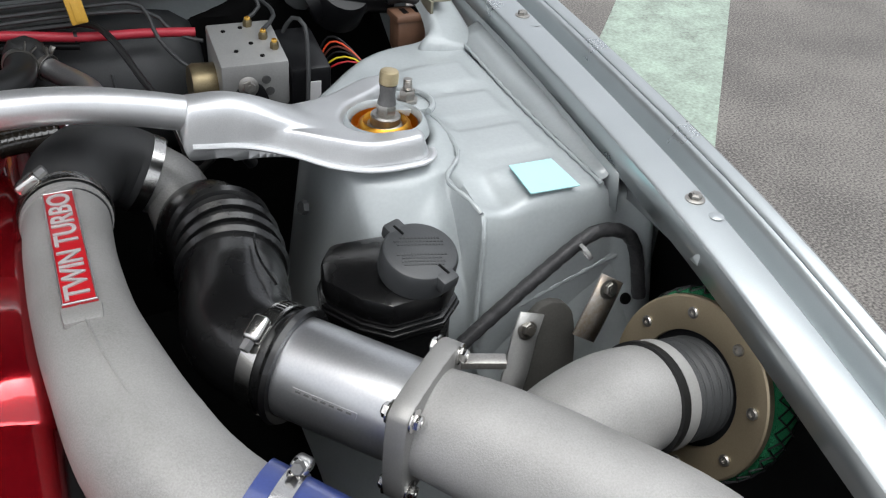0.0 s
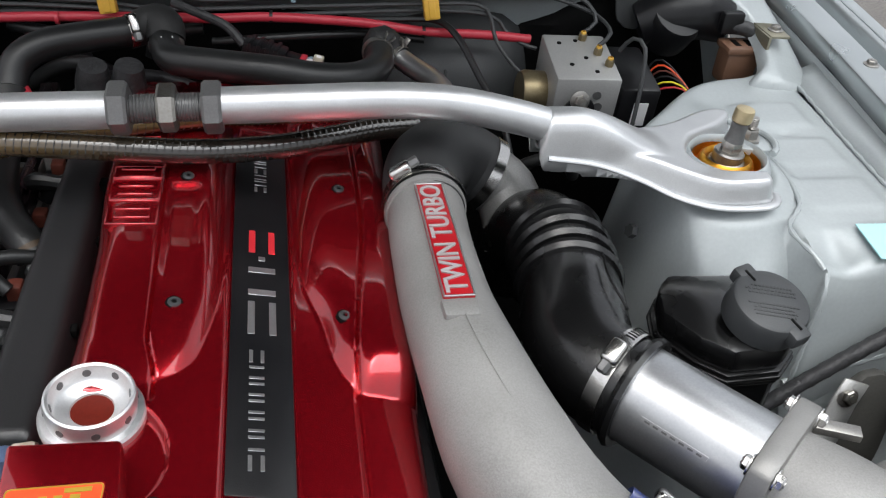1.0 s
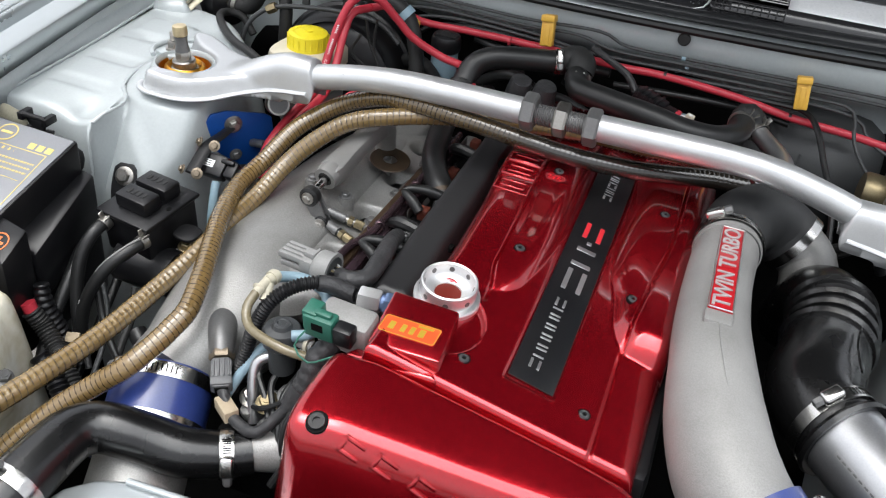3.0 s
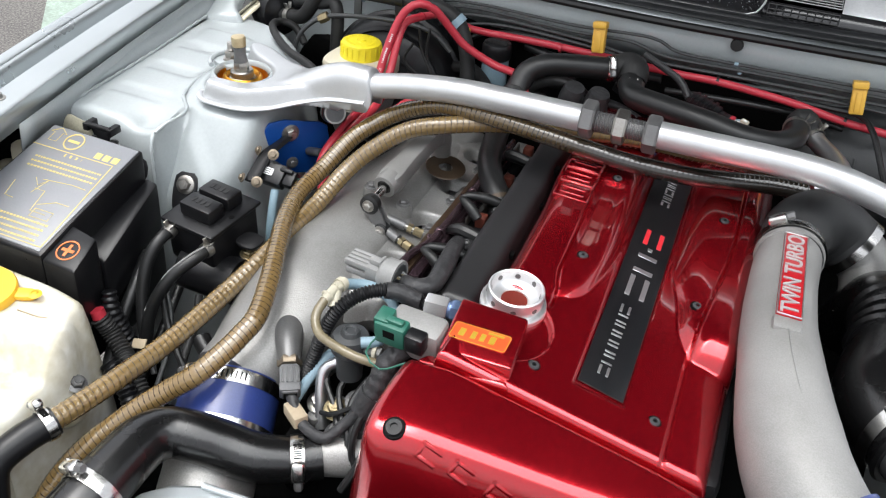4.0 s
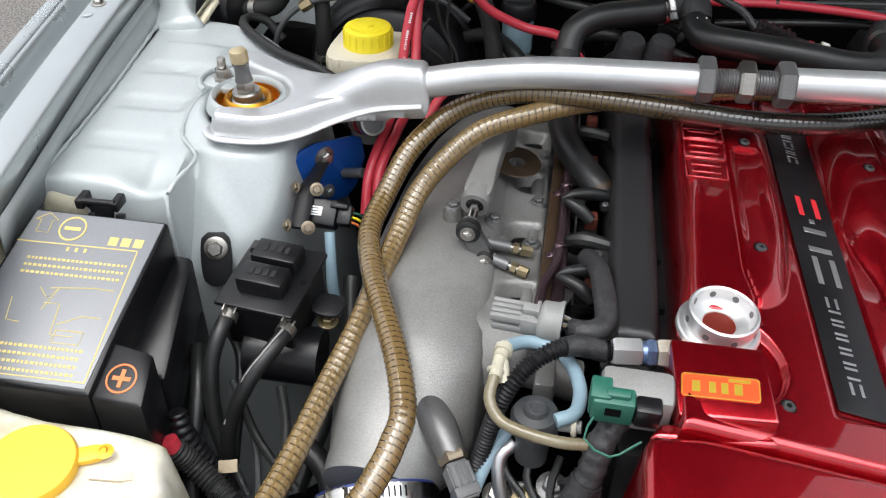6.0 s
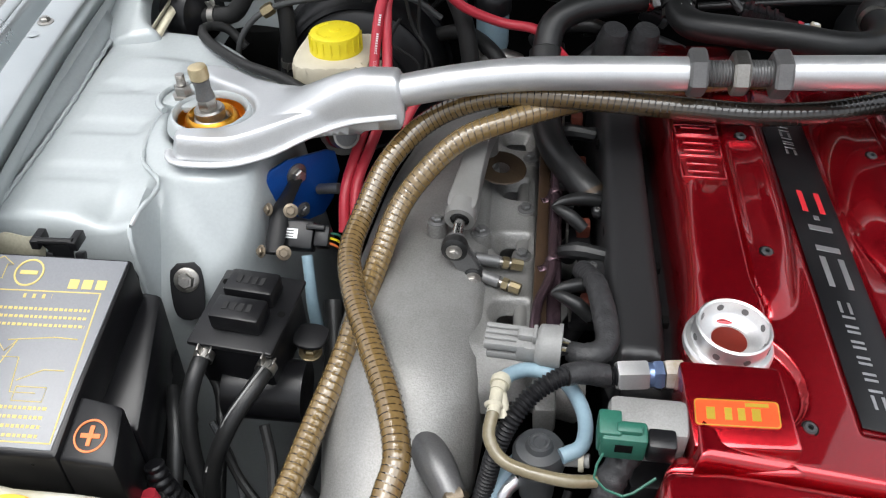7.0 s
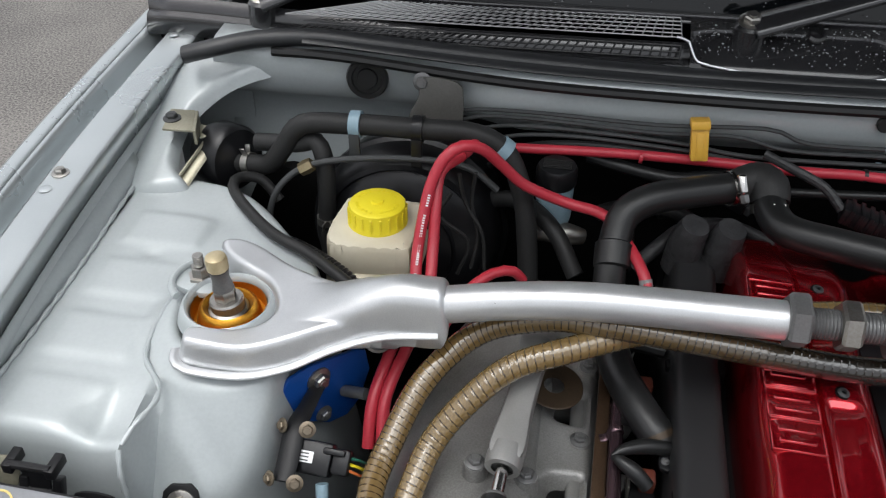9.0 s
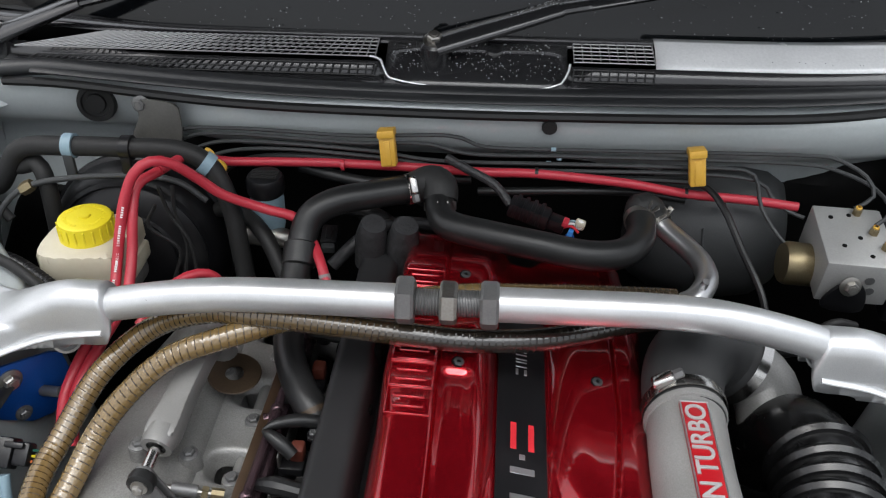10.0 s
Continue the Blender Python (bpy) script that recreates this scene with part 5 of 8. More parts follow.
elbow = thing("silicone_elbow", (0.25, 0.03, 0.79), "dark grey silicone elbow clamped to the charge pipe", "hose elbow")
part("elbow", tube([(0.2185, -0.052, 0.8255), (0.220, -0.015, 0.826), (0.229, 0.022, 0.827), (0.252, 0.055, 0.822), (0.281, 0.066, 0.806), (0.304, 0.060, 0.793)], [0.0365, 0.0385, 0.041, 0.0425, 0.042, 0.041], 36, 0.006), M["silicone"], elbow, sharp=60)
clamp(elbow, (0.2185, -0.036, 0.8256), (-0.05, 1, -0.03), 0.0388, 0.013, (-0.55, 0, 0.85))
part("steel_band", lathe([(0.0415, -0.006), (0.0428, -0.006), (0.0428, 0.006), (0.0415, 0.006)], place((0.297, 0.062, 0.797), (0.86, -0.12, -0.5)), 40), M["chrome"], elbow, "bright steel band")
solo("turbo_outlet", tube([(0.299, 0.061, 0.796), (0.322, 0.050, 0.780), (0.328, 0.022, 0.760), (0.328, 0.004, 0.735)], [0.036, 0.035, 0.034, 0.034], 32, 0.008), M["castdark"], "grey cast outlet pipe below the elbow", "pipe")

bh = thing("blue_hose", (0.32, -0.43, 0.72), "glossy blue silicone hose with steel clamps on the charge pipe", "hose", "blue hoses")
BD = Vector((0.70, -0.66, -0.27)).normalized()
B0 = Vector((0.286, -0.398, 0.776))
part("sleeve", tube([B0 - BD * 0.012, B0 + BD * 0.045, B0 + BD * 0.11], [0.0545, 0.0545, 0.0535], 40, 0.006), M["bluehose"], bh)
clamp(bh, B0 + BD * 0.008, BD, 0.0547, 0.013, (0.4, 0.5, 0.8))
clamp(bh, B0 + BD * 0.082, BD, 0.0542, 0.013, (0.2, 0.6, 0.8))
solo("intercooler_pipe", tube([B0 + BD * 0.10, B0 + BD * 0.25], 0.050, 32), M["alu"], "plain aluminium pipe below the blue hose", "pipe")

rh = thing("air_intake_hose", (0.345, -0.1, 0.70), "black ribbed rubber intake hose with a bent end", "intake hose")
AX = Vector((0.64, -0.765, -0.02)).normalized()
A0 = Vector((0.352, -0.247, 0.785))
HOSE = [(0.335, 0.045, 0.690), (0.338, 0.016, 0.740), (0.344, -0.020, 0.774), (0.348, -0.060, 0.785), (0.346, -0.105, 0.786), (0.338, -0.152, 0.786), (0.330, -0.195, 0.786), (0.336, -0.228, 0.786), tuple(A0 + AX * 0.014)]
part("hose", tube(HOSE, [0.046, 0.046, 0.046, 0.0445, 0.0445, 0.0475, 0.0475, 0.0445, 0.0435], 40, 0.006), M["glossrubber"], rh, sharp=70)
line, at = curve(HOSE, 0.002)
for y in (-0.056, -0.077, -0.098, -0.119):
    i = min(range(len(line)), key=lambda k: abs(line[k].y - y) + (9 if line[k].z < 0.75 else 0))
    part("rib", lathe([(0.0435, -0.006), (0.0485, -0.005), (0.0515, 0.0), (0.0485, 0.005), (0.0435, 0.006)], place(line[i], line[i + 3] - line[i - 3]), 40), M["glossrubber"], rh)
part("rolled_lip", lathe([(0.0425, -0.004), (0.0480, -0.004), (0.0500, 0.0), (0.0480, 0.004), (0.0425, 0.004)], place(A0 + AX * 0.012, AX), 40), M["glossrubber"], rh)
part("mould_line", tube([(0.362, -0.135, 0.8345), (0.357, -0.17, 0.8345), (0.362, -0.205, 0.829)], 0.0012, 6), M["glossrubber"], rh)
clamp(rh, A0 - AX * 0.006, AX, 0.0455, 0.0135, (-0.35, -0.25, 0.9))

tubea = thing("air_flow_tube", (0.40, -0.31, 0.74), "polished aluminium intake tube with a bolted end flange", "intake tube")
part("tube", tube([A0 + AX * 0.0, A0 + AX * 0.118], 0.0415, 44, 0.02), M["alubright"], tubea)
F0 = A0 + AX * 0.118
side = AX.cross(Vector((0, 0, 1))).normalized()
FM = Matrix((side, AX.cross(side) * -1, AX)).transposed().to_4x4()
if FM.determinant() < 0:
    FM = Matrix((side, AX.cross(side), AX)).transposed().to_4x4()
FM.translation = F0
part("flange", prism(rounded([(-0.050, -0.030), (-0.036, -0.048), (0.036, -0.048), (0.050, -0.030), (0.050, 0.030), (0.036, 0.048), (-0.036, 0.048), (-0.050, 0.030)], 0.012), 0.0, 0.018, 0.003, FM), M["castlight"], tubea, "cast flange")
for u, v in ((-0.039, 0.038), (0.039, 0.038), (-0.039, -0.038), (0.039, -0.038)):
    bolt(tubea, FM @ Vector((u, v, 0.0)), -AX, 0.006, "chrome")
    bolt(tubea, FM @ Vector((u, v, 0.018)), AX, 0.006, "chrome", "nut")
LN = Vector((-0.70, -0.58, 0.42))
LN = (LN - AX * LN.dot(AX)).normalized()
LM = Matrix((AX, LN.cross(AX), LN)).transposed().to_4x4()
LM.translation = A0 + AX * 0.035 + LN * 0.0414
part("maker_label", block(0.0, -0.0022, -0.001, 0.055, 0.0022, 0.0005, 0, m=LM), M["alu"], tubea, "thin worn label with plain pale bars")
for k in range(7):
    part("label_bar", block(0.003 + 0.0072 * k, -0.0008, 0.0005, 0.0075 + 0.0072 * k, 0.0008, 0.0008, 0, m=LM), M["nutgrey"], tubea)
solo("cast_intake_pipe", tube([F0 + AX * 0.010, F0 + AX * 0.03, F0 + AX * 0.06, F0 + AX * 0.12 + Vector((0.004, 0, -0.008)), F0 + AX * 0.22 + Vector((0.01, 0, -0.03)), F0 + AX * 0.33 + Vector((0.0, 0, -0.08))], [0.042, 0.0435, 0.046, 0.0475, 0.048, 0.048], 36, 0.01), M["cast"], "grey cast aluminium intake pipe bolted to the flange", "pipe", sharp=60)
part("stay", block(-0.022, -0.006, -0.001, 0.024, 0.006, 0.006, 0.001, m=Matrix.Translation((0.487, -0.322, 0.800)) @ Matrix.Rotation(radians(-22), 4, "Z")), M["steel"], tubea, "steel stay")

# air filter with its pipe
NF = Vector((-0.92, -0.12, 0.24)).normalized()
FC = Vector((0.683, -0.358, 0.735))
filt = thing("air_filter", FC - NF * 0.03, "green foam mushroom air filter with a gold ring", "air filter")
fmx = place(FC, NF) @ Matrix.Scale(0.87, 4)
part("foam", lathe([(0.040, -0.008), (0.090, -0.006), (0.0985, -0.016), (0.101, -0.030), (0.097, -0.048), (0.082, -0.062), (0.05, -0.070), (0, -0.072)], fmx, 60), M["foam"], filt, "green open-cell foam")
part("gold_ring", lathe([(0.0600, -0.006), (0.0600, 0.0012), (0.0615, 0.002), (0.0935, 0.002), (0.0955, 0.0005), (0.0960, -0.006)], fmx, 72), M["goldring"], filt, "champagne gold metal ring")
part("inner_plate", lathe([(0.045, -0.004), (0.0605, -0.004)], fmx, 48), M["black"], filt)
for k in range(8):
    a = math.tau * (k + 0.45) / 8
    bolt(filt, fmx @ Vector((0.079 * math.cos(a), 0.079 * math.sin(a), 0.002)), NF, 0.0052, "steel", "screw", "socket")
mesh = []
for k in range(36):
    for j in range(5):
        a = math.tau * (k + 0.5 * (j % 2)) / 36
        prof = [(0.0975, -0.012), (0.1012, -0.022), (0.1018, -0.033), (0.099, -0.045), (0.091, -0.056), (0.078, -0.065)]
        for da in (-0.5, 0.5):
            b = math.tau * (k + 0.5 * (j % 2) + da) / 36
            p, q = prof[j], prof[j + 1]
            mesh.append(tube([fmx @ Vector((p[0] * math.cos(a), p[0] * math.sin(a), p[1])), fmx @ Vector((q[0] * math.cos(b), q[0] * math.sin(b), q[1]))], 0.0009, 4, 1.0, caps=False))
part("wire_mesh", join(*mesh), M["black"], filt, "thin black wire mesh")
fp = thing("filter_pipe", (0.62, -0.37, 0.69), "grey cast pipe with a bright band running to the filter", "pipe")
P2 = [FC + NF * 0.055, FC + NF * 0.075, Vector((0.596, -0.366, 0.746)), Vector((0.547, -0.376, 0.733)), Vector((0.508, -0.400, 0.70)), Vector((0.488, -0.44, 0.65))]
part("pipe", tube(P2, [0.0445, 0.0465, 0.0515, 0.054, 0.054, 0.054], 36, 0.008), M["cast"], fp, sharp=60)
part("black_band", lathe([(0.0452, -0.004), (0.0490, -0.004), (0.0490, 0.004), (0.0452, 0.004)], place(FC + NF * 0.060, NF), 44), M["rubber"], fp, "black rubber band")
part("steel_band", lathe([(0.0452, -0.007), (0.0485, -0.007), (0.0485, 0.006), (0.0452, 0.006)], place(FC + NF * 0.049, NF), 44), M["absgrey"], fp, "bright aluminium band")
part("threaded_neck", tube([FC - NF * 0.004, FC + NF * 0.046], 0.0452, 44, 0.0008, (0.0009, 0.0035)), M["heat"], fp, "dark grey ribbed neck")

# brackets and wiring on the inner fender beside the filter
def strap(name, pts, width, material, label, hole):
    s = thing(name, pts[0], label, "bracket", "filter brackets")
    line = [Vector(p) for p in pts]
    bm = bmesh.new()
    d = (line[-1] - line[0]).cross(Vector((0.1, -1, 0.35))).normalized() * width / 2
    rows = [(bm.verts.new(p + d), bm.verts.new(p - d)) for p in line]
    for a, b in zip(rows, rows[1:]):
        bm.faces.new((a[0], a[1], b[1], b[0]))
    thick(part("strap", bm, M[material], s), 0.0025)
    bolt(s, hole, (0.05, -1, 0.45), 0.0075, "steel")
    return s


strap("filter_bracket", [(0.618, -0.200, 0.718), (0.610, -0.204, 0.695), (0.597, -0.216, 0.660), (0.570, -0.235, 0.60)], 0.030, "absgrey", "plain steel strap bracket bolted to the inner fender", (0.6115, -0.2045, 0.703))
strap("filter_bracket", [(0.712, -0.198, 0.735), (0.701, -0.204, 0.718), (0.674, -0.216, 0.680)], 0.031, "zinc", "rust-spotted steel bracket bolted to the inner fender", (0.706, -0.203, 0.726))
solo("rubber_pad", prism(rounded([(-0.03, -0.06), (0.03, -0.06), (0.028, 0.05), (-0.02, 0.055)], 0.01), 0, 0.012, 0.003, place((0.640, -0.194, 0.655), (0.0, -1, 0.12))), M["oldbracket"], "dusty grey foam pad behind the bracket", "pad")
har = thing("wiring_harness", (0.66, -0.19, 0.75), "black taped wiring harness along the inner fender", "wiring harness")
part("harness", tube([(0.490, -0.200, 0.652), (0.535, -0.1935, 0.6855), (0.580, -0.189, 0.717), (0.631, -0.1845, 0.750), (0.683, -0.180, 0.780), (0.710, -0.180, 0.7838), (0.735, -0.182, 0.773), (0.748, -0.186, 0.748), (0.752, -0.200, 0.70)], 0.0075, 12, 0.006, (0.0004, 0.017)), M["cloth"], har)
part("cable_tie", lathe([(0.008, -0.002), (0.0095, -0.002), (0.0095, 0.002), (0.008, 0.002)], place((0.676, -0.194, 0.774), (0.8, 0, 0.5)), 16), M["greyplug"], har, "pale cable tie")
solo("blue_tape_patch", prism([(0.637, -0.100), (0.686, -0.102), (0.688, -0.156), (0.633, -0.153)], 0.0, 0.0012, 0, Matrix.Translation((0, 0.005, 0.8295)) @ Matrix.Rotation(radians(2.3), 4, "X")), M["cyan"], "bright cyan tape stuck on the inner fender", "tape")
part("edge_bolt", lathe([(0, 0.006), (0.007, 0.006), (0.008, 0.0)], place((0.440, -0.030, 0.780), (-1, -0.2, 0.3)), 6), M["heat"], bpy.data.objects["inner_fender.001"])

# power steering reservoir
ps = thing("fluid_reservoir", (0.465, -0.18, 0.68), "glossy black plastic fluid reservoir with a lobed cap", "reservoir")
BODY = [(0.432, -0.128), (0.416, -0.150), (0.409, -0.180), (0.430, -0.216), (0.452, -0.236), (0.500, -0.234), (0.524, -0.212), (0.524, -0.165), (0.505, -0.132)]
part("upper_body", prism(BODY, 0.775, 0.803, 0.0075, seg=2), M["glossrubber"], ps, sharp=25)
for z, k in ((0.7715, 1.03), (0.7665, 1.06), (0.7615, 1.03)):
    part("seam_rim", prism([(0.467 + (x - 0.467) * k, -0.182 + (y + 0.182) * k) for x, y in BODY], z, z + 0.0045, 0.0015), M["glossrubber"], ps)
part("lower_body", prism([(0.467 + (x - 0.467) * 0.95, -0.182 + (y + 0.182) * 0.95) for x, y in BODY], 0.66, 0.763, 0.004), M["glossrubber"], ps)
cm = place((0.487, -0.203, 0.8085), (0.04, -0.24, 1))
cap = part("cap", join(lathe([(0.026, 0), (0.034, 0.0), (0.0345, 0.004), (0.034, 0.022), (0.0325, 0.0255), (0.030, 0.027), (0, 0.0272)], cm, 60)), M["capgrey"], ps, "round dusty black screw cap with two lobes")
for a in (100, 280):
    part("cap_wing", block(0.022, -0.0095, 0.012, 0.0415, 0.0095, 0.0270, 0.0035, m=cm @ Matrix.Rotation(radians(a), 4, "Z")), M["capgrey"], cap)
    part("cap_mark", block(0.022, -0.001, 0.0272, 0.034, 0.001, 0.0279, 0, m=cm @ Matrix.Rotation(radians(a + 3), 4, "Z")), M["shadeblack"], cap)
random.seed(5)
for k in range(9):
    v = -0.017 + 0.0038 * k
    if abs(v) > 0.002:
        half = math.sqrt(0.027 ** 2 - v * v) * random.uniform(0.7, 0.9)
        u = -half
        while u < half:
            w = random.uniform(0.0014, 0.0026)
            part("moulded_bar", block(u, v - 0.0009, 0.0270, u + w, v + 0.0009, 0.0276, 0, m=cm @ Matrix.Rotation(radians(-22), 4, "Z")), M["heat"], cap)
            u += w + 0.0011


# ---- things along the firewall ----
abs_ = thing("brake_modulator", (0.455, 0.24, 0.78), "grey aluminium brake modulator block with pipes and black module", "brake modulator")
AM = Matrix.Translation((0.4530, 0.238, 0.852)) @ Matrix.Rotation(radians(-3), 4, "Z") @ Matrix.Rotation(radians(7), 4, "X")
part("block", block(-0.040, -0.052, -0.060, 0.040, 0.052, 0.0, 0.003, m=AM), M["absgrey"], abs_)
part("module", block(0.042, -0.055, -0.085, 0.092, 0.05, -0.012, 0.006, m=AM), M["black"], abs_, "black plastic control module")
part("module_label", block(0.060, -0.0565, -0.062, 0.078, -0.0553, -0.030, 0, m=AM), M["white"], abs_, "blank white label")
part("pump_motor", lathe([(0, 0.0), (0.022, 0.002), (0.026, 0.008), (0.0265, 0.045), (0.024, 0.050), (0, 0.05)], place((0.432, 0.245, 0.800), (-1, 0, 0.05)), 32), M["brass"], abs_, "brass coloured pump canister")
part("mount", prism(rounded([(-0.026, -0.03), (0.02, -0.034), (0.014, 0.004), (-0.012, 0.006)], 0.006), 0, 0.006, 0.002, AM @ Matrix.Translation((-0.008, -0.056, -0.03)) @ Matrix.Rotation(radians(90), 4, "X")), M["black"], abs_)
bolt(abs_, AM @ Vector((-0.012, -0.064, -0.022)), (0, -1, 0.2), 0.008, "steel")
for u, v in ((-0.022, 0.030), (0.0, 0.036), (0.012, -0.035), (-0.016, -0.02), (0.005, -0.004)):
    part("port", lathe([(0, 0.0004), (0.0028, 0.0004), (0.0028, -0.002)], AM @ Matrix.Translation((u, v, 0.0006)), 16), M["shadeblack"], abs_)
for u, w in ((0.012, -0.022), (0.016, -0.038), (0.004, -0.046)):
    part("port", lathe([(0, 0.0006), (0.0055, 0.0006), (0.0055, -0.002)], AM @ Matrix.Translation((u, -0.0525, w)) @ Matrix.Rotation(radians(90), 4, "X"), 16), M["nutgrey"], abs_)
for u, v in ((0.010, 0.040), (0.022, 0.006), (0.030, -0.020)):
    part("union_nut", lathe([(0, 0), (0.0055, 0), (0.0055, 0.007), (0.004, 0.009), (0, 0.009)], AM @ Matrix.Translation((u, v, 0)), 6), M["brass"], abs_, "brass union nut")
    part("yellow_cap", lathe([(0.0026, 0.008), (0.0036, 0.009), (0.0036, 0.011), (0.0026, 0.012)], AM @ Matrix.Translation((u, v, 0)), 14), M["amber"], abs_, "small amber mark")

PIPES = [[(-0.44, 0.345, 0.84), (-0.38, 0.338, 0.886), (-0.30, 0.328, 0.900), (-0.15, 0.322, 0.902), (-0.03, 0.322, 0.909), (0.017, 0.322, 0.896), (0.114, 0.322, 0.898), (0.272, 0.322, 0.904), (0.40, 0.322, 0.908), (0.441, 0.320, 0.906), (0.475, 0.305, 0.893), (0.484, 0.290, 0.875), (0.463, 0.282, 0.862)],
         [(-0.42, 0.345, 0.83), (-0.37, 0.336, 0.878), (-0.30, 0.326, 0.893), (-0.15, 0.320, 0.893), (-0.06, 0.320, 0.897), (0.0, 0.320, 0.886), (0.114, 0.320, 0.890), (0.272, 0.320, 0.895), (0.40, 0.320, 0.897), (0.45, 0.318, 0.89), (0.49, 0.300, 0.878), (0.495, 0.262, 0.872), (0.476, 0.246, 0.862)],
         [(-0.40, 0.345, 0.82), (-0.35, 0.334, 0.868), (-0.28, 0.325, 0.884), (-0.13, 0.318, 0.884), (-0.039, 0.318, 0.875), (0.117, 0.318, 0.880), (0.27, 0.318, 0.885), (0.335, 0.318, 0.885), (0.352, 0.312, 0.872), (0.360, 0.295, 0.845), (0.385, 0.262, 0.820), (0.41, 0.262, 0.815)],
         [(-0.38, 0.345, 0.81), (-0.33, 0.333, 0.858), (-0.25, 0.324, 0.876), (-0.12, 0.317, 0.876), (-0.02, 0.317, 0.867), (0.117, 0.317, 0.871), (0.27, 0.317, 0.877), (0.352, 0.317, 0.872), (0.372, 0.312, 0.855), (0.392, 0.300, 0.842), (0.412, 0.292, 0.838)],
         [(-0.35, 0.345, 0.80), (-0.30, 0.332, 0.850), (-0.22, 0.323, 0.868), (-0.10, 0.316, 0.868), (0.117, 0.316, 0.864), (0.24, 0.316, 0.866), (0.285, 0.305, 0.868), (0.305, 0.27, 0.86), (0.325, 0.225, 0.83), (0.345, 0.18, 0.80), (0.355, 0.15, 0.76)],
         [(0.495, 0.225, 0.865), (0.505, 0.215, 0.885), (0.515, 0.198, 0.880), (0.512, 0.18, 0.84), (0.505, 0.165, 0.79)]]
for i, pts in enumerate(PIPES):
    p = solo("brake_pipe", tube(pts, 0.0026 if i != 4 else 0.0042, 8, 0.01), M["heat"] if i != 4 else M["rubber"], "thin dark brake pipe clipped to the firewall" if i != 4 else "thin black hose crossing behind the pipes", "brake pipe", "brake pipes")
for x, dz in ((0.100, 0.0), (0.108, -0.012), (0.096, -0.02)):
    part("paint_mark", lathe([(0.0028, -0.003), (0.0031, 0), (0.0028, 0.003)], place((x, 0.322, 0.8975 + dz), (1, 0, 0)), 10), M["bluetube"], bpy.data.objects["brake_pipe"], "light blue paint mark")
for x, y, z, lean in ((-0.104, 0.300, 0.912, -0.12), (0.270, 0.300, 0.908, -0.15)):
    c = thing("pipe_clip", (x, y + 0.02, z - 0.03), "amber yellow plastic clip holding the brake pipes", "pipe clip", "pipe clips")
    cmx = Matrix.Translation((x, y, z)) @ Matrix.Rotation(lean, 4, "Y") @ Matrix.Rotation(radians(-14), 4, "X")
    part("body", block(-0.0095, -0.006, -0.034, 0.0095, 0.010, 0.006, 0.002, m=cmx), M["amber"], c)
    part("rib", block(-0.004, -0.0075, -0.032, 0.004, -0.005, -0.002, 0.001, m=cmx), M["amber"], c)
    part("head", block(-0.0105, -0.010, 0.002, 0.0105, 0.014, 0.012, 0.002, m=cmx), M["amber"], c)

# red cable along the firewall and its loops
redc = thing("red_power_cable", (0.0, 0.31, 0.85), "thick red power cable tied along the firewall", "cable")
part("cable", tube([(-0.352, 0.20, 0.910), (-0.335, 0.26, 0.898), (-0.306, 0.300, 0.868), (-0.228, 0.310, 0.866), (-0.161, 0.312, 0.867), (-0.06, 0.310, 0.868), (0.018, 0.308, 0.868), (0.081, 0.306, 0.871), (0.188, 0.306, 0.865), (0.27, 0.306, 0.854), (0.35, 0.306, 0.850), (0.405, 0.303, 0.846)], 0.0058, 14, 0.01), M["redcable"], redc)
for x, z in ((-0.161, 0.867), (0.081, 0.871), (0.267, 0.8545)):
    part("cable_tie", lathe([(0.006, -0.002), (0.0072, -0.002), (0.0072, 0.002), (0.006, 0.002)], place((x, 0.3075, z), (1, 0, 0)), 14), M["redcable" if x < 0 else "rubber"], redc)
loop = thing("red_power_cable", (-0.38, 0.12, 0.80), "thick red power cable looping up beside the reservoir", "cable")
part("cable", tube([(-0.398, -0.05, 0.735), (-0.398, -0.02, 0.772), (-0.388, 0.03, 0.800), (-0.381, 0.085, 0.815), (-0.383, 0.118, 0.840), (-0.381, 0.135, 0.868), (-0.376, 0.152, 0.900), (-0.364, 0.163, 0.928), (-0.347, 0.172, 0.939), (-0.328, 0.183, 0.931), (-0.307, 0.20, 0.902), (-0.284, 0.21, 0.876), (-0.240, 0.22, 0.853), (-0.198, 0.205, 0.852), (-0.174, 0.17, 0.845), (-0.155, 0.13, 0.835), (-0.146, 0.11, 0.81)], 0.0060, 14, 0.008), M["redcable"], loop)
part("cable", tube([(-0.384, -0.055, 0.735), (-0.386, -0.02, 0.775), (-0.374, 0.03, 0.800), (-0.366, 0.085, 0.815), (-0.368, 0.125, 0.845), (-0.370, 0.150, 0.880), (-0.369, 0.175, 0.905), (-0.352, 0.20, 0.910)], 0.0060, 14, 0.008), M["redcable"], loop)
part("heat_shrink", tube([(-0.1535, 0.127, 0.833), (-0.1465, 0.111, 0.812)], 0.0066, 12), M["greyplug"], loop, "pale heat shrink end")
solo("red_power_cable", tube([(-0.345, 0.06, 0.800), (-0.33, 0.09, 0.818), (-0.305, 0.115, 0.828), (-0.285, 0.125, 0.826), (-0.275, 0.13, 0.812)], 0.0055, 12, 0.008), M["redcable"], "short red cable bent behind the strut bar", "cable")

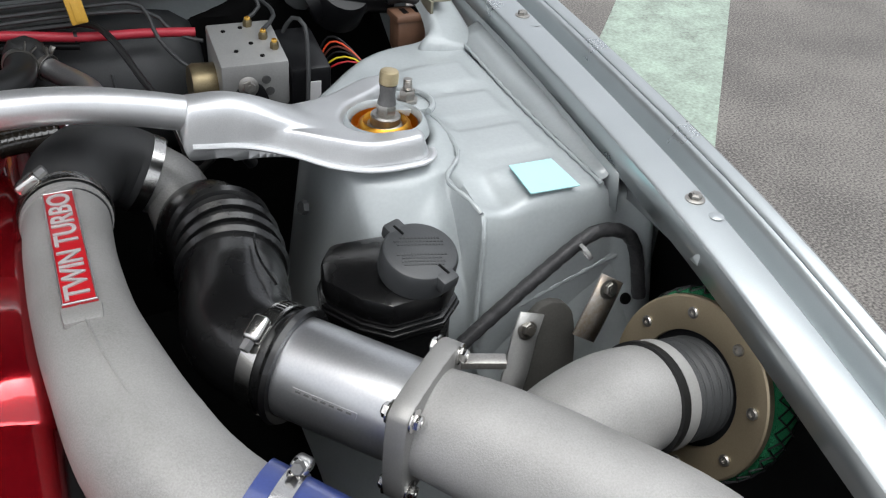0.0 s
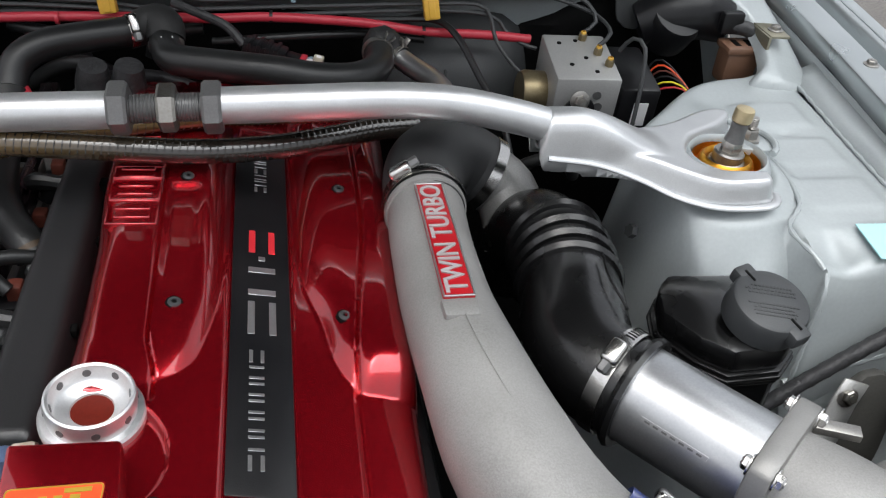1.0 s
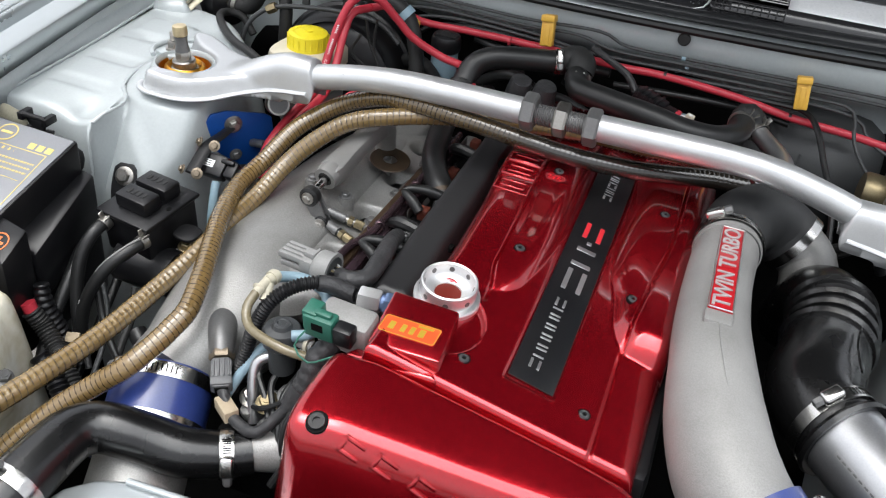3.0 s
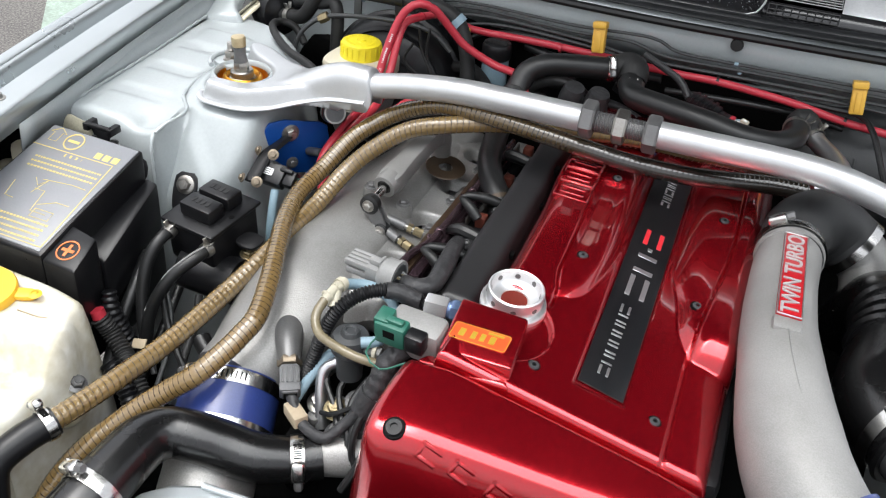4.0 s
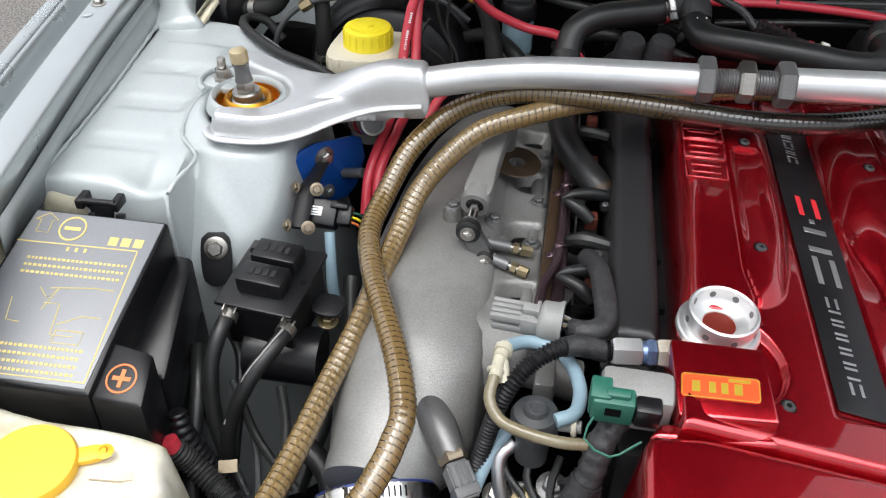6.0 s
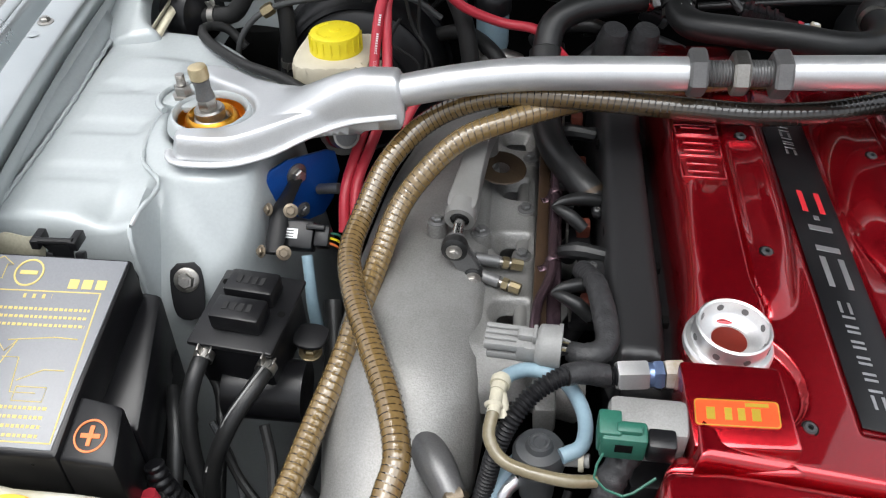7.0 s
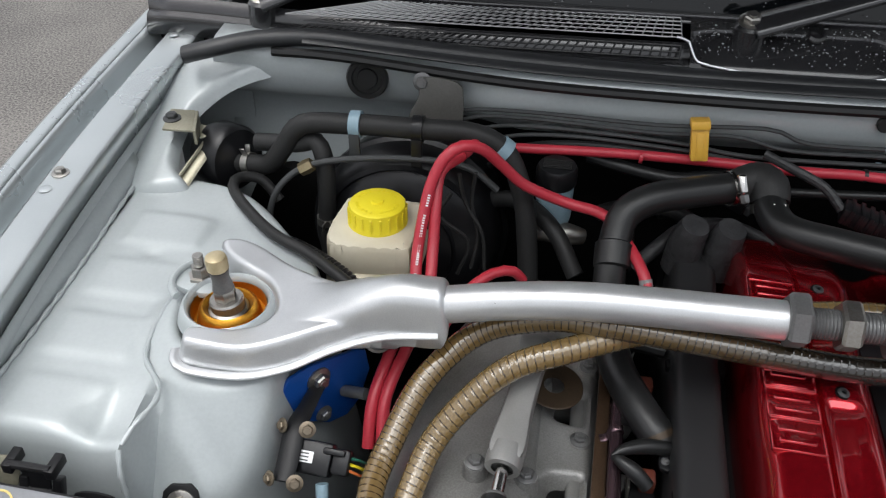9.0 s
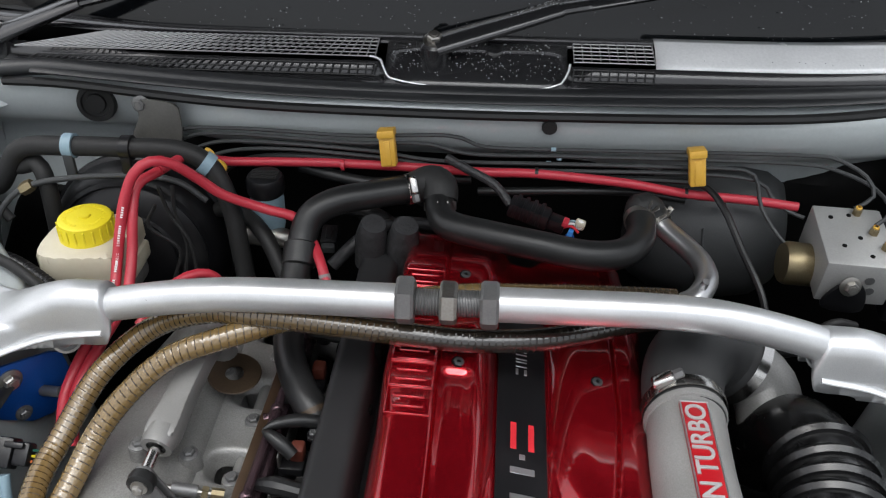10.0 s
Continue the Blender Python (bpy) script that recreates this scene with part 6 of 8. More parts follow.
line, _ = curve([(-0.3815, 0.0800, 0.814), (-0.383, 0.118, 0.840), (-0.381, 0.135, 0.868), (-0.376, 0.152, 0.900)], 0.0026)
for k in range(4, len(line) - 3, 1):
    if k % 12 < 9:
        w = (line[k + 1] - line[k]).normalized()
        n = (Vector((0.25, -1, 0.1)) - w * w.dot(Vector((0.25, -1, 0.1)))).normalized()
        q = Matrix((w, n.cross(w), n)).transposed().to_4x4()
        q.translation = line[k] + n * 0.0058
        part("print_bar", block(-0.0008, -0.0013, -0.001, 0.0008, 0.0013, 0.0003, 0, m=q), M["white"], loop)

tag = Matrix.Translation((-0.314, 0.287, 0.866)) @ Matrix.Rotation(radians(28), 4, "Y") @ Matrix.Rotation(radians(-12), 4, "Z")
solo("cable_tag", join(prism(rounded([(-0.009, -0.010), (0.008, -0.011), (0.010, 0.006), (0.002, 0.011), (-0.008, 0.008)], 0.005), -0.002, 0.002, 0.001, tag @ Matrix.Rotation(radians(90), 4, "X")), tube([tag @ Vector((-0.006, 0, 0.006)), tag @ Vector((-0.016, 0.002, 0.012)), tag @ Vector((-0.024, 0.004, 0.010))], 0.003, 8)), M["amber"], "small yellow tag tied to the red cable", "tag")

# brake booster, master cylinder and reservoir
bo = thing("brake_booster", (-0.426, 0.32, 0.76), "large black brake booster drum on the firewall", "brake booster")
part("drum", lathe([(0.0, 0.085), (0.035, 0.085), (0.05, 0.078), (0.085, 0.070), (0.106, 0.055), (0.114, 0.035), (0.116, 0.024), (0.121, 0.020), (0.121, 0.012), (0.116, 0.008), (0.112, -0.04), (0.09, -0.07), (0.0, -0.075)], place((-0.426, 0.305, 0.748), (0.02, -1, 0.12)), 56), M["black"], bo)
for r, d in ((0.098, 0.0635), (0.062, 0.076)):
    part("pressed_ring", lathe([(r - 0.004, d - 0.002), (r, d + 0.0025), (r + 0.004, d - 0.003)], place((-0.426, 0.305, 0.748), (0.02, -1, 0.12)), 56), M["black"], bo)
part("label", block(-0.020, -0.005, 0, 0.020, 0.005, 0.0006, 0, m=place((-0.430, 0.262, 0.8520), (-0.05, -0.62, 1))), M["greyplug"], bo, "small pale label")
part("pushrod_housing", tube([(-0.426, 0.25, 0.755), (-0.426, 0.10, 0.755)], [0.028, 0.022], 24), M["castdark"], bo, "cast master cylinder")
res = thing("brake_fluid_reservoir", (-0.434, 0.165, 0.78), "milky plastic brake fluid reservoir with a yellow cap", "reservoir")
part("lower_tank", prism(rounded([(-0.480, 0.118), (-0.398, 0.118), (-0.390, 0.128), (-0.388, 0.205), (-0.396, 0.215), (-0.472, 0.213), (-0.482, 0.202)], 0.012), 0.780, 0.804, 0.005), M["milky"], res)
part("upper_tank", prism(rounded([(-0.478, 0.122), (-0.400, 0.122), (-0.391, 0.130), (-0.391, 0.204), (-0.398, 0.212), (-0.470, 0.210), (-0.480, 0.200)], 0.012), 0.802, 0.842, 0.008), M["milky"], res)
rm = place((-0.435, 0.166, 0.842), (0.0, 0.02, 1))
ycap = part("cap", lathe([(0.028, -0.004), (0.0315, -0.004), (0.032, 0.0), (0.0315, 0.004), (0.0305, 0.006), (0.0305, 0.018), (0.0295, 0.0215), (0.027, 0.023), (0.007, 0.0232), (0.0065, 0.0255), (0, 0.026)], rm, 56), M["yellow"], res, "yellow ribbed plastic cap")
for k in range(20):
    part("grip_rib", block(0.0300, -0.0012, -0.002, 0.0318, 0.0012, 0.019, 0.0004, 1, m=rm @ Matrix.Rotation(math.tau * k / 20, 4, "Z")), M["yellow"], ycap)
for k in range(26):
    a = math.tau * k / 26
    if k % 7:
        part("moulded_text", block(0.0195, -0.0013, 0.0230, 0.0232, 0.0013, 0.0236, 0, m=rm @ Matrix.Rotation(a, 4, "Z")), M["yellow"], ycap)
cl = thing("clutch_reservoir", (-0.253, 0.28, 0.80), "small fluid reservoir with a black ribbed cap", "reservoir")
part("bottle", lathe([(0, 0.79), (0.019, 0.79), (0.021, 0.80), (0.021, 0.845), (0, 0.846)], Matrix.Translation((-0.253, 0.275, 0)), 28), M["bluetube"], cl, "grey translucent bottle")
part("cylinder", tube([(-0.285, 0.262, 0.785), (-0.235, 0.258, 0.785), (-0.215, 0.262, 0.780)], [0.013, 0.013, 0.009], 18, 0.008), M["steel"], cl, "bare steel cylinder below the bottle")
part("union", lathe([(0, -0.006), (0.008, -0.006), (0.008, 0.006), (0, 0.006)], place((-0.262, 0.250, 0.800), (0.2, -0.6, 0.6)), 6), M["chrome"], cl)
for k in range(5):
    part("cap_rib", block(-0.016, -0.0012, 0.0, 0.016, 0.0012, 0.0012, 0, m=Matrix.Translation((-0.253, 0.267 + 0.004 * k, 0.8668))), M["rubbergrey"], cl)
part("cap", lathe([(0.022, 0.842), (0.0235, 0.845), (0.0235, 0.861), (0.021, 0.866), (0, 0.867)], Matrix.Translation((-0.253, 0.275, 0)), 24), M["black"], cl)

# hoses at the back
hh = hose("heater_hose", [(-0.625, 0.262, 0.834), (-0.585, 0.252, 0.843), (-0.562, 0.25, 0.872), (-0.538, 0.25, 0.901), (-0.477, 0.25, 0.907), (-0.407, 0.25, 0.909), (-0.345, 0.25, 0.909), (-0.309, 0.248, 0.890), (-0.287, 0.235, 0.845), (-0.277, 0.22, 0.79), (-0.270, 0.21, 0.72)], 0.0118, "rubbergrey", "dull black vacuum hose crossing over the brake booster")
for x in (-0.477, -0.407):
    part("hose_clip", lathe([(0.0118, -0.006), (0.0150, -0.006), (0.0150, 0.006), (0.0118, 0.006)], place((x, 0.25, 0.9075 if x < -0.44 else 0.909), (1, 0, 0.02)), 24), M["bluetube" if x < -0.44 else "black"], hh, "plastic hose clip")
    part("clip_stem", block(x - 0.006, 0.236, 0.868, x + 0.006, 0.242, 0.902, 0.001), M["heat" if x < -0.44 else "black"], hh)
part("hose_clip", lathe([(0.0118, -0.006), (0.0142, -0.006), (0.0142, 0.006), (0.0118, 0.006)], place((-0.313, 0.2485, 0.894), (0.75, 0, -0.6)), 24), M["bluetube"], hh, "light blue hose clip")
spring_clip(hh, (-0.612, 0.259, 0.836), (1, -0.25, 0.2), 0.0122)
h2 = hose("vacuum_hose", [(-0.60, 0.262, 0.865), (-0.55, 0.255, 0.872), (-0.525, 0.25, 0.880), (-0.513, 0.24, 0.860), (-0.512, 0.235, 0.82), (-0.514, 0.235, 0.775), (-0.512, 0.235, 0.72)], 0.0105, "rubbergrey", "dull black hose bending down beside the booster")
spring_clip(h2, (-0.514, 0.235, 0.785), (0, 0, 1), 0.0108, screw=(0.3, -1, 0))
bp = solo("brake_line", tube([(-0.575, 0.20, 0.76), (-0.570, 0.205, 0.815), (-0.555, 0.215, 0.845), (-0.525, 0.226, 0.864), (-0.47, 0.235, 0.873), (-0.40, 0.238, 0.878), (-0.35, 0.24, 0.872), (-0.315, 0.235, 0.85)], 0.0038, 10), M["heat"], "thin dark brake line over the booster", "brake pipe")
part("union", lathe([(0, -0.008), (0.0075, -0.008), (0.0085, 0.0), (0.0075, 0.008), (0, 0.008)], place((-0.530, 0.2245, 0.8615), (0.8, 0.2, 0.45)), 6), M["brass"], bp, "brass union nut")
vc = thing("vacuum_canister", (-0.635, 0.28, 0.80), "black round vacuum canister beside the firewall", "canister")
part("drum", lathe([(0, 0.02), (0.018, 0.02), (0.024, 0.016), (0.036, 0.014), (0.040, 0.008), (0.040, -0.02), (0.034, -0.034), (0, -0.036)], place((-0.640, 0.272, 0.834), (0.85, -0.45, 0.1)), 40), M["black"], vc)
part("spout", tube([(-0.628, 0.264, 0.835), (-0.60, 0.254, 0.84)], 0.009, 16), M["black"], vc)
gb = thing("zinc_bracket", (-0.69, 0.26, 0.86), "dull zinc plated stepped bracket bolted to the body ledge", "bracket")
part("top_plate", prism([(-0.7030, 0.2380), (-0.7130, 0.2850), (-0.6830, 0.2870), (-0.6670, 0.2400)], 0.8815, 0.8845, 0.0008), M["olivezinc"], gb)
part("step", prism([(-0.6830, 0.2865), (-0.6790, 0.2865), (-0.6635, 0.2400), (-0.6675, 0.2400)], 0.866, 0.8842, 0.0008), M["olivezinc"], gb)
part("shelf", prism([(-0.6800, 0.2860), (-0.6520, 0.2800), (-0.6500, 0.2640), (-0.6680, 0.2560)], 0.8640, 0.8670, 0.0008), M["olivezinc"], gb)
part("arm", tube([(-0.6530, 0.2760, 0.8650), (-0.6560, 0.2620, 0.8600), (-0.6670, 0.2260, 0.8430), (-0.6730, 0.2050, 0.8330)], 0.0085, 8, 0.01, flat=0.3), M["olivezinc"], gb)
part("arm_edge", tube([(-0.6610, 0.2620, 0.8640), (-0.6710, 0.2320, 0.8500), (-0.6790, 0.2080, 0.8390)], 0.0022, 6, 0.01), M["olivezinc"], gb)
bolt(gb, (-0.7010, 0.2620, 0.8845), (0, 0, 1), 0.0070, "heat")
fb = thing("firewall_bracket", (-0.405, 0.34, 0.88), "dull grey bracket bolted to the firewall", "bracket")
part("plate", prism(rounded([(-0.032, -0.030), (0.024, -0.034), (0.030, 0.006), (0.022, 0.022), (-0.018, 0.026), (-0.022, 0.004)], 0.008), 0, 0.006, 0.002, place((-0.400, 0.332, 0.904), (0.1, -1, 0.2))), M["oldbracket"], fb)
bolt(fb, (-0.4185, 0.334, 0.9235), (0, -1, 0.2), 0.0075, "nutgrey")
solo("rubber_cable", tube([(-0.570, 0.235, 0.805), (-0.592, 0.240, 0.828), (-0.612, 0.228, 0.836), (-0.612, 0.205, 0.838), (-0.585, 0.170, 0.838), (-0.537, 0.124, 0.840), (-0.485, 0.094, 0.840), (-0.43, 0.060, 0.830)], 0.0062, 12), M["rubbergrey"], "grey black sheathed cable beside the strut tower", "cable")
solo("corrugated_sleeve", tube([(-0.56, 0.17, 0.80), (-0.51, 0.135, 0.815), (-0.46, 0.10, 0.818), (-0.42, 0.08, 0.80)], 0.0075, 12, 0.0016, (0.0010, 0.0055)), M["black"], "black corrugated wiring sleeve behind the bracket", "wiring sleeve")
for pts in ([(-0.352, 0.19, 0.895), (-0.345, 0.19, 0.860), (-0.325, 0.185, 0.825), (-0.32, 0.18, 0.78)], [(-0.335, 0.19, 0.898), (-0.338, 0.19, 0.860), (-0.33, 0.188, 0.82), (-0.335, 0.18, 0.78)], [(-0.36, 0.19, 0.87), (-0.372, 0.188, 0.84), (-0.34, 0.188, 0.81), (-0.35, 0.18, 0.77)]):
    solo("thin_wire", tube(pts, 0.0022, 7), M["rubbergrey"], "thin grey wire hanging before the booster", "wire", "hanging wires")

# breather hose, tee and big return hose
bt = thing("breather_hose", (-0.12, 0.2, 0.82), "black rubber breather hose with a clamped tee", "hose")
part("hose", tube([(-0.1350, -0.036, 0.778), (-0.1410, -0.028, 0.786), (-0.1590, -0.002, 0.793), (-0.176, 0.038, 0.796), (-0.186, 0.09, 0.803), (-0.188, 0.137, 0.824), (-0.186, 0.168, 0.846), (-0.178, 0.188, 0.868), (-0.152, 0.203, 0.880), (-0.110, 0.222, 0.881), (-0.068, 0.240, 0.880)], 0.0165, 20, 0.008), M["rubber"], bt)
clamp(bt, (-0.070, 0.239, 0.880), (0.9, 0.38, 0), 0.0172, 0.009, (0, -0.8, 0.6))
part("joint_sleeve", lathe([(0.0165, -0.014), (0.0192, -0.012), (0.0192, 0.012), (0.0165, 0.014)], place((-0.1865, 0.155, 0.837), (0.0, 0.8, 0.6)), 24), M["rubber"], bt)
part("tee", tube([(-0.068, 0.240, 0.880), (-0.045, 0.245, 0.888), (-0.034, 0.236, 0.886), (-0.032, 0.222, 0.876)], [0.0185, 0.0205, 0.0215, 0.020], 24, 0.004), M["rubbergrey"], bt, "dusty rubber tee")
part("joint_end", lathe([(0.0160, -0.003), (0.0172, -0.003), (0.0172, 0.003), (0.0160, 0.003)], place((-0.1385, -0.0315, 0.7825), (0.5, -0.65, -0.55)), 24), M["gasket"], bt, "rusty end ring")
part("return_hose", tube([(-0.033, 0.226, 0.880), (-0.031, 0.205, 0.875), (-0.018, 0.178, 0.874), (0.026, 0.160, 0.876), (0.083, 0.145, 0.876), (0.132, 0.143, 0.869), (0.172, 0.158, 0.863), (0.196, 0.192, 0.858), (0.203, 0.225, 0.856), (0.203, 0.25, 0.854)], 0.0168, 22, 0.007), M["rubber"], bt)
spring_clip(bt, (-0.032, 0.219, 0.872), (0.1, -0.6, -0.8), 0.0178, screw=(0.2, -1, 0.6))
spring_clip(bt, (0.203, 0.240, 0.855), (0, 1, 0), 0.0175, screw=(0.2, -1, 0.3))
part("end_tee", tube([(0.203, 0.25, 0.846), (0.207, 0.255, 0.862), (0.218, 0.256, 0.857), (0.231, 0.245, 0.842)], [0.0185, 0.0195, 0.018, 0.014], 22, 0.004), M["rubbergrey"], bt, "dusty rubber end piece")
ap = thing("breather_pipe", (0.255, 0.18, 0.82), "bare aluminium breather pipe bending down behind the bar", "pipe")
part("pipe", tube([(0.222, 0.252, 0.850), (0.240, 0.232, 0.843), (0.258, 0.205, 0.841), (0.268, 0.175, 0.842), (0.266, 0.140, 0.846), (0.25, 0.11, 0.846), (0.232, 0.10, 0.842)], 0.0125, 20, 0.006), M["alu"], ap)
spring_clip(ap, (0.228, 0.246, 0.848), (0.6, -0.7, -0.2), 0.0140, screw=(0.2, 0.2, 1))
part("nipple", tube([(0.255, 0.115, 0.852), (0.256, 0.110, 0.868)], 0.004, 10), M["alu"], ap)
drum = thing("heat_shield_drum", (0.31, 0.29, 0.70), "dark grey rounded heat shield behind the engine", "heat shield")
part("drum", lathe([(0, -0.115), (0.050, -0.112), (0.078, -0.098), (0.094, -0.07), (0.100, -0.03), (0.101, 0.03), (0.094, 0.065), (0.075, 0.090), (0.045, 0.100), (0, 0.102)], place((0.325, 0.400, 0.752), (1, -0.08, 0.02)), 56), M["heat"], drum)
part("fold", tube([(0.30, 0.312, 0.800), (0.302, 0.3005, 0.765), (0.303, 0.302, 0.725)], 0.0016, 6), M["heat"], drum)
for x in (-0.112, -0.075):
    solo("taped_hose", tube([(x, 0.20, 0.80), (x + 0.002, 0.195, 0.838), (x + 0.006, 0.19, 0.862)], [0.020, 0.019, 0.015], 16, 0.006, (0.0006, 0.013)), M["cloth"], "black taped hose end behind the coil cover", "hose", "taped hoses")
plug = thing("wiring_plug", (0.085, 0.25, 0.84), "black wiring plug with white and blue clips", "connector")
PL = Matrix.Translation((0.078, 0.245, 0.852)) @ Matrix.Rotation(radians(-14), 4, "Z") @ Matrix.Rotation(radians(12), 4, "Y")
part("shell", block(-0.030, -0.012, -0.010, 0.020, 0.012, 0.010, 0.003, m=PL), M["black"], plug)
for k in range(4):
    part("fin", block(-0.024 + 0.010 * k, -0.0135, -0.008, -0.019 + 0.010 * k, 0.0135, 0.0115, 0.001, m=PL), M["black"], plug)
part("nose", block(0.020, -0.009, -0.008, 0.040, 0.009, 0.007, 0.002, m=PL), M["black"], plug)
for k, c in enumerate(("redlet", "white", "bluetube")):
    part("wire", tube([PL @ Vector((0.038, -0.006 + 0.005 * k, 0.0)), PL @ Vector((0.048, -0.008 + 0.006 * k, 0.008)), PL @ Vector((0.058, -0.010 + 0.008 * k, 0.004))], 0.0016, 7, 0.003), M[c], plug)
part("blue_ring", lathe([(0.0035, -0.002), (0.0055, 0), (0.0035, 0.002)], PL @ Matrix.Translation((0.050, -0.010, -0.006)) @ Matrix.Rotation(radians(60), 4, "X"), 16), M["blueano"], plug, "blue ring")
part("blue_clip", block(0.046, -0.014, -0.012, 0.052, -0.006, 0.004, 0.001, m=PL), M["blueclip"], plug, "bright blue clip")
part("pink_clip", block(0.036, -0.010, 0.004, 0.043, 0.004, 0.010, 0.001, m=PL), M["redcable"], plug, "pink clip")
part("white_plug", block(0.050, -0.004, 0.004, 0.062, 0.006, 0.014, 0.002, m=PL), M["cream"], plug, "white plug")
part("white_clip", lathe([(0.0035, -0.002), (0.006, 0), (0.0035, 0.002)], PL @ Matrix.Translation((0.056, -0.002, 0.010)) @ Matrix.Rotation(radians(70), 4, "X"), 16), M["white"], plug, "white ring")
part("harness", tube([PL @ Vector((-0.03, 0, 0)), PL @ Vector((-0.055, 0.01, 0.012)), (-0.005, 0.285, 0.885), (-0.03, 0.30, 0.89)], 0.0055, 10), M["cloth"], plug)
wm = thing("wiper_motor", (0.62, 0.36, 0.82), "black wiper motor housing under the cowl corner", "wiper motor")
part("housing", tube([(0.565, 0.345, 0.850), (0.60, 0.34, 0.866), (0.64, 0.335, 0.872), (0.68, 0.325, 0.862)], [0.030, 0.038, 0.038, 0.028], 24, 0.008), M["black"], wm)
part("gear_case", lathe([(0, 0.03), (0.034, 0.028), (0.038, 0.02), (0.038, -0.02), (0, -0.022)], place((0.605, 0.335, 0.855), (0.1, -0.6, 0.8)), 32), M["black"], wm)
part("bracket", prism(rounded([(-0.018, -0.04), (0.02, -0.045), (0.022, 0.03), (0.0, 0.042), (-0.022, 0.03)], 0.01), 0, 0.004, 0.0015, place((0.552, 0.352, 0.895), (0, -1, 0.15))), M["heat"], wm, "dull grey bracket")
part("rubber_mount", lathe([(0.004, 0.008), (0.008, 0.010), (0.013, 0.006), (0.014, 0.0)], place((0.553, 0.347, 0.915), (0, -1, 0.2)), 24), M["rubber"], wm)
part("plug", block(0.655, 0.285, 0.86, 0.685, 0.30, 0.89, 0.004), M["black"], wm, "black plug")
part("cable", tube([(0.672, 0.295, 0.87), (0.70, 0.285, 0.865), (0.715, 0.27, 0.84), (0.71, 0.25, 0.79)], 0.010, 14), M["cloth"], wm)
rel = thing("relay_box", (0.72, 0.27, 0.82), "brown relay on a bracket by the strut tower", "relay")
part("relay", block(0.662, 0.262, 0.800, 0.716, 0.295, 0.846, 0.004), M["relaybrown"], rel)
part("relay_lid", block(0.659, 0.259, 0.843, 0.719, 0.298, 0.853, 0.003), M["relaybrown"], rel)
for x in (0.672, 0.690):
    part("lid_slot", block(x, 0.268, 0.8525, x + 0.008, 0.288, 0.8535, 0.0), M["shadeblack"], rel)
part("holder", prism([(0.701, 0.242), (0.727, 0.240), (0.729, 0.284), (0.699, 0.288)], 0.874, 0.8775, 0.001), M["olivezinc"], rel, "dull zinc bracket")
part("holder_leg", prism([(0.698, 0.240), (0.702, 0.240), (0.702, 0.288), (0.698, 0.288)], 0.848, 0.876, 0.0008), M["olivezinc"], rel)
bolt(rel, (0.7165, 0.262, 0.8775), (0, 0, 1), 0.0065, "steel")
random.seed(11)
for k, c in enumerate(("redlet", "yellow", "black", "rust", "orange", "black")):
    solo("thin_wire", tube([(0.545, 0.235 + 0.006 * k, 0.80), (0.565, 0.225 + 0.008 * k, 0.815 + 0.004 * k), (0.585, 0.215 + 0.006 * k, 0.818 + 0.002 * k), (0.602, 0.20, 0.802), (0.605, 0.19, 0.77)], 0.0012, 6), M[c], "thin coloured wire behind the strut tower", "wire", "hanging wires")

# dark hoses and looms crowding the space behind the engine
for pts, r, c in (([(-0.33, 0.29, 0.80), (-0.29, 0.27, 0.815), (-0.25, 0.235, 0.805), (-0.22, 0.20, 0.77)], 0.010, "rubbergrey"),
                  ([(-0.22, 0.325, 0.852), (-0.17, 0.315, 0.846), (-0.12, 0.31, 0.842), (-0.07, 0.318, 0.846), (0.0, 0.32, 0.85)], 0.0075, "rubber"),
                  ([(-0.20, 0.30, 0.79), (-0.16, 0.28, 0.82), (-0.12, 0.26, 0.83), (-0.08, 0.265, 0.80)], 0.0095, "rubber"),
                  ([(0.01, 0.315, 0.835), (0.07, 0.31, 0.842), (0.14, 0.312, 0.846), (0.21, 0.318, 0.845), (0.27, 0.315, 0.84)], 0.0055, "rubber"),
                  ([(-0.16, 0.20, 0.79), (-0.13, 0.22, 0.815), (-0.10, 0.25, 0.82), (-0.05, 0.27, 0.81), (0.0, 0.27, 0.79)], 0.008, "cloth"),
                  ([(0.33, 0.13, 0.74), (0.365, 0.11, 0.78), (0.40, 0.10, 0.79), (0.42, 0.11, 0.76)], 0.007, "rubber"),
                  ([(0.36, 0.17, 0.72), (0.39, 0.15, 0.76), (0.42, 0.15, 0.79), (0.45, 0.16, 0.78)], 0.005, "rubbergrey")):
    solo("dark_hose", tube(pts, r, 12), M[c], "dull black hose crowded behind the engine", "hose", "dark hoses")
for x, y, z in ((-0.135, 0.285, 0.825), (-0.05, 0.295, 0.83), (-0.17, 0.245, 0.80)):
    b = thing("wiring_plug", (x, y, z), "black wiring plug among the rear looms", "connector", "rear plugs")
    q = Matrix.Translation((x, y, z)) @ Matrix.Rotation(x * 9, 4, "Z") @ Matrix.Rotation(radians(15), 4, "Y")
    part("shell", block(-0.014, -0.010, -0.008, 0.014, 0.010, 0.008, 0.002, m=q), M["black"], b)
    part("collar", block(0.014, -0.008, -0.006, 0.022, 0.008, 0.006, 0.002, m=q), M["heat"], b)
    part("latch", block(-0.008, -0.004, 0.008, 0.010, 0.004, 0.011, 0.001, m=q), M["black"], b)


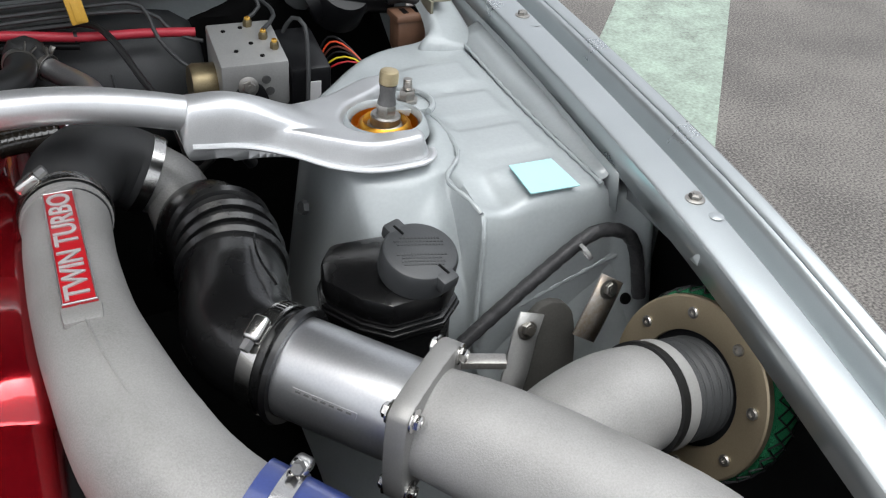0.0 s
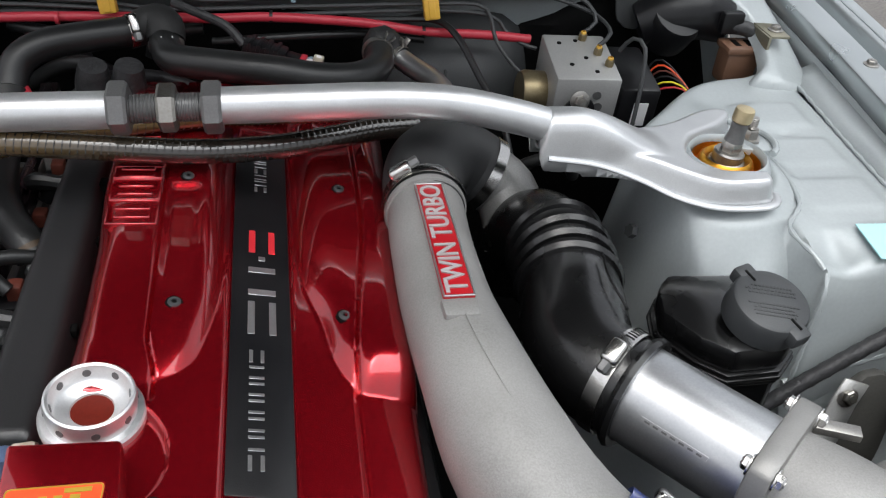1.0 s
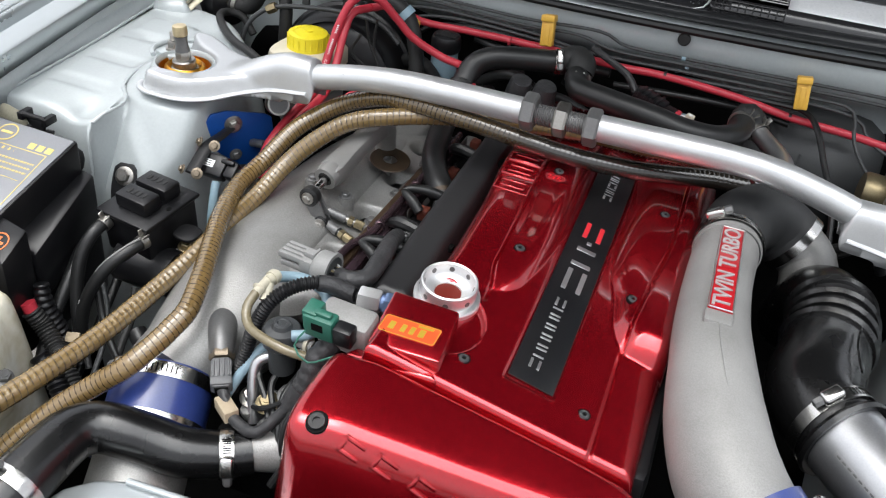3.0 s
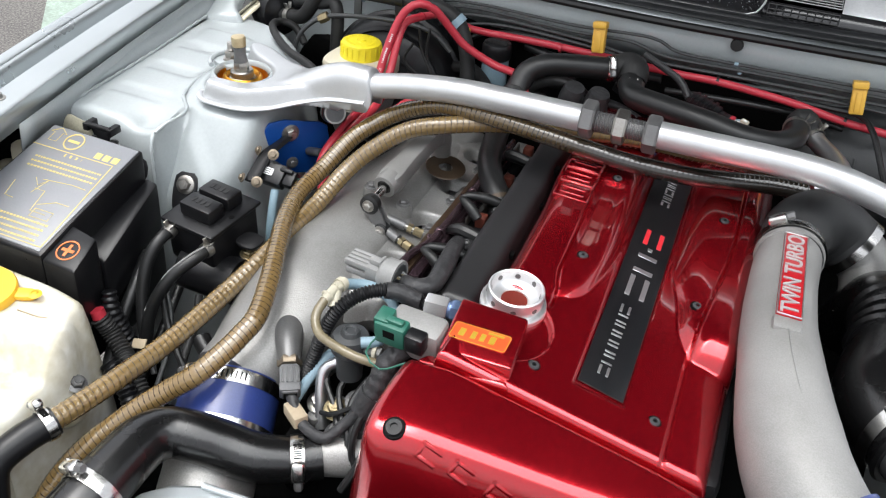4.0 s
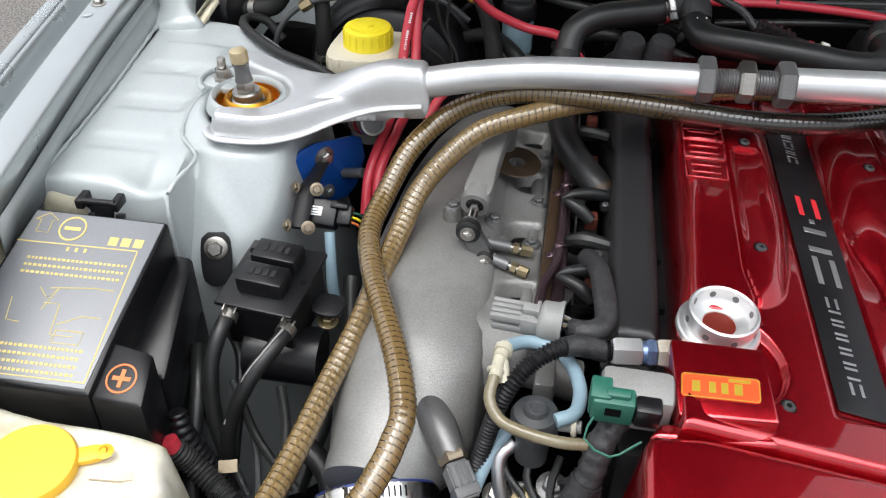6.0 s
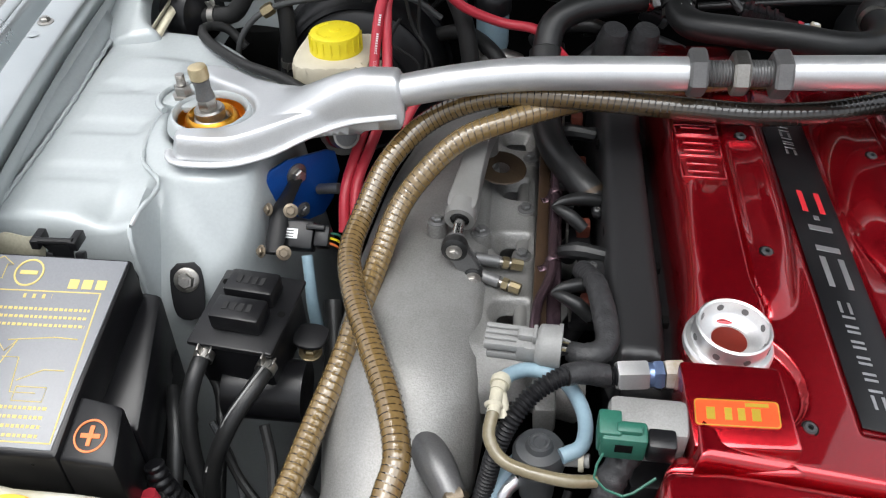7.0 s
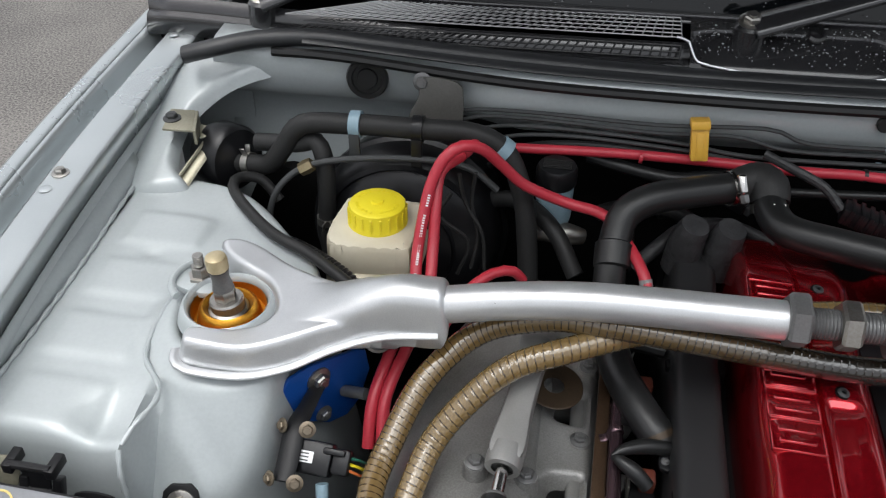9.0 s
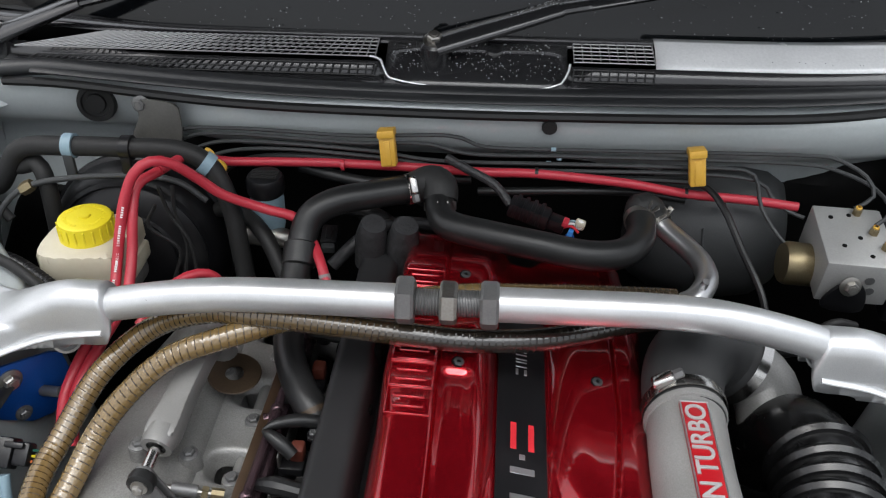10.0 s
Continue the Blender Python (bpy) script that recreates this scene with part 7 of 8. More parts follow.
# ---- ribbed oil hoses ----
def spiral_hose(pts, r, pitch, depth, seg=18, step=0.0013):
    """A hose with one groove wound round it."""
    line, _ = curve(pts, step)
    verts, faces, run = [], [], 0.0
    t = (line[1] - line[0]).normalized()
    side = t.cross(Vector((0, 0, 1))).normalized()
    for i, c in enumerate(line):
        t = (line[min(i + 1, len(line) - 1)] - line[max(i - 1, 0)]).normalized()
        side = (side - t * side.dot(t)).normalized()
        up = side.cross(t)
        run += (c - line[i - 1]).length if i else 0.0
        for k in range(seg):
            a = math.tau * k / seg
            ph = (run / pitch - k / seg + 0.5) % 1.0 - 0.5
            rr = r - depth * math.exp(-(ph / 0.11) ** 2) + depth * 0.35 * math.cos(math.tau * (ph - 0.12))
            p = c + (side * math.cos(a) + up * math.sin(a)) * rr
            verts.append((p.x, p.y, p.z))
    n = len(line)
    faces = [(i * seg + k, i * seg + (k + 1) % seg, (i + 1) * seg + (k + 1) % seg, (i + 1) * seg + k) for i in range(n - 1) for k in range(seg)]
    return (verts, [], [f[::-1] for f in faces])


def ribbed_hose(pts, r, base, label, coil, pitch, depth):
    h = thing("ribbed_oil_hose", pts[len(pts) // 2], label, "hose", "ribbed hoses")
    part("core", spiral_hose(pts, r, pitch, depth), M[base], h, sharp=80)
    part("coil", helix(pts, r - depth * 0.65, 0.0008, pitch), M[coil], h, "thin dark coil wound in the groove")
    return h


HOSE_A = [(0.223, 0.066, 0.853), (0.178, 0.050, 0.858), (0.130, 0.026, 0.862), (0.078, 0.004, 0.866), (0.012, -0.008, 0.870), (-0.059, -0.010, 0.876), (-0.133, -0.008, 0.881), (-0.195, -0.004, 0.882), (-0.245, 0.004, 0.874), (-0.303, 0.006, 0.847), (-0.345, -0.032, 0.820), (-0.368, -0.086, 0.787),
          (-0.374, -0.135, 0.776), (-0.358, -0.196, 0.777), (-0.335, -0.255, 0.778), (-0.312, -0.312, 0.775), (-0.2995, -0.358, 0.766), (-0.3037, -0.3848, 0.757), (-0.3092, -0.4036, 0.750), (-0.3245, -0.4334, 0.735), (-0.3497, -0.449, 0.715), (-0.3721, -0.4686, 0.698), (-0.3912, -0.492, 0.682), (-0.4078, -0.518, 0.666), (-0.422, -0.545, 0.643), (-0.432, -0.572, 0.612)]
HOSE_B = [(0.225, 0.100, 0.850), (0.155, 0.088, 0.858), (0.079, 0.078, 0.862), (0.003, 0.066, 0.866), (-0.08, 0.040, 0.868), (-0.16, 0.010, 0.868), (-0.226, -0.020, 0.862), (-0.272, -0.036, 0.848), (-0.306, -0.060, 0.824), (-0.331, -0.088, 0.797), (-0.345, -0.136, 0.772),
          (-0.355, -0.186, 0.758), (-0.366, -0.245, 0.742), (-0.381, -0.305, 0.725), (-0.397, -0.39, 0.712), (-0.414, -0.474, 0.710), (-0.432, -0.548, 0.710)]
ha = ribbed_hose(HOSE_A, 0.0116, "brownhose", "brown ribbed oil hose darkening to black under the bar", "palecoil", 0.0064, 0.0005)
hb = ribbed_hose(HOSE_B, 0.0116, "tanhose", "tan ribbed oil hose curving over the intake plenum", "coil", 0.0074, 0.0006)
el = thing("oil_hose_elbow", (-0.44, -0.56, 0.69), "black hose elbow with a steel clamp", "hose elbow")
part("elbow", tube([(-0.425, -0.530, 0.712), (-0.438, -0.562, 0.708), (-0.447, -0.590, 0.695), (-0.443, -0.605, 0.66)], 0.0155, 18, 0.005), M["black"], el)
clamp(el, (-0.428, -0.538, 0.712), (-0.35, -0.93, -0.05), 0.0162, 0.010, (-0.6, 0.3, 0.8))

# ---- blue hose and cast inlet below the plenum ----
bl = thing("blue_hose", (-0.31, -0.41, 0.62), "glossy blue silicone hose clamped to the intake plenum", "hose", "blue hoses")
LD = Vector((0.24, -0.86, -0.44)).normalized()
L0 = Vector((-0.3225, -0.374, 0.6735))
part("sleeve", tube([L0, L0 + LD * 0.05, L0 + LD * 0.10], 0.0545, 40, 0.008), M["bluehose"], bl)
for d, screw in ((0.010, (-0.44, -0.5, 0.74)), (0.062, (-0.80, -0.35, 0.45))):
    clamp(bl, L0 + LD * d, LD, 0.0548, 0.0150, screw)
solo("intake_pipe", tube([L0 + LD * 0.09, L0 + LD * 0.2, L0 + LD * 0.32], 0.050, 28), M["castdark"], "grey pipe leading down from the blue hose", "pipe")

# ---- coolant hose at the front ----
rad = thing("radiator_hose", (-0.30, -0.46, 0.64), "thick black radiator hose with steel clamps", "hose")
part("hose", tube([(-0.352, -0.640, 0.680), (-0.343, -0.590, 0.696), (-0.340, -0.532, 0.702), (-0.337, -0.503, 0.701), (-0.324, -0.484, 0.698), (-0.300, -0.4755, 0.694), (-0.2725, -0.4665, 0.684), (-0.2426, -0.460, 0.677), (-0.2063, -0.440, 0.671), (-0.185, -0.426, 0.671)], [0.031, 0.030, 0.028, 0.027, 0.026, 0.026, 0.026, 0.0255, 0.0235, 0.0235], 28, 0.008), M["glossrubber"], rad)
clamp(rad, (-0.2055, -0.4395, 0.671), (0.86, 0.51, 0), 0.0243, 0.014, (0.3, -0.8, 0.35))
clamp(rad, (-0.342, -0.578, 0.6985), (0.08, 0.98, 0.12), 0.0302, 0.014, (-0.5, -0.2, 1))
for k in range(14):
    part("print_mark", block(-0.0012, -0.0016, 0, 0.0012, 0.0016, 0.0004, 0, m=place((-0.305 + 0.008 * k, -0.4905 + 0.0030 * k, 0.7135 - 0.0017 * k), (-0.15, -0.65, 1))), M["capgrey"], rad)
solo("water_outlet", tube([(-0.190, -0.426, 0.671), (-0.155, -0.410, 0.674), (-0.125, -0.395, 0.678), (-0.10, -0.38, 0.67)], [0.0215, 0.0245, 0.027, 0.03], 24, 0.006), M["castdark"], "grey cast water outlet on the engine front", "water outlet")

# ---- battery with its cover ----
bat = thing("battery", (-0.61, -0.30, 0.60), "black battery with a grey printed top cover", "battery")
part("case", block(-0.700, -0.372, 0.60, -0.535, -0.205, 0.715, 0.008), M["black"], bat)
BT = Matrix(((1, 0, 0), (0, 1, 0), (0.0, 0.30, 1))).to_4x4()
BT.translation = (0, 0, 0.880)
lid = part("cover", prism([(-0.693, -0.2000), (-0.5550, -0.2025), (-0.5640, -0.324), (-0.5660, -0.380), (-0.7140, -0.378)], -0.055, 0.0, 0.004, BT), M["black"], bat, "black plastic cover")
part("cover_plate", prism([(-0.6890, -0.2040), (-0.5585, -0.2062), (-0.5680, -0.3255), (-0.5712, -0.3755), (-0.7085, -0.3730)], -0.001, 0.0012, 0.0005, BT), M["greyplate"], lid, "grey printed plate with yellow marks")
part("side_skirt", prism([(-0.560, -0.1995), (-0.5385, -0.2020), (-0.5240, -0.330), (-0.570, -0.330)], -0.115, -0.042, 0.005, BT), M["black"], bat)
part("terminal_cover", prism([(-0.5655, -0.3255), (-0.5255, -0.3330), (-0.5190, -0.3820), (-0.5665, -0.3795)], -0.10, -0.0045, 0.004, BT), M["black"], bat, "black terminal cover with an orange plus")


def ring_mark(c, r, z, material, parent, cross):
    part("ring_mark", lathe([(r - 0.0016, 0), (r - 0.0016, 0.0006), (r, 0.0006), (r, 0)], BT @ Matrix.Translation((c[0], c[1], z)), 40), material, parent)
    part("sign_bar", block(c[0] - r * 0.6, c[1] - 0.0018, z, c[0] + r * 0.6, c[1] + 0.0018, z + 0.0006, 0, m=BT), material, parent)
    if cross:
        part("sign_bar", block(c[0] - 0.0018, c[1] - r * 0.6, z + 0.0001, c[0] + 0.0018, c[1] + r * 0.6, z + 0.0007, 0, m=BT), material, parent)


ring_mark((-0.645, -0.2215), 0.0135, 0.0012, M["yprint"], lid, False)
ring_mark((-0.5455, -0.3590), 0.0135, -0.0044, M["orangeprint"], bat, True)
random.seed(3)


def dash_row(x0, x1, y, h, gap=0.0016):
    x = x0
    while x < x1:
        w = random.uniform(0.002, 0.0036)
        part("print_bar", block(x, y - h / 2, 0.0012, min(x + w, x1), y + h / 2, 0.0016, 0, m=BT), M["yprint"], lid)
        x += w + gap


for k in range(3):
    part("print_bar", block(-0.605 + 0.0125 * k, -0.2355, 0.0012, -0.596 + 0.0125 * k, -0.2265, 0.0016, 0, m=BT), M["yprint"], lid)
dash_row(-0.642, -0.616, -0.2440, 0.004, 0.006)
for y in (-0.2560, -0.2635, -0.2710):
    dash_row(-0.676, -0.578, y, 0.0024)
for y in (-0.3430, -0.3505, -0.3580, -0.3655):
    dash_row(-0.684, -0.586, y, 0.0026)
for a in ((-0.5740, -0.2400, -0.5728, -0.370), (-0.694, -0.2395, -0.573, -0.2385), (-0.704, -0.3710, -0.573, -0.3700)):
    part("print_line", block(min(a[0], a[2]), min(a[1], a[3]), 0.0012, max(a[0], a[2]), max(a[1], a[3]), 0.0016, 0, m=BT), M["yprint"], lid)
for pts in ([(-0.640, -0.315), (-0.625, -0.315), (-0.622, -0.345), (-0.600, -0.345)], [(-0.672, -0.312), (-0.668, -0.335), (-0.655, -0.336)], [(-0.640, -0.300), (-0.600, -0.296), (-0.580, -0.297)], [(-0.62, -0.335), (-0.60, -0.325), (-0.582, -0.325)], [(-0.650, -0.30), (-0.640, -0.31), (-0.632, -0.30), (-0.640, -0.322)], [(-0.686, -0.214), (-0.680, -0.214), (-0.680, -0.228), (-0.668, -0.228), (-0.668, -0.214), (-0.662, -0.214), (-0.674, -0.206), (-0.686, -0.214)], [(-0.618, -0.340), (-0.592, -0.340), (-0.592, -0.352), (-0.618, -0.352), (-0.618, -0.340)]):
    part("print_line", tube([BT @ Vector((x, y + (0.0145 if y < -0.28 else 0.0), 0.0013)) for x, y in pts], 0.0005, 5, soft=False), M["yprint"], lid)
hold = thing("battery_hold_down", (-0.66, -0.165, 0.78), "black and zinc battery hold-down on the inner fender", "bracket")
part("zinc_plate", prism(rounded([(-0.018, -0.012), (0.018, -0.012), (0.017, 0.010), (-0.016, 0.011)], 0.005), 0, 0.002, 0.0006, place((-0.683, -0.178, 0.797), (0.1, -1, 0.4))), M["oldbracket"], hold, "dull grey zinc plate")
part("hook", prism([(-0.018, -0.02), (0.018, -0.02), (0.018, 0.012), (0.010, 0.012), (0.010, 0.002), (-0.010, 0.002), (-0.010, 0.012), (-0.018, 0.012)], 0, 0.010, 0.002, place((-0.630, -0.183, 0.795), (0.05, -1, 0.45))), M["black"], hold)
part("tongue", prism(rounded([(-0.016, -0.016), (0.02, -0.016), (0.02, 0.012), (-0.016, 0.014)], 0.008), 0, 0.003, 0.001, place((-0.590, -0.186, 0.778), (0.05, -1, 0.4))), M["blacksatin"], hold)

# ---- washer tank ----
tank = thing("washer_tank", (-0.60, -0.50, 0.55), "stained translucent white washer tank with a yellow cap", "washer tank")
TANK = rounded([(-0.685, -0.388), (-0.60, -0.394), (-0.508, -0.3985), (-0.490, -0.4055), (-0.4835, -0.428), (-0.466, -0.475), (-0.470, -0.56), (-0.50, -0.66), (-0.62, -0.72), (-0.72, -0.66), (-0.72, -0.45)], 0.010)
part("tank", pressed(TANK, lambda x, y: 0.752 - 0.006 * ease(-0.55, -0.47, x) - 0.035 * ease(-0.475, -0.50, y) * ease(-0.60, -0.50, x) - 0.006 * ease(-0.52, -0.60, y), 0.17, 0.013, 0.014, 0.005), M["tank"], tank, sharp=70)
tm = place((-0.583, -0.449, 0.752), (0.05, -0.08, 1))
wcap = part("cap", lathe([(0.028, -0.004), (0.0355, 0.0), (0.0365, 0.003), (0.0365, 0.010), (0.035, 0.0125), (0, 0.0135)], tm, 48), M["capyellow"], tank, "orange yellow hinged cap")
part("cap_tab", prism(rounded([(0.030, -0.006), (0.052, -0.007), (0.058, 0.0), (0.052, 0.007), (0.030, 0.006)], 0.004), 0.002, 0.009, 0.002, tm @ Matrix.Rotation(radians(-8), 4, "Z")), M["capyellow"], wcap)
part("tab_ring", lathe([(0.0035, 0.004), (0.0075, 0.006), (0.0035, 0.008)], tm @ Matrix.Translation((0.055, -0.009, 0.002)), 16), M["capyellow"], wcap)
part("weld_line", tube([(-0.535, -0.451, 0.7525), (-0.511, -0.4475, 0.7490), (-0.497, -0.440, 0.7440), (-0.4855, -0.433, 0.724), (-0.4815, -0.434, 0.700), (-0.4765, -0.442, 0.679)], 0.0009, 6), M["tape"], tank)
part("foot", prism(rounded([(-0.482, -0.455), (-0.445, -0.468), (-0.448, -0.498), (-0.478, -0.500)], 0.006), 0.655, 0.672, 0.004), M["tank"], tank)
bolt(tank, (-0.462, -0.462, 0.685), (0.5, 0, 1), 0.0075, "nutgrey")
neck = thing("coolant_bottle", (-0.735, -0.30, 0.70), "milky plastic bottle with a yellow cap behind the battery", "bottle")
part("bottle", block(-0.76, -0.375, 0.62, -0.715, -0.225, 0.768, 0.010), M["milky"], neck)
part("cap", lathe([(0, 0.798), (0.021, 0.797), (0.023, 0.793), (0.0235, 0.775), (0.022, 0.766), (0, 0.765)], Matrix.Translation((-0.722, -0.325, 0)), 32), M["capyellow"], neck)
part("lug", prism(rounded([(-0.012, -0.02), (0.012, -0.02), (0.012, 0.014), (-0.012, 0.014)], 0.008), 0, 0.004, 0.001, place((-0.722, -0.232, 0.782), (0.6, -0.5, 0.6))), M["milky"], neck)
oc = thing("catch_bottle", (-0.49, -0.60, 0.60), "white plastic bottle top beside the washer tank", "bottle")
part("bottle", lathe([(0, 0.693), (0.030, 0.692), (0.037, 0.686), (0.039, 0.675), (0.039, 0.60)], Matrix.Translation((-0.492, -0.592, 0)), 36), M["tank"], oc)

# ---- solenoid box with two hoses ----
box = thing("solenoid_box", (-0.46, -0.20, 0.68), "black plastic solenoid box with two raised lids", "solenoid box")
XM = Matrix.Translation((-0.458, -0.206, 0.766)) @ Matrix.Rotation(radians(-8), 4, "Z") @ Matrix.Rotation(radians(4), 4, "X")
part("body", block(-0.036, -0.043, -0.062, 0.036, 0.043, -0.002, 0.004, m=XM), M["black"], box)
part("lid_plate", block(-0.041, -0.047, -0.006, 0.041, 0.047, 0.0, 0.0025, m=XM), M["black"], box)
for v in (-0.014, 0.020):
    part("raised_lid", prism([(-0.024, v - 0.015), (0.024, v - 0.015), (0.024, v + 0.013), (-0.024, v + 0.013)], 0.0, 0.019, 0.003, XM), M["black"], box, "raised lid with plain moulded bars")
    for k in range(4):
        part("moulded_bar", block(-0.014 + 0.0075 * k, v - 0.005, 0.0190, -0.0095 + 0.0075 * k, v + 0.004, 0.0196, 0, m=XM), M["rubbergrey"], box)
for u, v in ((-0.034, 0.030), (0.033, 0.0)):
    part("screw_hole", lathe([(0, 0.0006), (0.0035, 0.0006), (0.0035, -0.001)], XM @ Matrix.Translation((u, v, 0.0)), 14), M["shadeblack"], box)
part("motor", tube([XM @ Vector((-0.02, -0.035, -0.075)), XM @ Vector((0.055, -0.025, -0.078))], 0.030, 24), M["black"], box)
part("ear", prism(rounded([(-0.012, -0.012), (0.014, -0.012), (0.014, 0.012), (-0.012, 0.012)], 0.006), -0.03, -0.026, 0.001, XM @ Matrix.Translation((0.056, 0.002, 0))), M["blacksatin"], box)
bolt(box, (-0.404, -0.210, 0.7165), (0.1, -0.1, 1), 0.0075, "brass")
lug = thing("tower_bracket", (-0.54, -0.14, 0.72), "small black bracket bolted to the strut tower", "bracket")
part("plate", prism(rounded([(-0.014, -0.035), (0.012, -0.035), (0.014, 0.012), (0.0, 0.018), (-0.016, 0.012)], 0.006), 0, 0.004, 0.001, place((-0.540, -0.143, 0.741), (0.15, -0.85, 0.5))), M["blacksatin"], lug)
bolt(lug, (-0.540, -0.146, 0.744), (0.15, -0.85, 0.5), 0.0085, "steel")
for pts, cp, ax in (([(-0.490, -0.243, 0.748), (-0.494, -0.268, 0.742), (-0.499, -0.290, 0.715), (-0.494, -0.312, 0.665), (-0.475, -0.335, 0.60)], (-0.4905, -0.249, 0.747), (-0.1, -1, -0.3)),
                    ([(-0.430, -0.250, 0.744), (-0.437, -0.276, 0.741), (-0.455, -0.302, 0.722), (-0.475, -0.320, 0.675), (-0.483, -0.330, 0.61)], (-0.4315, -0.257, 0.744), (-0.25, -1, -0.1))):
    h = hose("control_hose", pts, 0.0078, "rubber", "black hose with a pale stripe from the solenoid box")
    tagged(h, group="control hoses")
    spring_clip(h, cp, ax, 0.0082, screw=(0.3, -0.2, 1))
part("stripe", tube([(-0.4315, -0.262, 0.7515), (-0.4415, -0.284, 0.7465), (-0.460, -0.306, 0.725), (-0.4785, -0.325, 0.68)], 0.0012, 6), M["greyplug"], bpy.data.objects["control_hose.001"])
solo("corrugated_sleeve", tube([(-0.475, -0.40, 0.66), (-0.455, -0.405, 0.645), (-0.43, -0.42, 0.62), (-0.41, -0.44, 0.58)], 0.011, 12, 0.0018, (0.0012, 0.0062)), M["black"], "black corrugated wiring sleeve below the battery", "wiring sleeve")
for pts, r in (([(-0.53, -0.25, 0.70), (-0.515, -0.29, 0.69), (-0.51, -0.34, 0.65), (-0.50, -0.39, 0.60)], 0.008), ([(-0.52, -0.20, 0.69), (-0.50, -0.22, 0.66), (-0.49, -0.28, 0.62), (-0.48, -0.36, 0.57)], 0.006), ([(-0.40, -0.12, 0.70), (-0.395, -0.17, 0.66), (-0.40, -0.24, 0.63), (-0.42, -0.32, 0.58)], 0.010), ([(-0.42, -0.30, 0.64), (-0.38, -0.33, 0.62), (-0.36, -0.40, 0.58)], 0.012), ([(-0.50, -0.13, 0.66), (-0.45, -0.16, 0.64), (-0.42, -0.2, 0.60)], 0.009)):
    solo("dark_hose", tube(pts, r, 12), M["rubber"], "black hose deep in the bay beside the battery", "hose", "dark hoses")

BLUE = [(-0.0375, 0.0100), (-0.0375, -0.022), (-0.030, -0.034), (0.008, -0.066), (0.030, -0.070), (0.046, -0.058), (0.0602, -0.026), (0.0565, 0.001), (0.046, 0.008), (-0.0078, 0.0210), (-0.0300, 0.0195)][::-1]

# ---- blue bracket with its solenoid and sensor ----
bb = thing("blue_bracket", (-0.44, -0.03, 0.72), "blue anodised bracket with bolts on the strut tower", "bracket")
BN = Vector((0.79, -0.61, 0.0)).normalized()
BD2 = Vector((0.61, 0.79, 0.0)).normalized()
BM = Matrix((BD2, Vector((0, 0, 1)), BN)).transposed().to_4x4()
BM.translation = (-0.448, -0.026, 0.792)
part("plate", prism(BLUE, -0.005, -0.001, 0.0012, BM), M["blueano"], bb)
bolt(bb, BM @ Vector((0, 0, -0.001)), BN, 0.0085, "steel")
part("stud", tube([BM @ Vector((0.027, -0.034, -0.001)), BM @ Vector((0.036, -0.026, 0.024))], 0.0060, 12), M["nutgrey"], bb)
bolt(bb, BM @ Vector((0.002, -0.048, -0.001)), BN, 0.0060, "nutgrey")
ms = thing("map_sensor", (-0.435, -0.085, 0.745), "black pressure sensor with a white label on a strap", "sensor")
SM = Matrix.Translation((-0.430, -0.092, 0.764)) @ Matrix.Rotation(radians(-3), 4, "Z") @ Matrix.Rotation(radians(38), 4, "X")
part("body", block(-0.026, -0.016, -0.012, 0.012, 0.014, 0.008, 0.003, m=SM), M["black"], ms)
part("plug", block(0.012, -0.012, -0.010, 0.028, 0.011, 0.006, 0.003, m=SM), M["black"], ms)
part("latch", block(0.004, 0.004, 0.006, 0.024, 0.010, 0.011, 0.002, m=SM), M["black"], ms)
part("label", block(-0.022, -0.006, 0.008, -0.004, 0.004, 0.0085, 0, m=SM), M["white"], ms, "blank white label")
for k in range(3):
    part("label_bar", block(-0.021, -0.0048 + 0.0030 * k, 0.0085, -0.008, -0.0036 + 0.0030 * k, 0.0088, 0, m=SM), M["heat"], ms)
for k, c in enumerate(("orangeprint", "yellow", "green")):
    part("wire", tube([SM @ Vector((0.026, -0.006 + 0.005 * k, -0.002)), SM @ Vector((0.034, -0.008 + 0.006 * k, -0.006)), SM @ Vector((0.038, -0.010 + 0.006 * k, -0.02))], 0.0014, 6, 0.004), M[c], ms)
s0, s1, s2 = BM @ Vector((-0.004, -0.002, 0.004)), Vector((-0.455, -0.078, 0.782)), Vector((-0.455, -0.121, 0.762))
part("strap", tube([s0, s0.lerp(s1, 0.5), s1, s1.lerp(s2, 0.6), s2], [0.007, 0.008, 0.010, 0.010, 0.009], 10, 0.006, flat=0.35), M["blacksatin"], ms)
for c in (s1, s2):
    bolt(ms, c + Vector((0.012, -0.003, 0.004)), (0.3, -0.75, 0.6), 0.0050, "oldbolt")
    bolt(ms, c + Vector((-0.011, -0.001, 0.003)), (-0.6, -0.6, 0.5), 0.0045, "oldbolt")
part("blue_tube", tube([(-0.424, -0.110, 0.752), (-0.421, -0.122, 0.735), (-0.418, -0.135, 0.70), (-0.414, -0.138, 0.66)], [0.0058, 0.0058, 0.0065, 0.007], 12), M["bluetube"], ms, "pale blue hose")
sol = thing("solenoid", (-0.385, 0.0, 0.78), "grey steel solenoid can behind the blue bracket", "solenoid")
sm = place((-0.405, 0.02, 0.815), (0.5, -0.7, 0.4))
part("can", lathe([(0.0125, 0.014), (0.0150, 0.014), (0.0155, 0.011), (0.0155, -0.03), (0, -0.032)], sm, 28), M["steel"], sol)
part("end_disc", lathe([(0, 0.0125), (0.0128, 0.0125), (0.0128, 0.008)], sm, 24), M["nutgrey"], sol, "dark grey end disc")
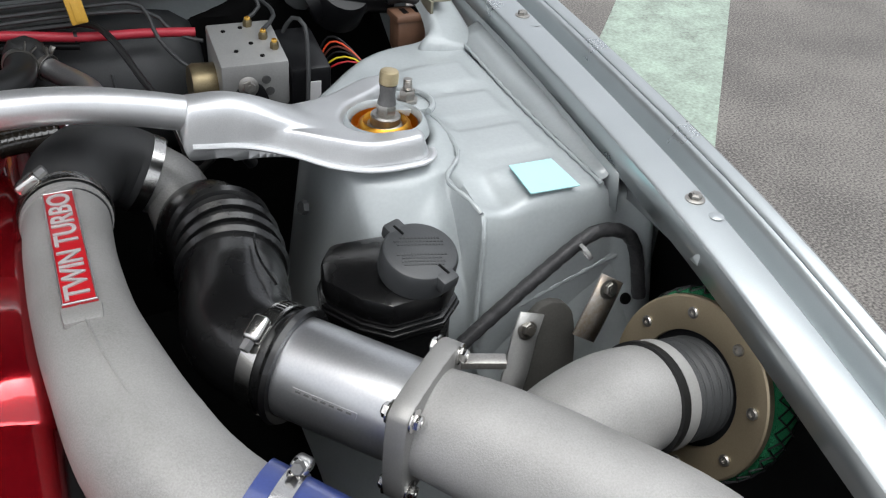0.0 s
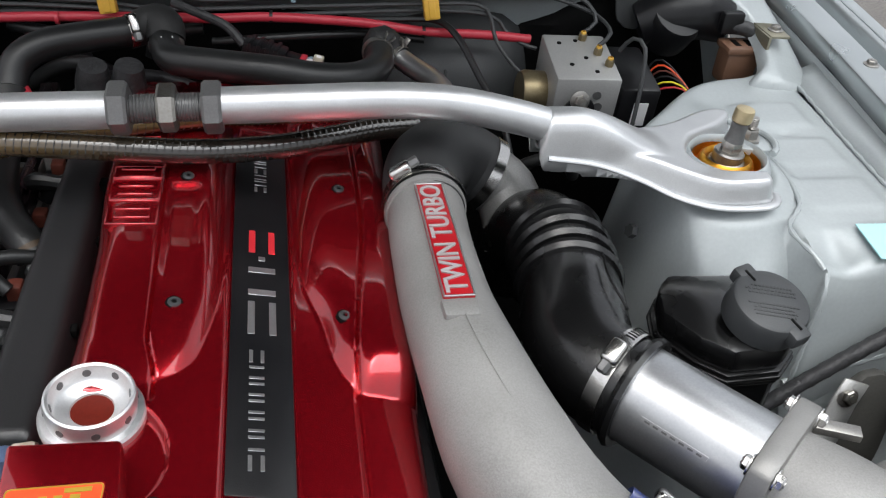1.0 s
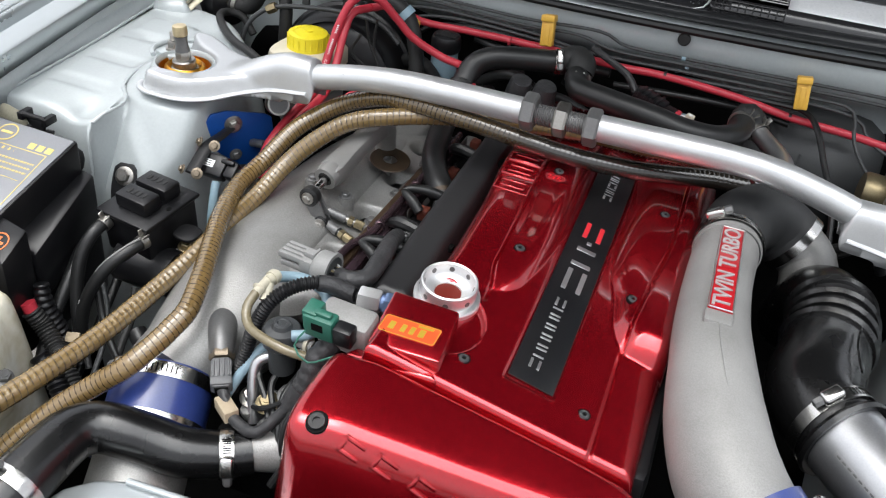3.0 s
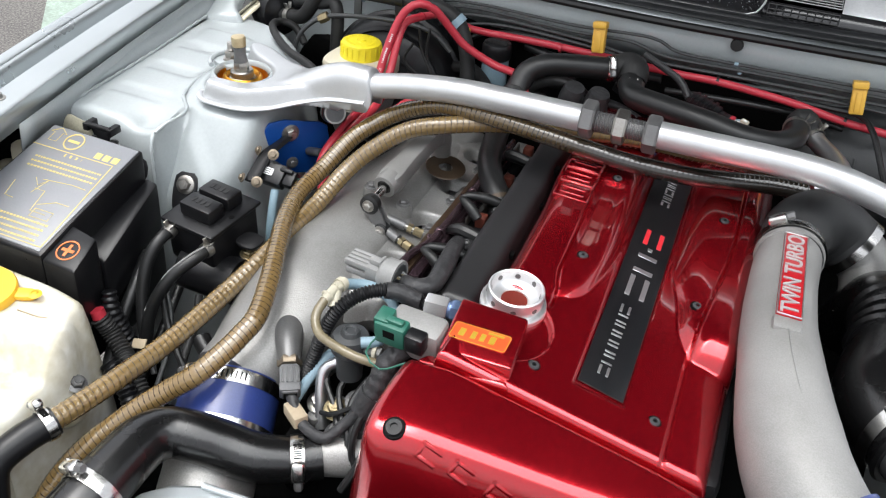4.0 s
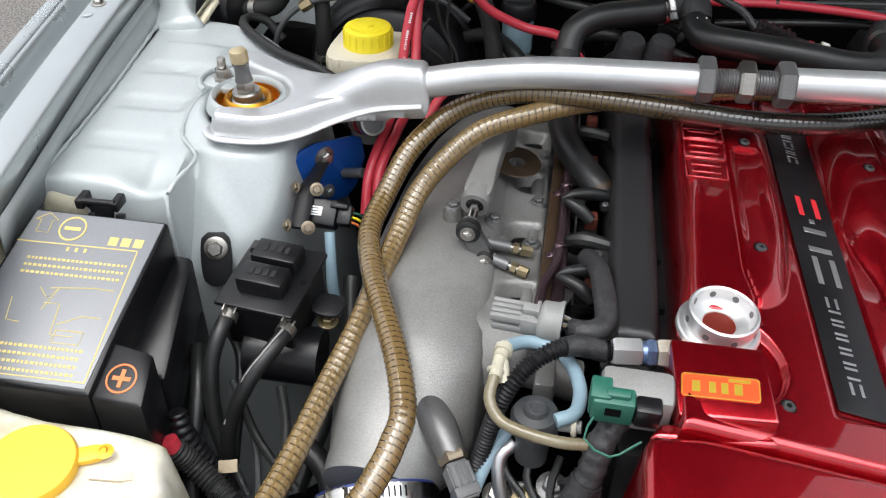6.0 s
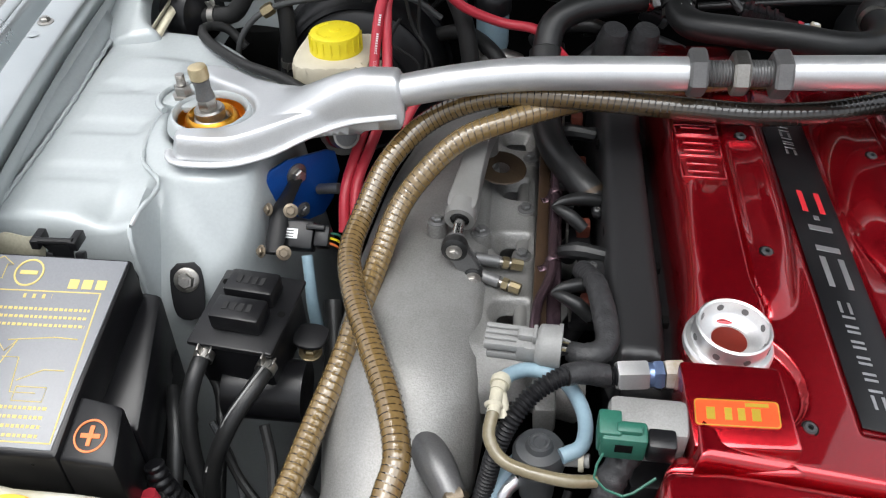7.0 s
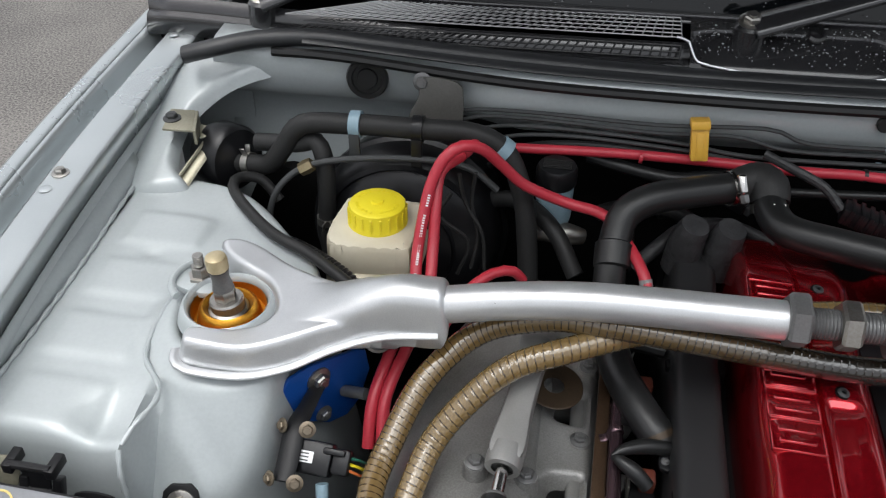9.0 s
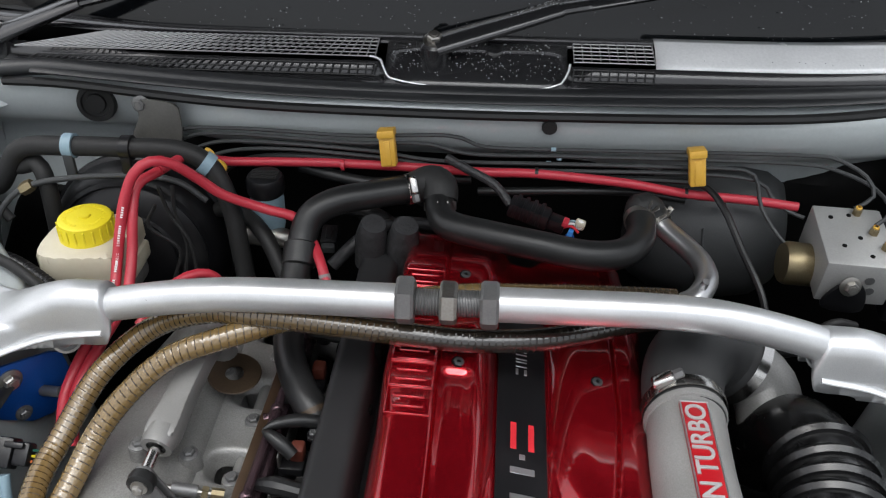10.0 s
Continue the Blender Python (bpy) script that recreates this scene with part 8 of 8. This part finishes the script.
part("red_band", lathe([(0.0156, -0.012), (0.0160, -0.011), (0.0160, -0.002), (0.0156, -0.001)], sm, 28), M["redplate"], sol, "red printed band")

# ---- plugs and hoses in front of the plenum ----
gp = thing("grey_connector", (-0.205, -0.255, 0.79), "light grey multi-way wiring connector beside the fuel rail", "connector")
GM = Matrix.Translation((-0.207, -0.270, 0.806)) @ Matrix.Rotation(radians(-6), 4, "Z") @ Matrix.Scale(0.85, 4)
part("shell", block(-0.004, -0.0150, -0.012, 0.020, 0.0150, 0.009, 0.0035, m=GM), M["greyplug"], gp)
part("collar", tube([GM @ Vector((0.016, 0, -0.001)), GM @ Vector((0.020, 0, -0.001)), GM @ Vector((0.036, 0.001, -0.001))], [0.0150, 0.0185, 0.0185], 20, 0.004), M["greyplug"], gp)
part("collar_rim", tube([GM @ Vector((0.0355, 0.001, -0.001)), GM @ Vector((0.0395, 0.001, -0.001))], [0.0198, 0.0198], 20, 0.004), M["greyplug"], gp)
part("mouth", tube([GM @ Vector((0.0385, 0.001, -0.001)), GM @ Vector((0.0400, 0.001, -0.001))], 0.0155, 18), M["heat"], gp)
for k in range(4):
    for u, lift in ((-0.034, 0.005), (-0.031, -0.0065)):
        part("cell", block(u, -0.0146 + 0.0077 * k, lift - 0.0044, 0.006, -0.0084 + 0.0077 * k, lift + 0.0044, 0.0018, m=GM), M["greyplug"], gp)
part("clip", block(-0.002, -0.006, 0.008, 0.026, 0.006, 0.0165, 0.002, m=GM), M["greyplug"], gp)
part("clip_bar", block(0.012, -0.009, 0.010, 0.016, 0.009, 0.0185, 0.001, m=GM), M["greyplug"], gp)
for k in range(6):
    part("wire", tube([GM @ Vector((0.034, -0.010 + 0.004 * k, 0.004 * (k % 2))), GM @ Vector((0.046, -0.008 + 0.003 * k, 0.002)), GM @ Vector((0.054, -0.004 + 0.002 * k, -0.004))], 0.0014, 6, 0.004), M[("black", "clearhose", "greyplug")[k % 3]], gp)
part("harness", tube([GM @ Vector((0.048, 0.0, -0.003)), (-0.152, -0.281, 0.806), (-0.137, -0.268, 0.806), (-0.137, -0.232, 0.806), (-0.142, -0.19, 0.802), (-0.15, -0.15, 0.782)], [0.0085, 0.0105, 0.0098, 0.0108, 0.0098, 0.010], 14, 0.005, (0.0002, 0.013)), M["cloth"], gp, "black taped harness")
gc = thing("green_connector", (-0.13, -0.37, 0.78), "dark green sensor connector on a grey valve body", "connector")
HM = Matrix.Translation((-0.128, -0.372, 0.833)) @ Matrix.Rotation(radians(-3), 4, "Z") @ Matrix.Rotation(radians(8), 4, "X")
part("valve_body", block(-0.016, -0.006, -0.040, 0.040, 0.026, 0.002, 0.006, m=HM), M["cast"], gc, "grey cast valve body")
part("plug", block(-0.022, -0.017, -0.018, 0.010, 0.000, 0.009, 0.003, m=HM), M["green"], gc)
part("plug_rear", block(-0.024, -0.014, -0.014, -0.008, 0.006, 0.0115, 0.002, m=HM), M["green"], gc)
part("latch", block(-0.012, -0.012, 0.006, 0.006, -0.004, 0.013, 0.002, m=HM), M["green"], gc)
part("slot", block(-0.012, -0.0176, -0.006, 0.000, -0.0168, 0.003, 0, m=HM), M["shadeblack"], gc)
part("socket", block(0.010, -0.018, -0.016, 0.030, -0.002, 0.006, 0.003, m=HM), M["black"], gc)
part("wire", tube([HM @ Vector((-0.018, -0.015, -0.010)), HM @ Vector((-0.024, -0.030, -0.022)), HM @ Vector((-0.004, -0.040, -0.026)), HM @ Vector((0.018, -0.028, -0.018))], 0.0010, 6), M["green"], gc)
oil = thing("oil_feed_fitting", (-0.12, -0.305, 0.79), "steel and blue anodised hose fitting on black hose", "fitting")
O0, O1 = Vector((-0.139, -0.300, 0.8045)), Vector((-0.078, -0.294, 0.8045))
OD = (O1 - O0).normalized()
for a, b, r, c, seg in ((0.008, 0.032, 0.0128, "satin", 6), (0.032, 0.044, 0.0100, "steelblue", 16), (0.036, 0.044, 0.0122, "steelblue", 6), (0.045, 0.060, 0.0125, "zinc", 6)):
    part("hex_piece", lathe([(0, 0), (r * 0.9, 0), (r, 0.002), (r, b - a - 0.002), (r * 0.9, b - a), (0, b - a)], place(O0 + OD * a, OD, 10), seg), M[c], oil)
part("hose", tube([O0 + OD * 0.012, O0, (-0.158, -0.305, 0.813), (-0.176, -0.315, 0.817), (-0.196, -0.328, 0.811), (-0.212, -0.342, 0.796), (-0.223, -0.352, 0.770), (-0.230, -0.360, 0.738), (-0.24, -0.375, 0.69)], 0.0070, 14, 0.0006, (0.0009, 0.0036)), M["blacksatin"], oil, "black corrugated sleeve")
part("tape_wrap", tube([O0 + OD * 0.004, O0, (-0.158, -0.305, 0.813), (-0.172, -0.3125, 0.8165)], [0.0088, 0.0095, 0.0095, 0.0086], 16, 0.005), M["cloth"], oil)
clr = thing("clear_hose", (-0.22, -0.30, 0.74), "yellowed clear hose with a white plastic tee", "hose")
part("lower_hose", tube([(-0.2316, -0.342, 0.807), (-0.2345, -0.358, 0.796), (-0.225, -0.372, 0.788), (-0.2068, -0.381, 0.787), (-0.1774, -0.3866, 0.786), (-0.155, -0.383, 0.782)], 0.0050, 14, 0.005), M["clearhose"], clr)
part("upper_hose", tube([(-0.227, -0.312, 0.806), (-0.218, -0.298, 0.800), (-0.2016, -0.290, 0.796), (-0.176, -0.298, 0.792), (-0.162, -0.326, 0.788), (-0.164, -0.354, 0.786), (-0.180, -0.364, 0.784)], 0.0060, 14, 0.005), M["bluetube"], clr, "pale blue hose")
part("tee", tube([(-0.226, -0.310, 0.808), (-0.2295, -0.326, 0.809)], 0.0062, 12), M["cream"], clr, "cream plastic tee")
part("tee_leg", tube([(-0.2295, -0.324, 0.809), (-0.2320, -0.345, 0.806)], 0.0052, 12), M["cream"], clr)
part("tee_branch", tube([(-0.2285, -0.322, 0.808), (-0.2250, -0.333, 0.802), (-0.2240, -0.341, 0.796)], [0.0050, 0.0050, 0.0062], 12, 0.004), M["cream"], clr)
part("tee_collar", lathe([(0.0050, -0.003), (0.0080, -0.003), (0.0080, 0.003), (0.0050, 0.003)], place((-0.2275, -0.316, 0.8085), (0.2, 1, 0)), 16), M["cream"], clr)
part("tee_rib", lathe([(0.0052, -0.002), (0.0075, 0), (0.0052, 0.002)], place((-0.2318, -0.338, 0.807), (0.1, 1, 0.1)), 16), M["cream"], clr)
clr.location.x += 0.006
pr = thing("pressure_regulator", (-0.195, -0.335, 0.72), "grey round fuel pressure regulator", "regulator")
part("can", lathe([(0, 0.012), (0.009, 0.012), (0.011, 0.008), (0.018, 0.006), (0.0205, 0.001), (0.0205, -0.012), (0.015, -0.018), (0.014, -0.05)], place((-0.190, -0.355, 0.776)), 28), M["capgrey"], pr)
part("cap_ring", lathe([(0.0045, 0.012), (0.0055, 0.0132), (0.0075, 0.0132), (0.0085, 0.012)], place((-0.190, -0.355, 0.776)), 24), M["capgrey"], pr)
part("side_port", tube([(-0.176, -0.357, 0.772), (-0.152, -0.360, 0.775)], 0.0055, 14), M["greyplug"], pr)
part("port_clip", lathe([(0.0055, -0.002), (0.0088, -0.002), (0.0092, 0.0), (0.0088, 0.002), (0.0055, 0.002)], place((-0.158, -0.359, 0.7745), (1, -0.1, 0.1)), 20), M["cream"], pr, "white plastic clip")
part("drain_hose", tube([(-0.203, -0.340, 0.752), (-0.2175, -0.352, 0.738), (-0.228, -0.368, 0.72), (-0.238, -0.388, 0.695)], 0.0055, 12), M["bluetube"], pr, "pale blue hose")
part("inlet_pipe", tube([(-0.205, -0.352, 0.735), (-0.216, -0.362, 0.728), (-0.214, -0.375, 0.705), (-0.205, -0.39, 0.67)], 0.0062, 14, 0.005), M["alu"], pr, "thin bright metal pipe")
tsn = thing("temperature_sensor", (-0.245, -0.375, 0.69), "grey sensor plug on a cast stub", "sensor")
part("stub", tube([(-0.288, -0.312, 0.724), (-0.270, -0.342, 0.731), (-0.256, -0.366, 0.724)], [0.0165, 0.0155, 0.0125], 20, 0.006), M["nutgrey"], tsn, "rounded cast boss")
part("hex", lathe([(0, 0), (0.0125, 0), (0.0135, 0.002), (0.0135, 0.007), (0.0125, 0.009), (0, 0.009)], place((-0.258, -0.363, 0.726), (0.45, -0.75, -0.3)), 6), M["oldbolt"], tsn, "brown stained hexagon")
TP = place((-0.254, -0.370, 0.722), (0.45, -0.75, -0.35))
part("plug", block(-0.0095, -0.0095, 0.0, 0.0095, 0.0095, 0.034, 0.0025, m=TP), M["plugdark"], tsn, "dark grey ribbed plug")
for k in range(4):
    for u, v in ((-0.0078 + 0.0052 * k, 0.0095), (-0.0078 + 0.0052 * k, -0.0095), (0.0095, -0.0078 + 0.0052 * k), (-0.0095, -0.0078 + 0.0052 * k)):
        part("plug_rib", block(u - 0.0012, v - 0.0012, 0.003, u + 0.0012, v + 0.0012, 0.022, 0.0006, 1, m=TP), M["plugdark"], tsn)
part("plug_collar", block(-0.0112, -0.0112, 0.022, 0.0112, 0.0112, 0.032, 0.002, m=TP), M["plugdark"], tsn)
part("plug_mouth", block(-0.007, -0.007, 0.0338, 0.007, 0.007, 0.0348, 0.0, m=TP), M["shadeblack"], tsn)
part("wire", tube([(-0.239, -0.394, 0.710), (-0.2217, -0.410, 0.701), (-0.206, -0.4195, 0.697), (-0.1817, -0.4250, 0.700), (-0.1653, -0.4080, 0.715), (-0.1513, -0.3997, 0.735), (-0.1428, -0.3912, 0.76)], 0.0062, 12, 0.006), M["cloth"], tsn, "black taped wire")
part("tape_flag", block(-0.014, -0.008, -0.0075, 0.014, 0.008, 0.0075, 0.002, m=Matrix.Translation((-0.224, -0.410, 0.701)) @ Matrix.Rotation(radians(-35), 4, "Z")), M["tape"], tsn, "beige masking tape flag")
mh = thing("main_harness", (-0.15, -0.40, 0.70), "black taped wiring loom in front of the engine", "wiring harness")
part("loom", tube([(-0.124, -0.368, 0.800), (-0.1367, -0.3790, 0.785), (-0.1428, -0.3912, 0.76), (-0.1500, -0.3980, 0.735), (-0.152, -0.402, 0.70), (-0.15, -0.41, 0.66)], [0.009, 0.0115, 0.0115, 0.0105, 0.009, 0.009], 14, 0.0015, (0.0006, 0.011)), M["cloth"], mh)
for k, (dx, dy) in enumerate(((0.0, 0.0), (-0.02, 0.012), (-0.04, 0.02), (0.015, -0.01))):
    part("wire", tube([(-0.165 + dx, -0.36 + dy, 0.735), (-0.172 + dx, -0.385 + dy, 0.72), (-0.165 + dx * 0.6, -0.41 + dy, 0.705), (-0.15 + dx * 0.3, -0.43, 0.68)], 0.0035, 8), M["rubber"], mh)
for p, c in (((-0.19, -0.385, 0.700), "brass"), ((-0.17, -0.375, 0.712), "nutgrey"), ((-0.215, -0.375, 0.69), "steel"), ((-0.175, -0.40, 0.69), "nutgrey")):
    bolt(mh, p, (0, -0.3, 1), 0.009, c)
for k, pts in enumerate((
        [(-0.140, -0.394, 0.752), (-0.150, -0.412, 0.728), (-0.152, -0.425, 0.700), (-0.146, -0.430, 0.665)],
        [(-0.146, -0.396, 0.745), (-0.160, -0.402, 0.728), (-0.172, -0.392, 0.712), (-0.182, -0.376, 0.700)],
        [(-0.150, -0.398, 0.738), (-0.168, -0.396, 0.722), (-0.188, -0.400, 0.708), (-0.204, -0.392, 0.696)],
        [(-0.142, -0.390, 0.760), (-0.156, -0.384, 0.738), (-0.166, -0.374, 0.716), (-0.172, -0.366, 0.690)],
        [(-0.136, -0.396, 0.745), (-0.138, -0.416, 0.715), (-0.140, -0.436, 0.690), (-0.150, -0.452, 0.665)])):
    part("wire", tube(pts, (0.0036, 0.0024, 0.0028, 0.0030, 0.0044)[k], 8, 0.006), M[("rubber", "heat", "rubber", "cloth", "rubber")[k]], mh)
part("tape_end", tube([(-0.1450, -0.3935, 0.752), (-0.1530, -0.4015, 0.730)], [0.0135, 0.0125], 14), M["cloth"], mh, "ragged tape wrap")
fcast = thing("front_casting", (-0.18, -0.39, 0.58), "oily grey casting below the sensor plugs", "casting")
part("body", block(-0.24, -0.42, 0.58, -0.12, -0.34, 0.668, 0.012), M["shadeblack"], fcast)
for x, y, z, r, c in ((-0.196, -0.372, 0.692, 0.013, "nutgrey"), (-0.172, -0.362, 0.698, 0.011, "heat"), (-0.214, -0.386, 0.684, 0.010, "castdark"), (-0.186, -0.398, 0.682, 0.012, "heat")):
    part("boss", lathe([(0, 0), (r * 0.8, 0), (r, -0.003), (r, -0.02), (r * 1.25, -0.03)], place((x, y, z), (-0.2, -0.4, 1)), 16), M[c], fcast)
part("flange", prism(rounded([(-0.030, -0.020), (0.022, -0.022), (0.030, 0.0), (0.022, 0.022), (-0.026, 0.020)], 0.006), 0, 0.010, 0.002, place((-0.146, -0.398, 0.684), (-0.6, -0.6, 0.5))), M["castdark"], fcast, "grey cast flange")
for d in ((-0.160, -0.424, 0.684), (-0.134, -0.412, 0.706)):
    bolt(fcast, d, (-0.6, -0.6, 0.5), 0.0062, "oldbolt")

# corrugated battery lead and taped loom beside the battery
bl2 = thing("battery_lead", (-0.50, -0.36, 0.60), "black corrugated battery lead with a red end", "cable")
part("sleeve", tube([(-0.5135, -0.3625, 0.684), (-0.5020, -0.3605, 0.664), (-0.4800, -0.3690, 0.647), (-0.4600, -0.3820, 0.640), (-0.430, -0.40, 0.615)], 0.0110, 16, 0.0007, (0.0010, 0.0050)), M["rubbergrey"], bl2)
part("red_end", tube([(-0.5165, -0.3620, 0.694), (-0.5130, -0.3625, 0.684)], 0.0085, 14), M["redcable"], bl2, "red cable end")
tl = thing("taped_loom", (-0.50, -0.34, 0.60), "crinkled black taped loom beside the battery", "wiring harness")
part("loom", tube([(-0.516, -0.338, 0.706), (-0.5109, -0.3444, 0.6825), (-0.5040, -0.3440, 0.660), (-0.494, -0.342, 0.635), (-0.478, -0.342, 0.60)], [0.008, 0.011, 0.012, 0.011, 0.010], 14, 0.0015, (0.0009, 0.008)), M["black"], tl)
for k, pts in enumerate((
        [(-0.470, -0.300, 0.690), (-0.455, -0.315, 0.660), (-0.435, -0.330, 0.640), (-0.41, -0.345, 0.62)],
        [(-0.490, -0.270, 0.680), (-0.470, -0.290, 0.650), (-0.455, -0.320, 0.625), (-0.445, -0.36, 0.60)],
        [(-0.440, -0.270, 0.680), (-0.430, -0.295, 0.655), (-0.425, -0.325, 0.635), (-0.420, -0.36, 0.60)],
        [(-0.515, -0.290, 0.690), (-0.500, -0.310, 0.655), (-0.480, -0.325, 0.625), (-0.46, -0.345, 0.60)])):
    part("wire", tube(pts, (0.0045, 0.0035, 0.005, 0.004)[k], 10, 0.006), M[("rubber", "heat", "rubbergrey", "cloth")[k]], tl)
part("tape_tag", block(-0.010, -0.006, -0.001, 0.010, 0.006, 0.001, 0.0005, m=place((-0.470, -0.352, 0.652), (-0.2, -0.6, 0.7), 25)), M["tape"], tl, "small beige tape tag")

# hold-down hook and zinc tab on the front of the inner fender
hk = thing("battery_hook", (-0.635, -0.178, 0.80), "black steel hold-down hook beside the battery", "hook")
part("arm", prism([(-0.012, -0.055), (0.012, -0.055), (0.012, 0.010), (0.020, 0.018), (-0.020, 0.018), (-0.012, 0.010)], 0, 0.003, 0.001, place((-0.634, -0.186, 0.800), (0.05, -1, 0.45))), M["blacksatin"], hk)
for dx in (-0.018, 0.018):
    part("claw", block(-0.004, -0.010, -0.004, 0.004, 0.010, 0.006, 0.001, m=Matrix.Translation((-0.634 + dx, -0.182, 0.820))), M["blacksatin"], hk)
part("bar", tube([(-0.652, -0.188, 0.824), (-0.616, -0.188, 0.824)], 0.0035, 10), M["blacksatin"], hk)
zt = thing("zinc_tab", (-0.69, -0.178, 0.80), "dirty zinc tab bolted to the inner fender", "bracket")
part("tab", prism(rounded([(-0.018, -0.012), (0.020, -0.016), (0.020, 0.008), (0.006, 0.009), (-0.018, 0.012)], 0.004), 0, 0.002, 0.0006, place((-0.672, -0.182, 0.812), (0.05, -1, 0.5))), M["olivezinc"], zt)

# silver top of the radiator across the nose
rp = thing("radiator_top", (0.0, -0.65, 0.66), "silver grey painted radiator top panel with a folded lip", "radiator panel", "", "structure")
part("panel", prism([(-0.322, -0.70), (-0.320, -0.575), (-0.312, -0.550), (-0.292, -0.530), (-0.262, -0.5165), (-0.17, -0.5110), (-0.125, -0.5125), (-0.125, -0.70)], 0.655, 0.688, 0.006, seg=3), M["silver"], rp)
part("lip", tube([(-0.262, -0.5215, 0.690), (-0.21, -0.518, 0.690), (-0.17, -0.516, 0.690), (-0.127, -0.5175, 0.690)], 0.0035, 10, 0.03), M["silver"], rp)


# ---- rain drops on the cowl, wiper and glass ----
rng = np.random.default_rng(7)


def drops(count, spot, r0, r1):
    vs, fs = [], []
    for _ in range(count):
        p = Vector(spot())
        r = rng.uniform(r0, r1) * (1.6 if rng.random() < 0.1 else 1)
        n0 = len(vs)
        vs.append((p.x, p.y, p.z + r * 0.6))
        for h, k in ((0.45, 0.75), (0.0, 1.0)):
            for a in range(7):
                vs.append((p.x + r * k * math.cos(a * math.tau / 7), p.y + r * k * math.sin(a * math.tau / 7), p.z + r * h - 0.0003))
        for a in range(7):
            b = (a + 1) % 7
            fs.append((n0, n0 + 1 + a, n0 + 1 + b))
            fs.append((n0 + 1 + a, n0 + 8 + a, n0 + 8 + b, n0 + 1 + b))
    return (vs, [], fs)


def on_panel():
    x, y = rng.uniform(-0.112, 0.108), rng.uniform(0.384, 0.44)
    return x, y, 0.0018 + 0.02 * x + np.interp(y, [0.384, 0.40, 0.42, 0.442], [0.956, 0.965, 0.974, 0.981])


def on_glass():
    x, u = rng.uniform(-0.55, 0.75), rng.uniform(0.0, 0.35)
    return x, np.interp(abs(x), [0, 0.45, 0.86], [0.462, 0.482, 0.56]) + u, 0.9800 + 0.0211 * x + u * 0.545


def on_arm():
    u, v = rng.random(), rng.uniform(-0.013, 0.013)
    p = Vector((-0.056, 0.411, 0.985)).lerp(Vector((0.105, 0.462, 1.028)), u)
    return p.x, p.y + v, p.z + 0.0118 - abs(v) * 0.30


def on_blade_arm():
    u, v = rng.random() ** 1.5, rng.uniform(-0.009, 0.009)
    p = Vector((0.100, 0.455, 1.027)).lerp(Vector((0.50, 0.55, 1.075)), u)
    return p.x, p.y + v, p.z + 0.0075 - abs(v) * 0.30 - 0.003 * u


def on_side():
    x, y = rng.uniform(0.25, 0.7), rng.uniform(0.40, 0.44)
    return x, y + 0.05 * float(ease(0.35, 0.9, np.array(x))), 0.981 + 0.02 * x


def on_fender():
    y = rng.uniform(-0.3, 0.58)
    x = np.interp(y, [p[1] for p in RAIL_L], [p[0] for p in RAIL_L])
    z = np.interp(y, [p[1] for p in RAIL_L], [p[2] for p in RAIL_L])
    s = rng.uniform(0.049, 0.066)
    return x - s, y, z + np.interp(s, [0.048, 0.057, 0.0615, 0.064, 0.068], [0.007, 0.008, 0.005, -0.004, -0.03])


for n, spot, a, b in ((900, on_fender, 0.0006, 0.0014), (260, on_panel, 0.0004, 0.0012), (1400, on_glass, 0.0004, 0.0010), (150, on_arm, 0.0005, 0.0011), (110, on_blade_arm, 0.0005, 0.0010), (70, on_side, 0.0004, 0.0010)):
    solo("rain_drops", drops(n, spot, a, b), M["water"], "small clear rain drops on wet bodywork", "water drops", kind="stuff")
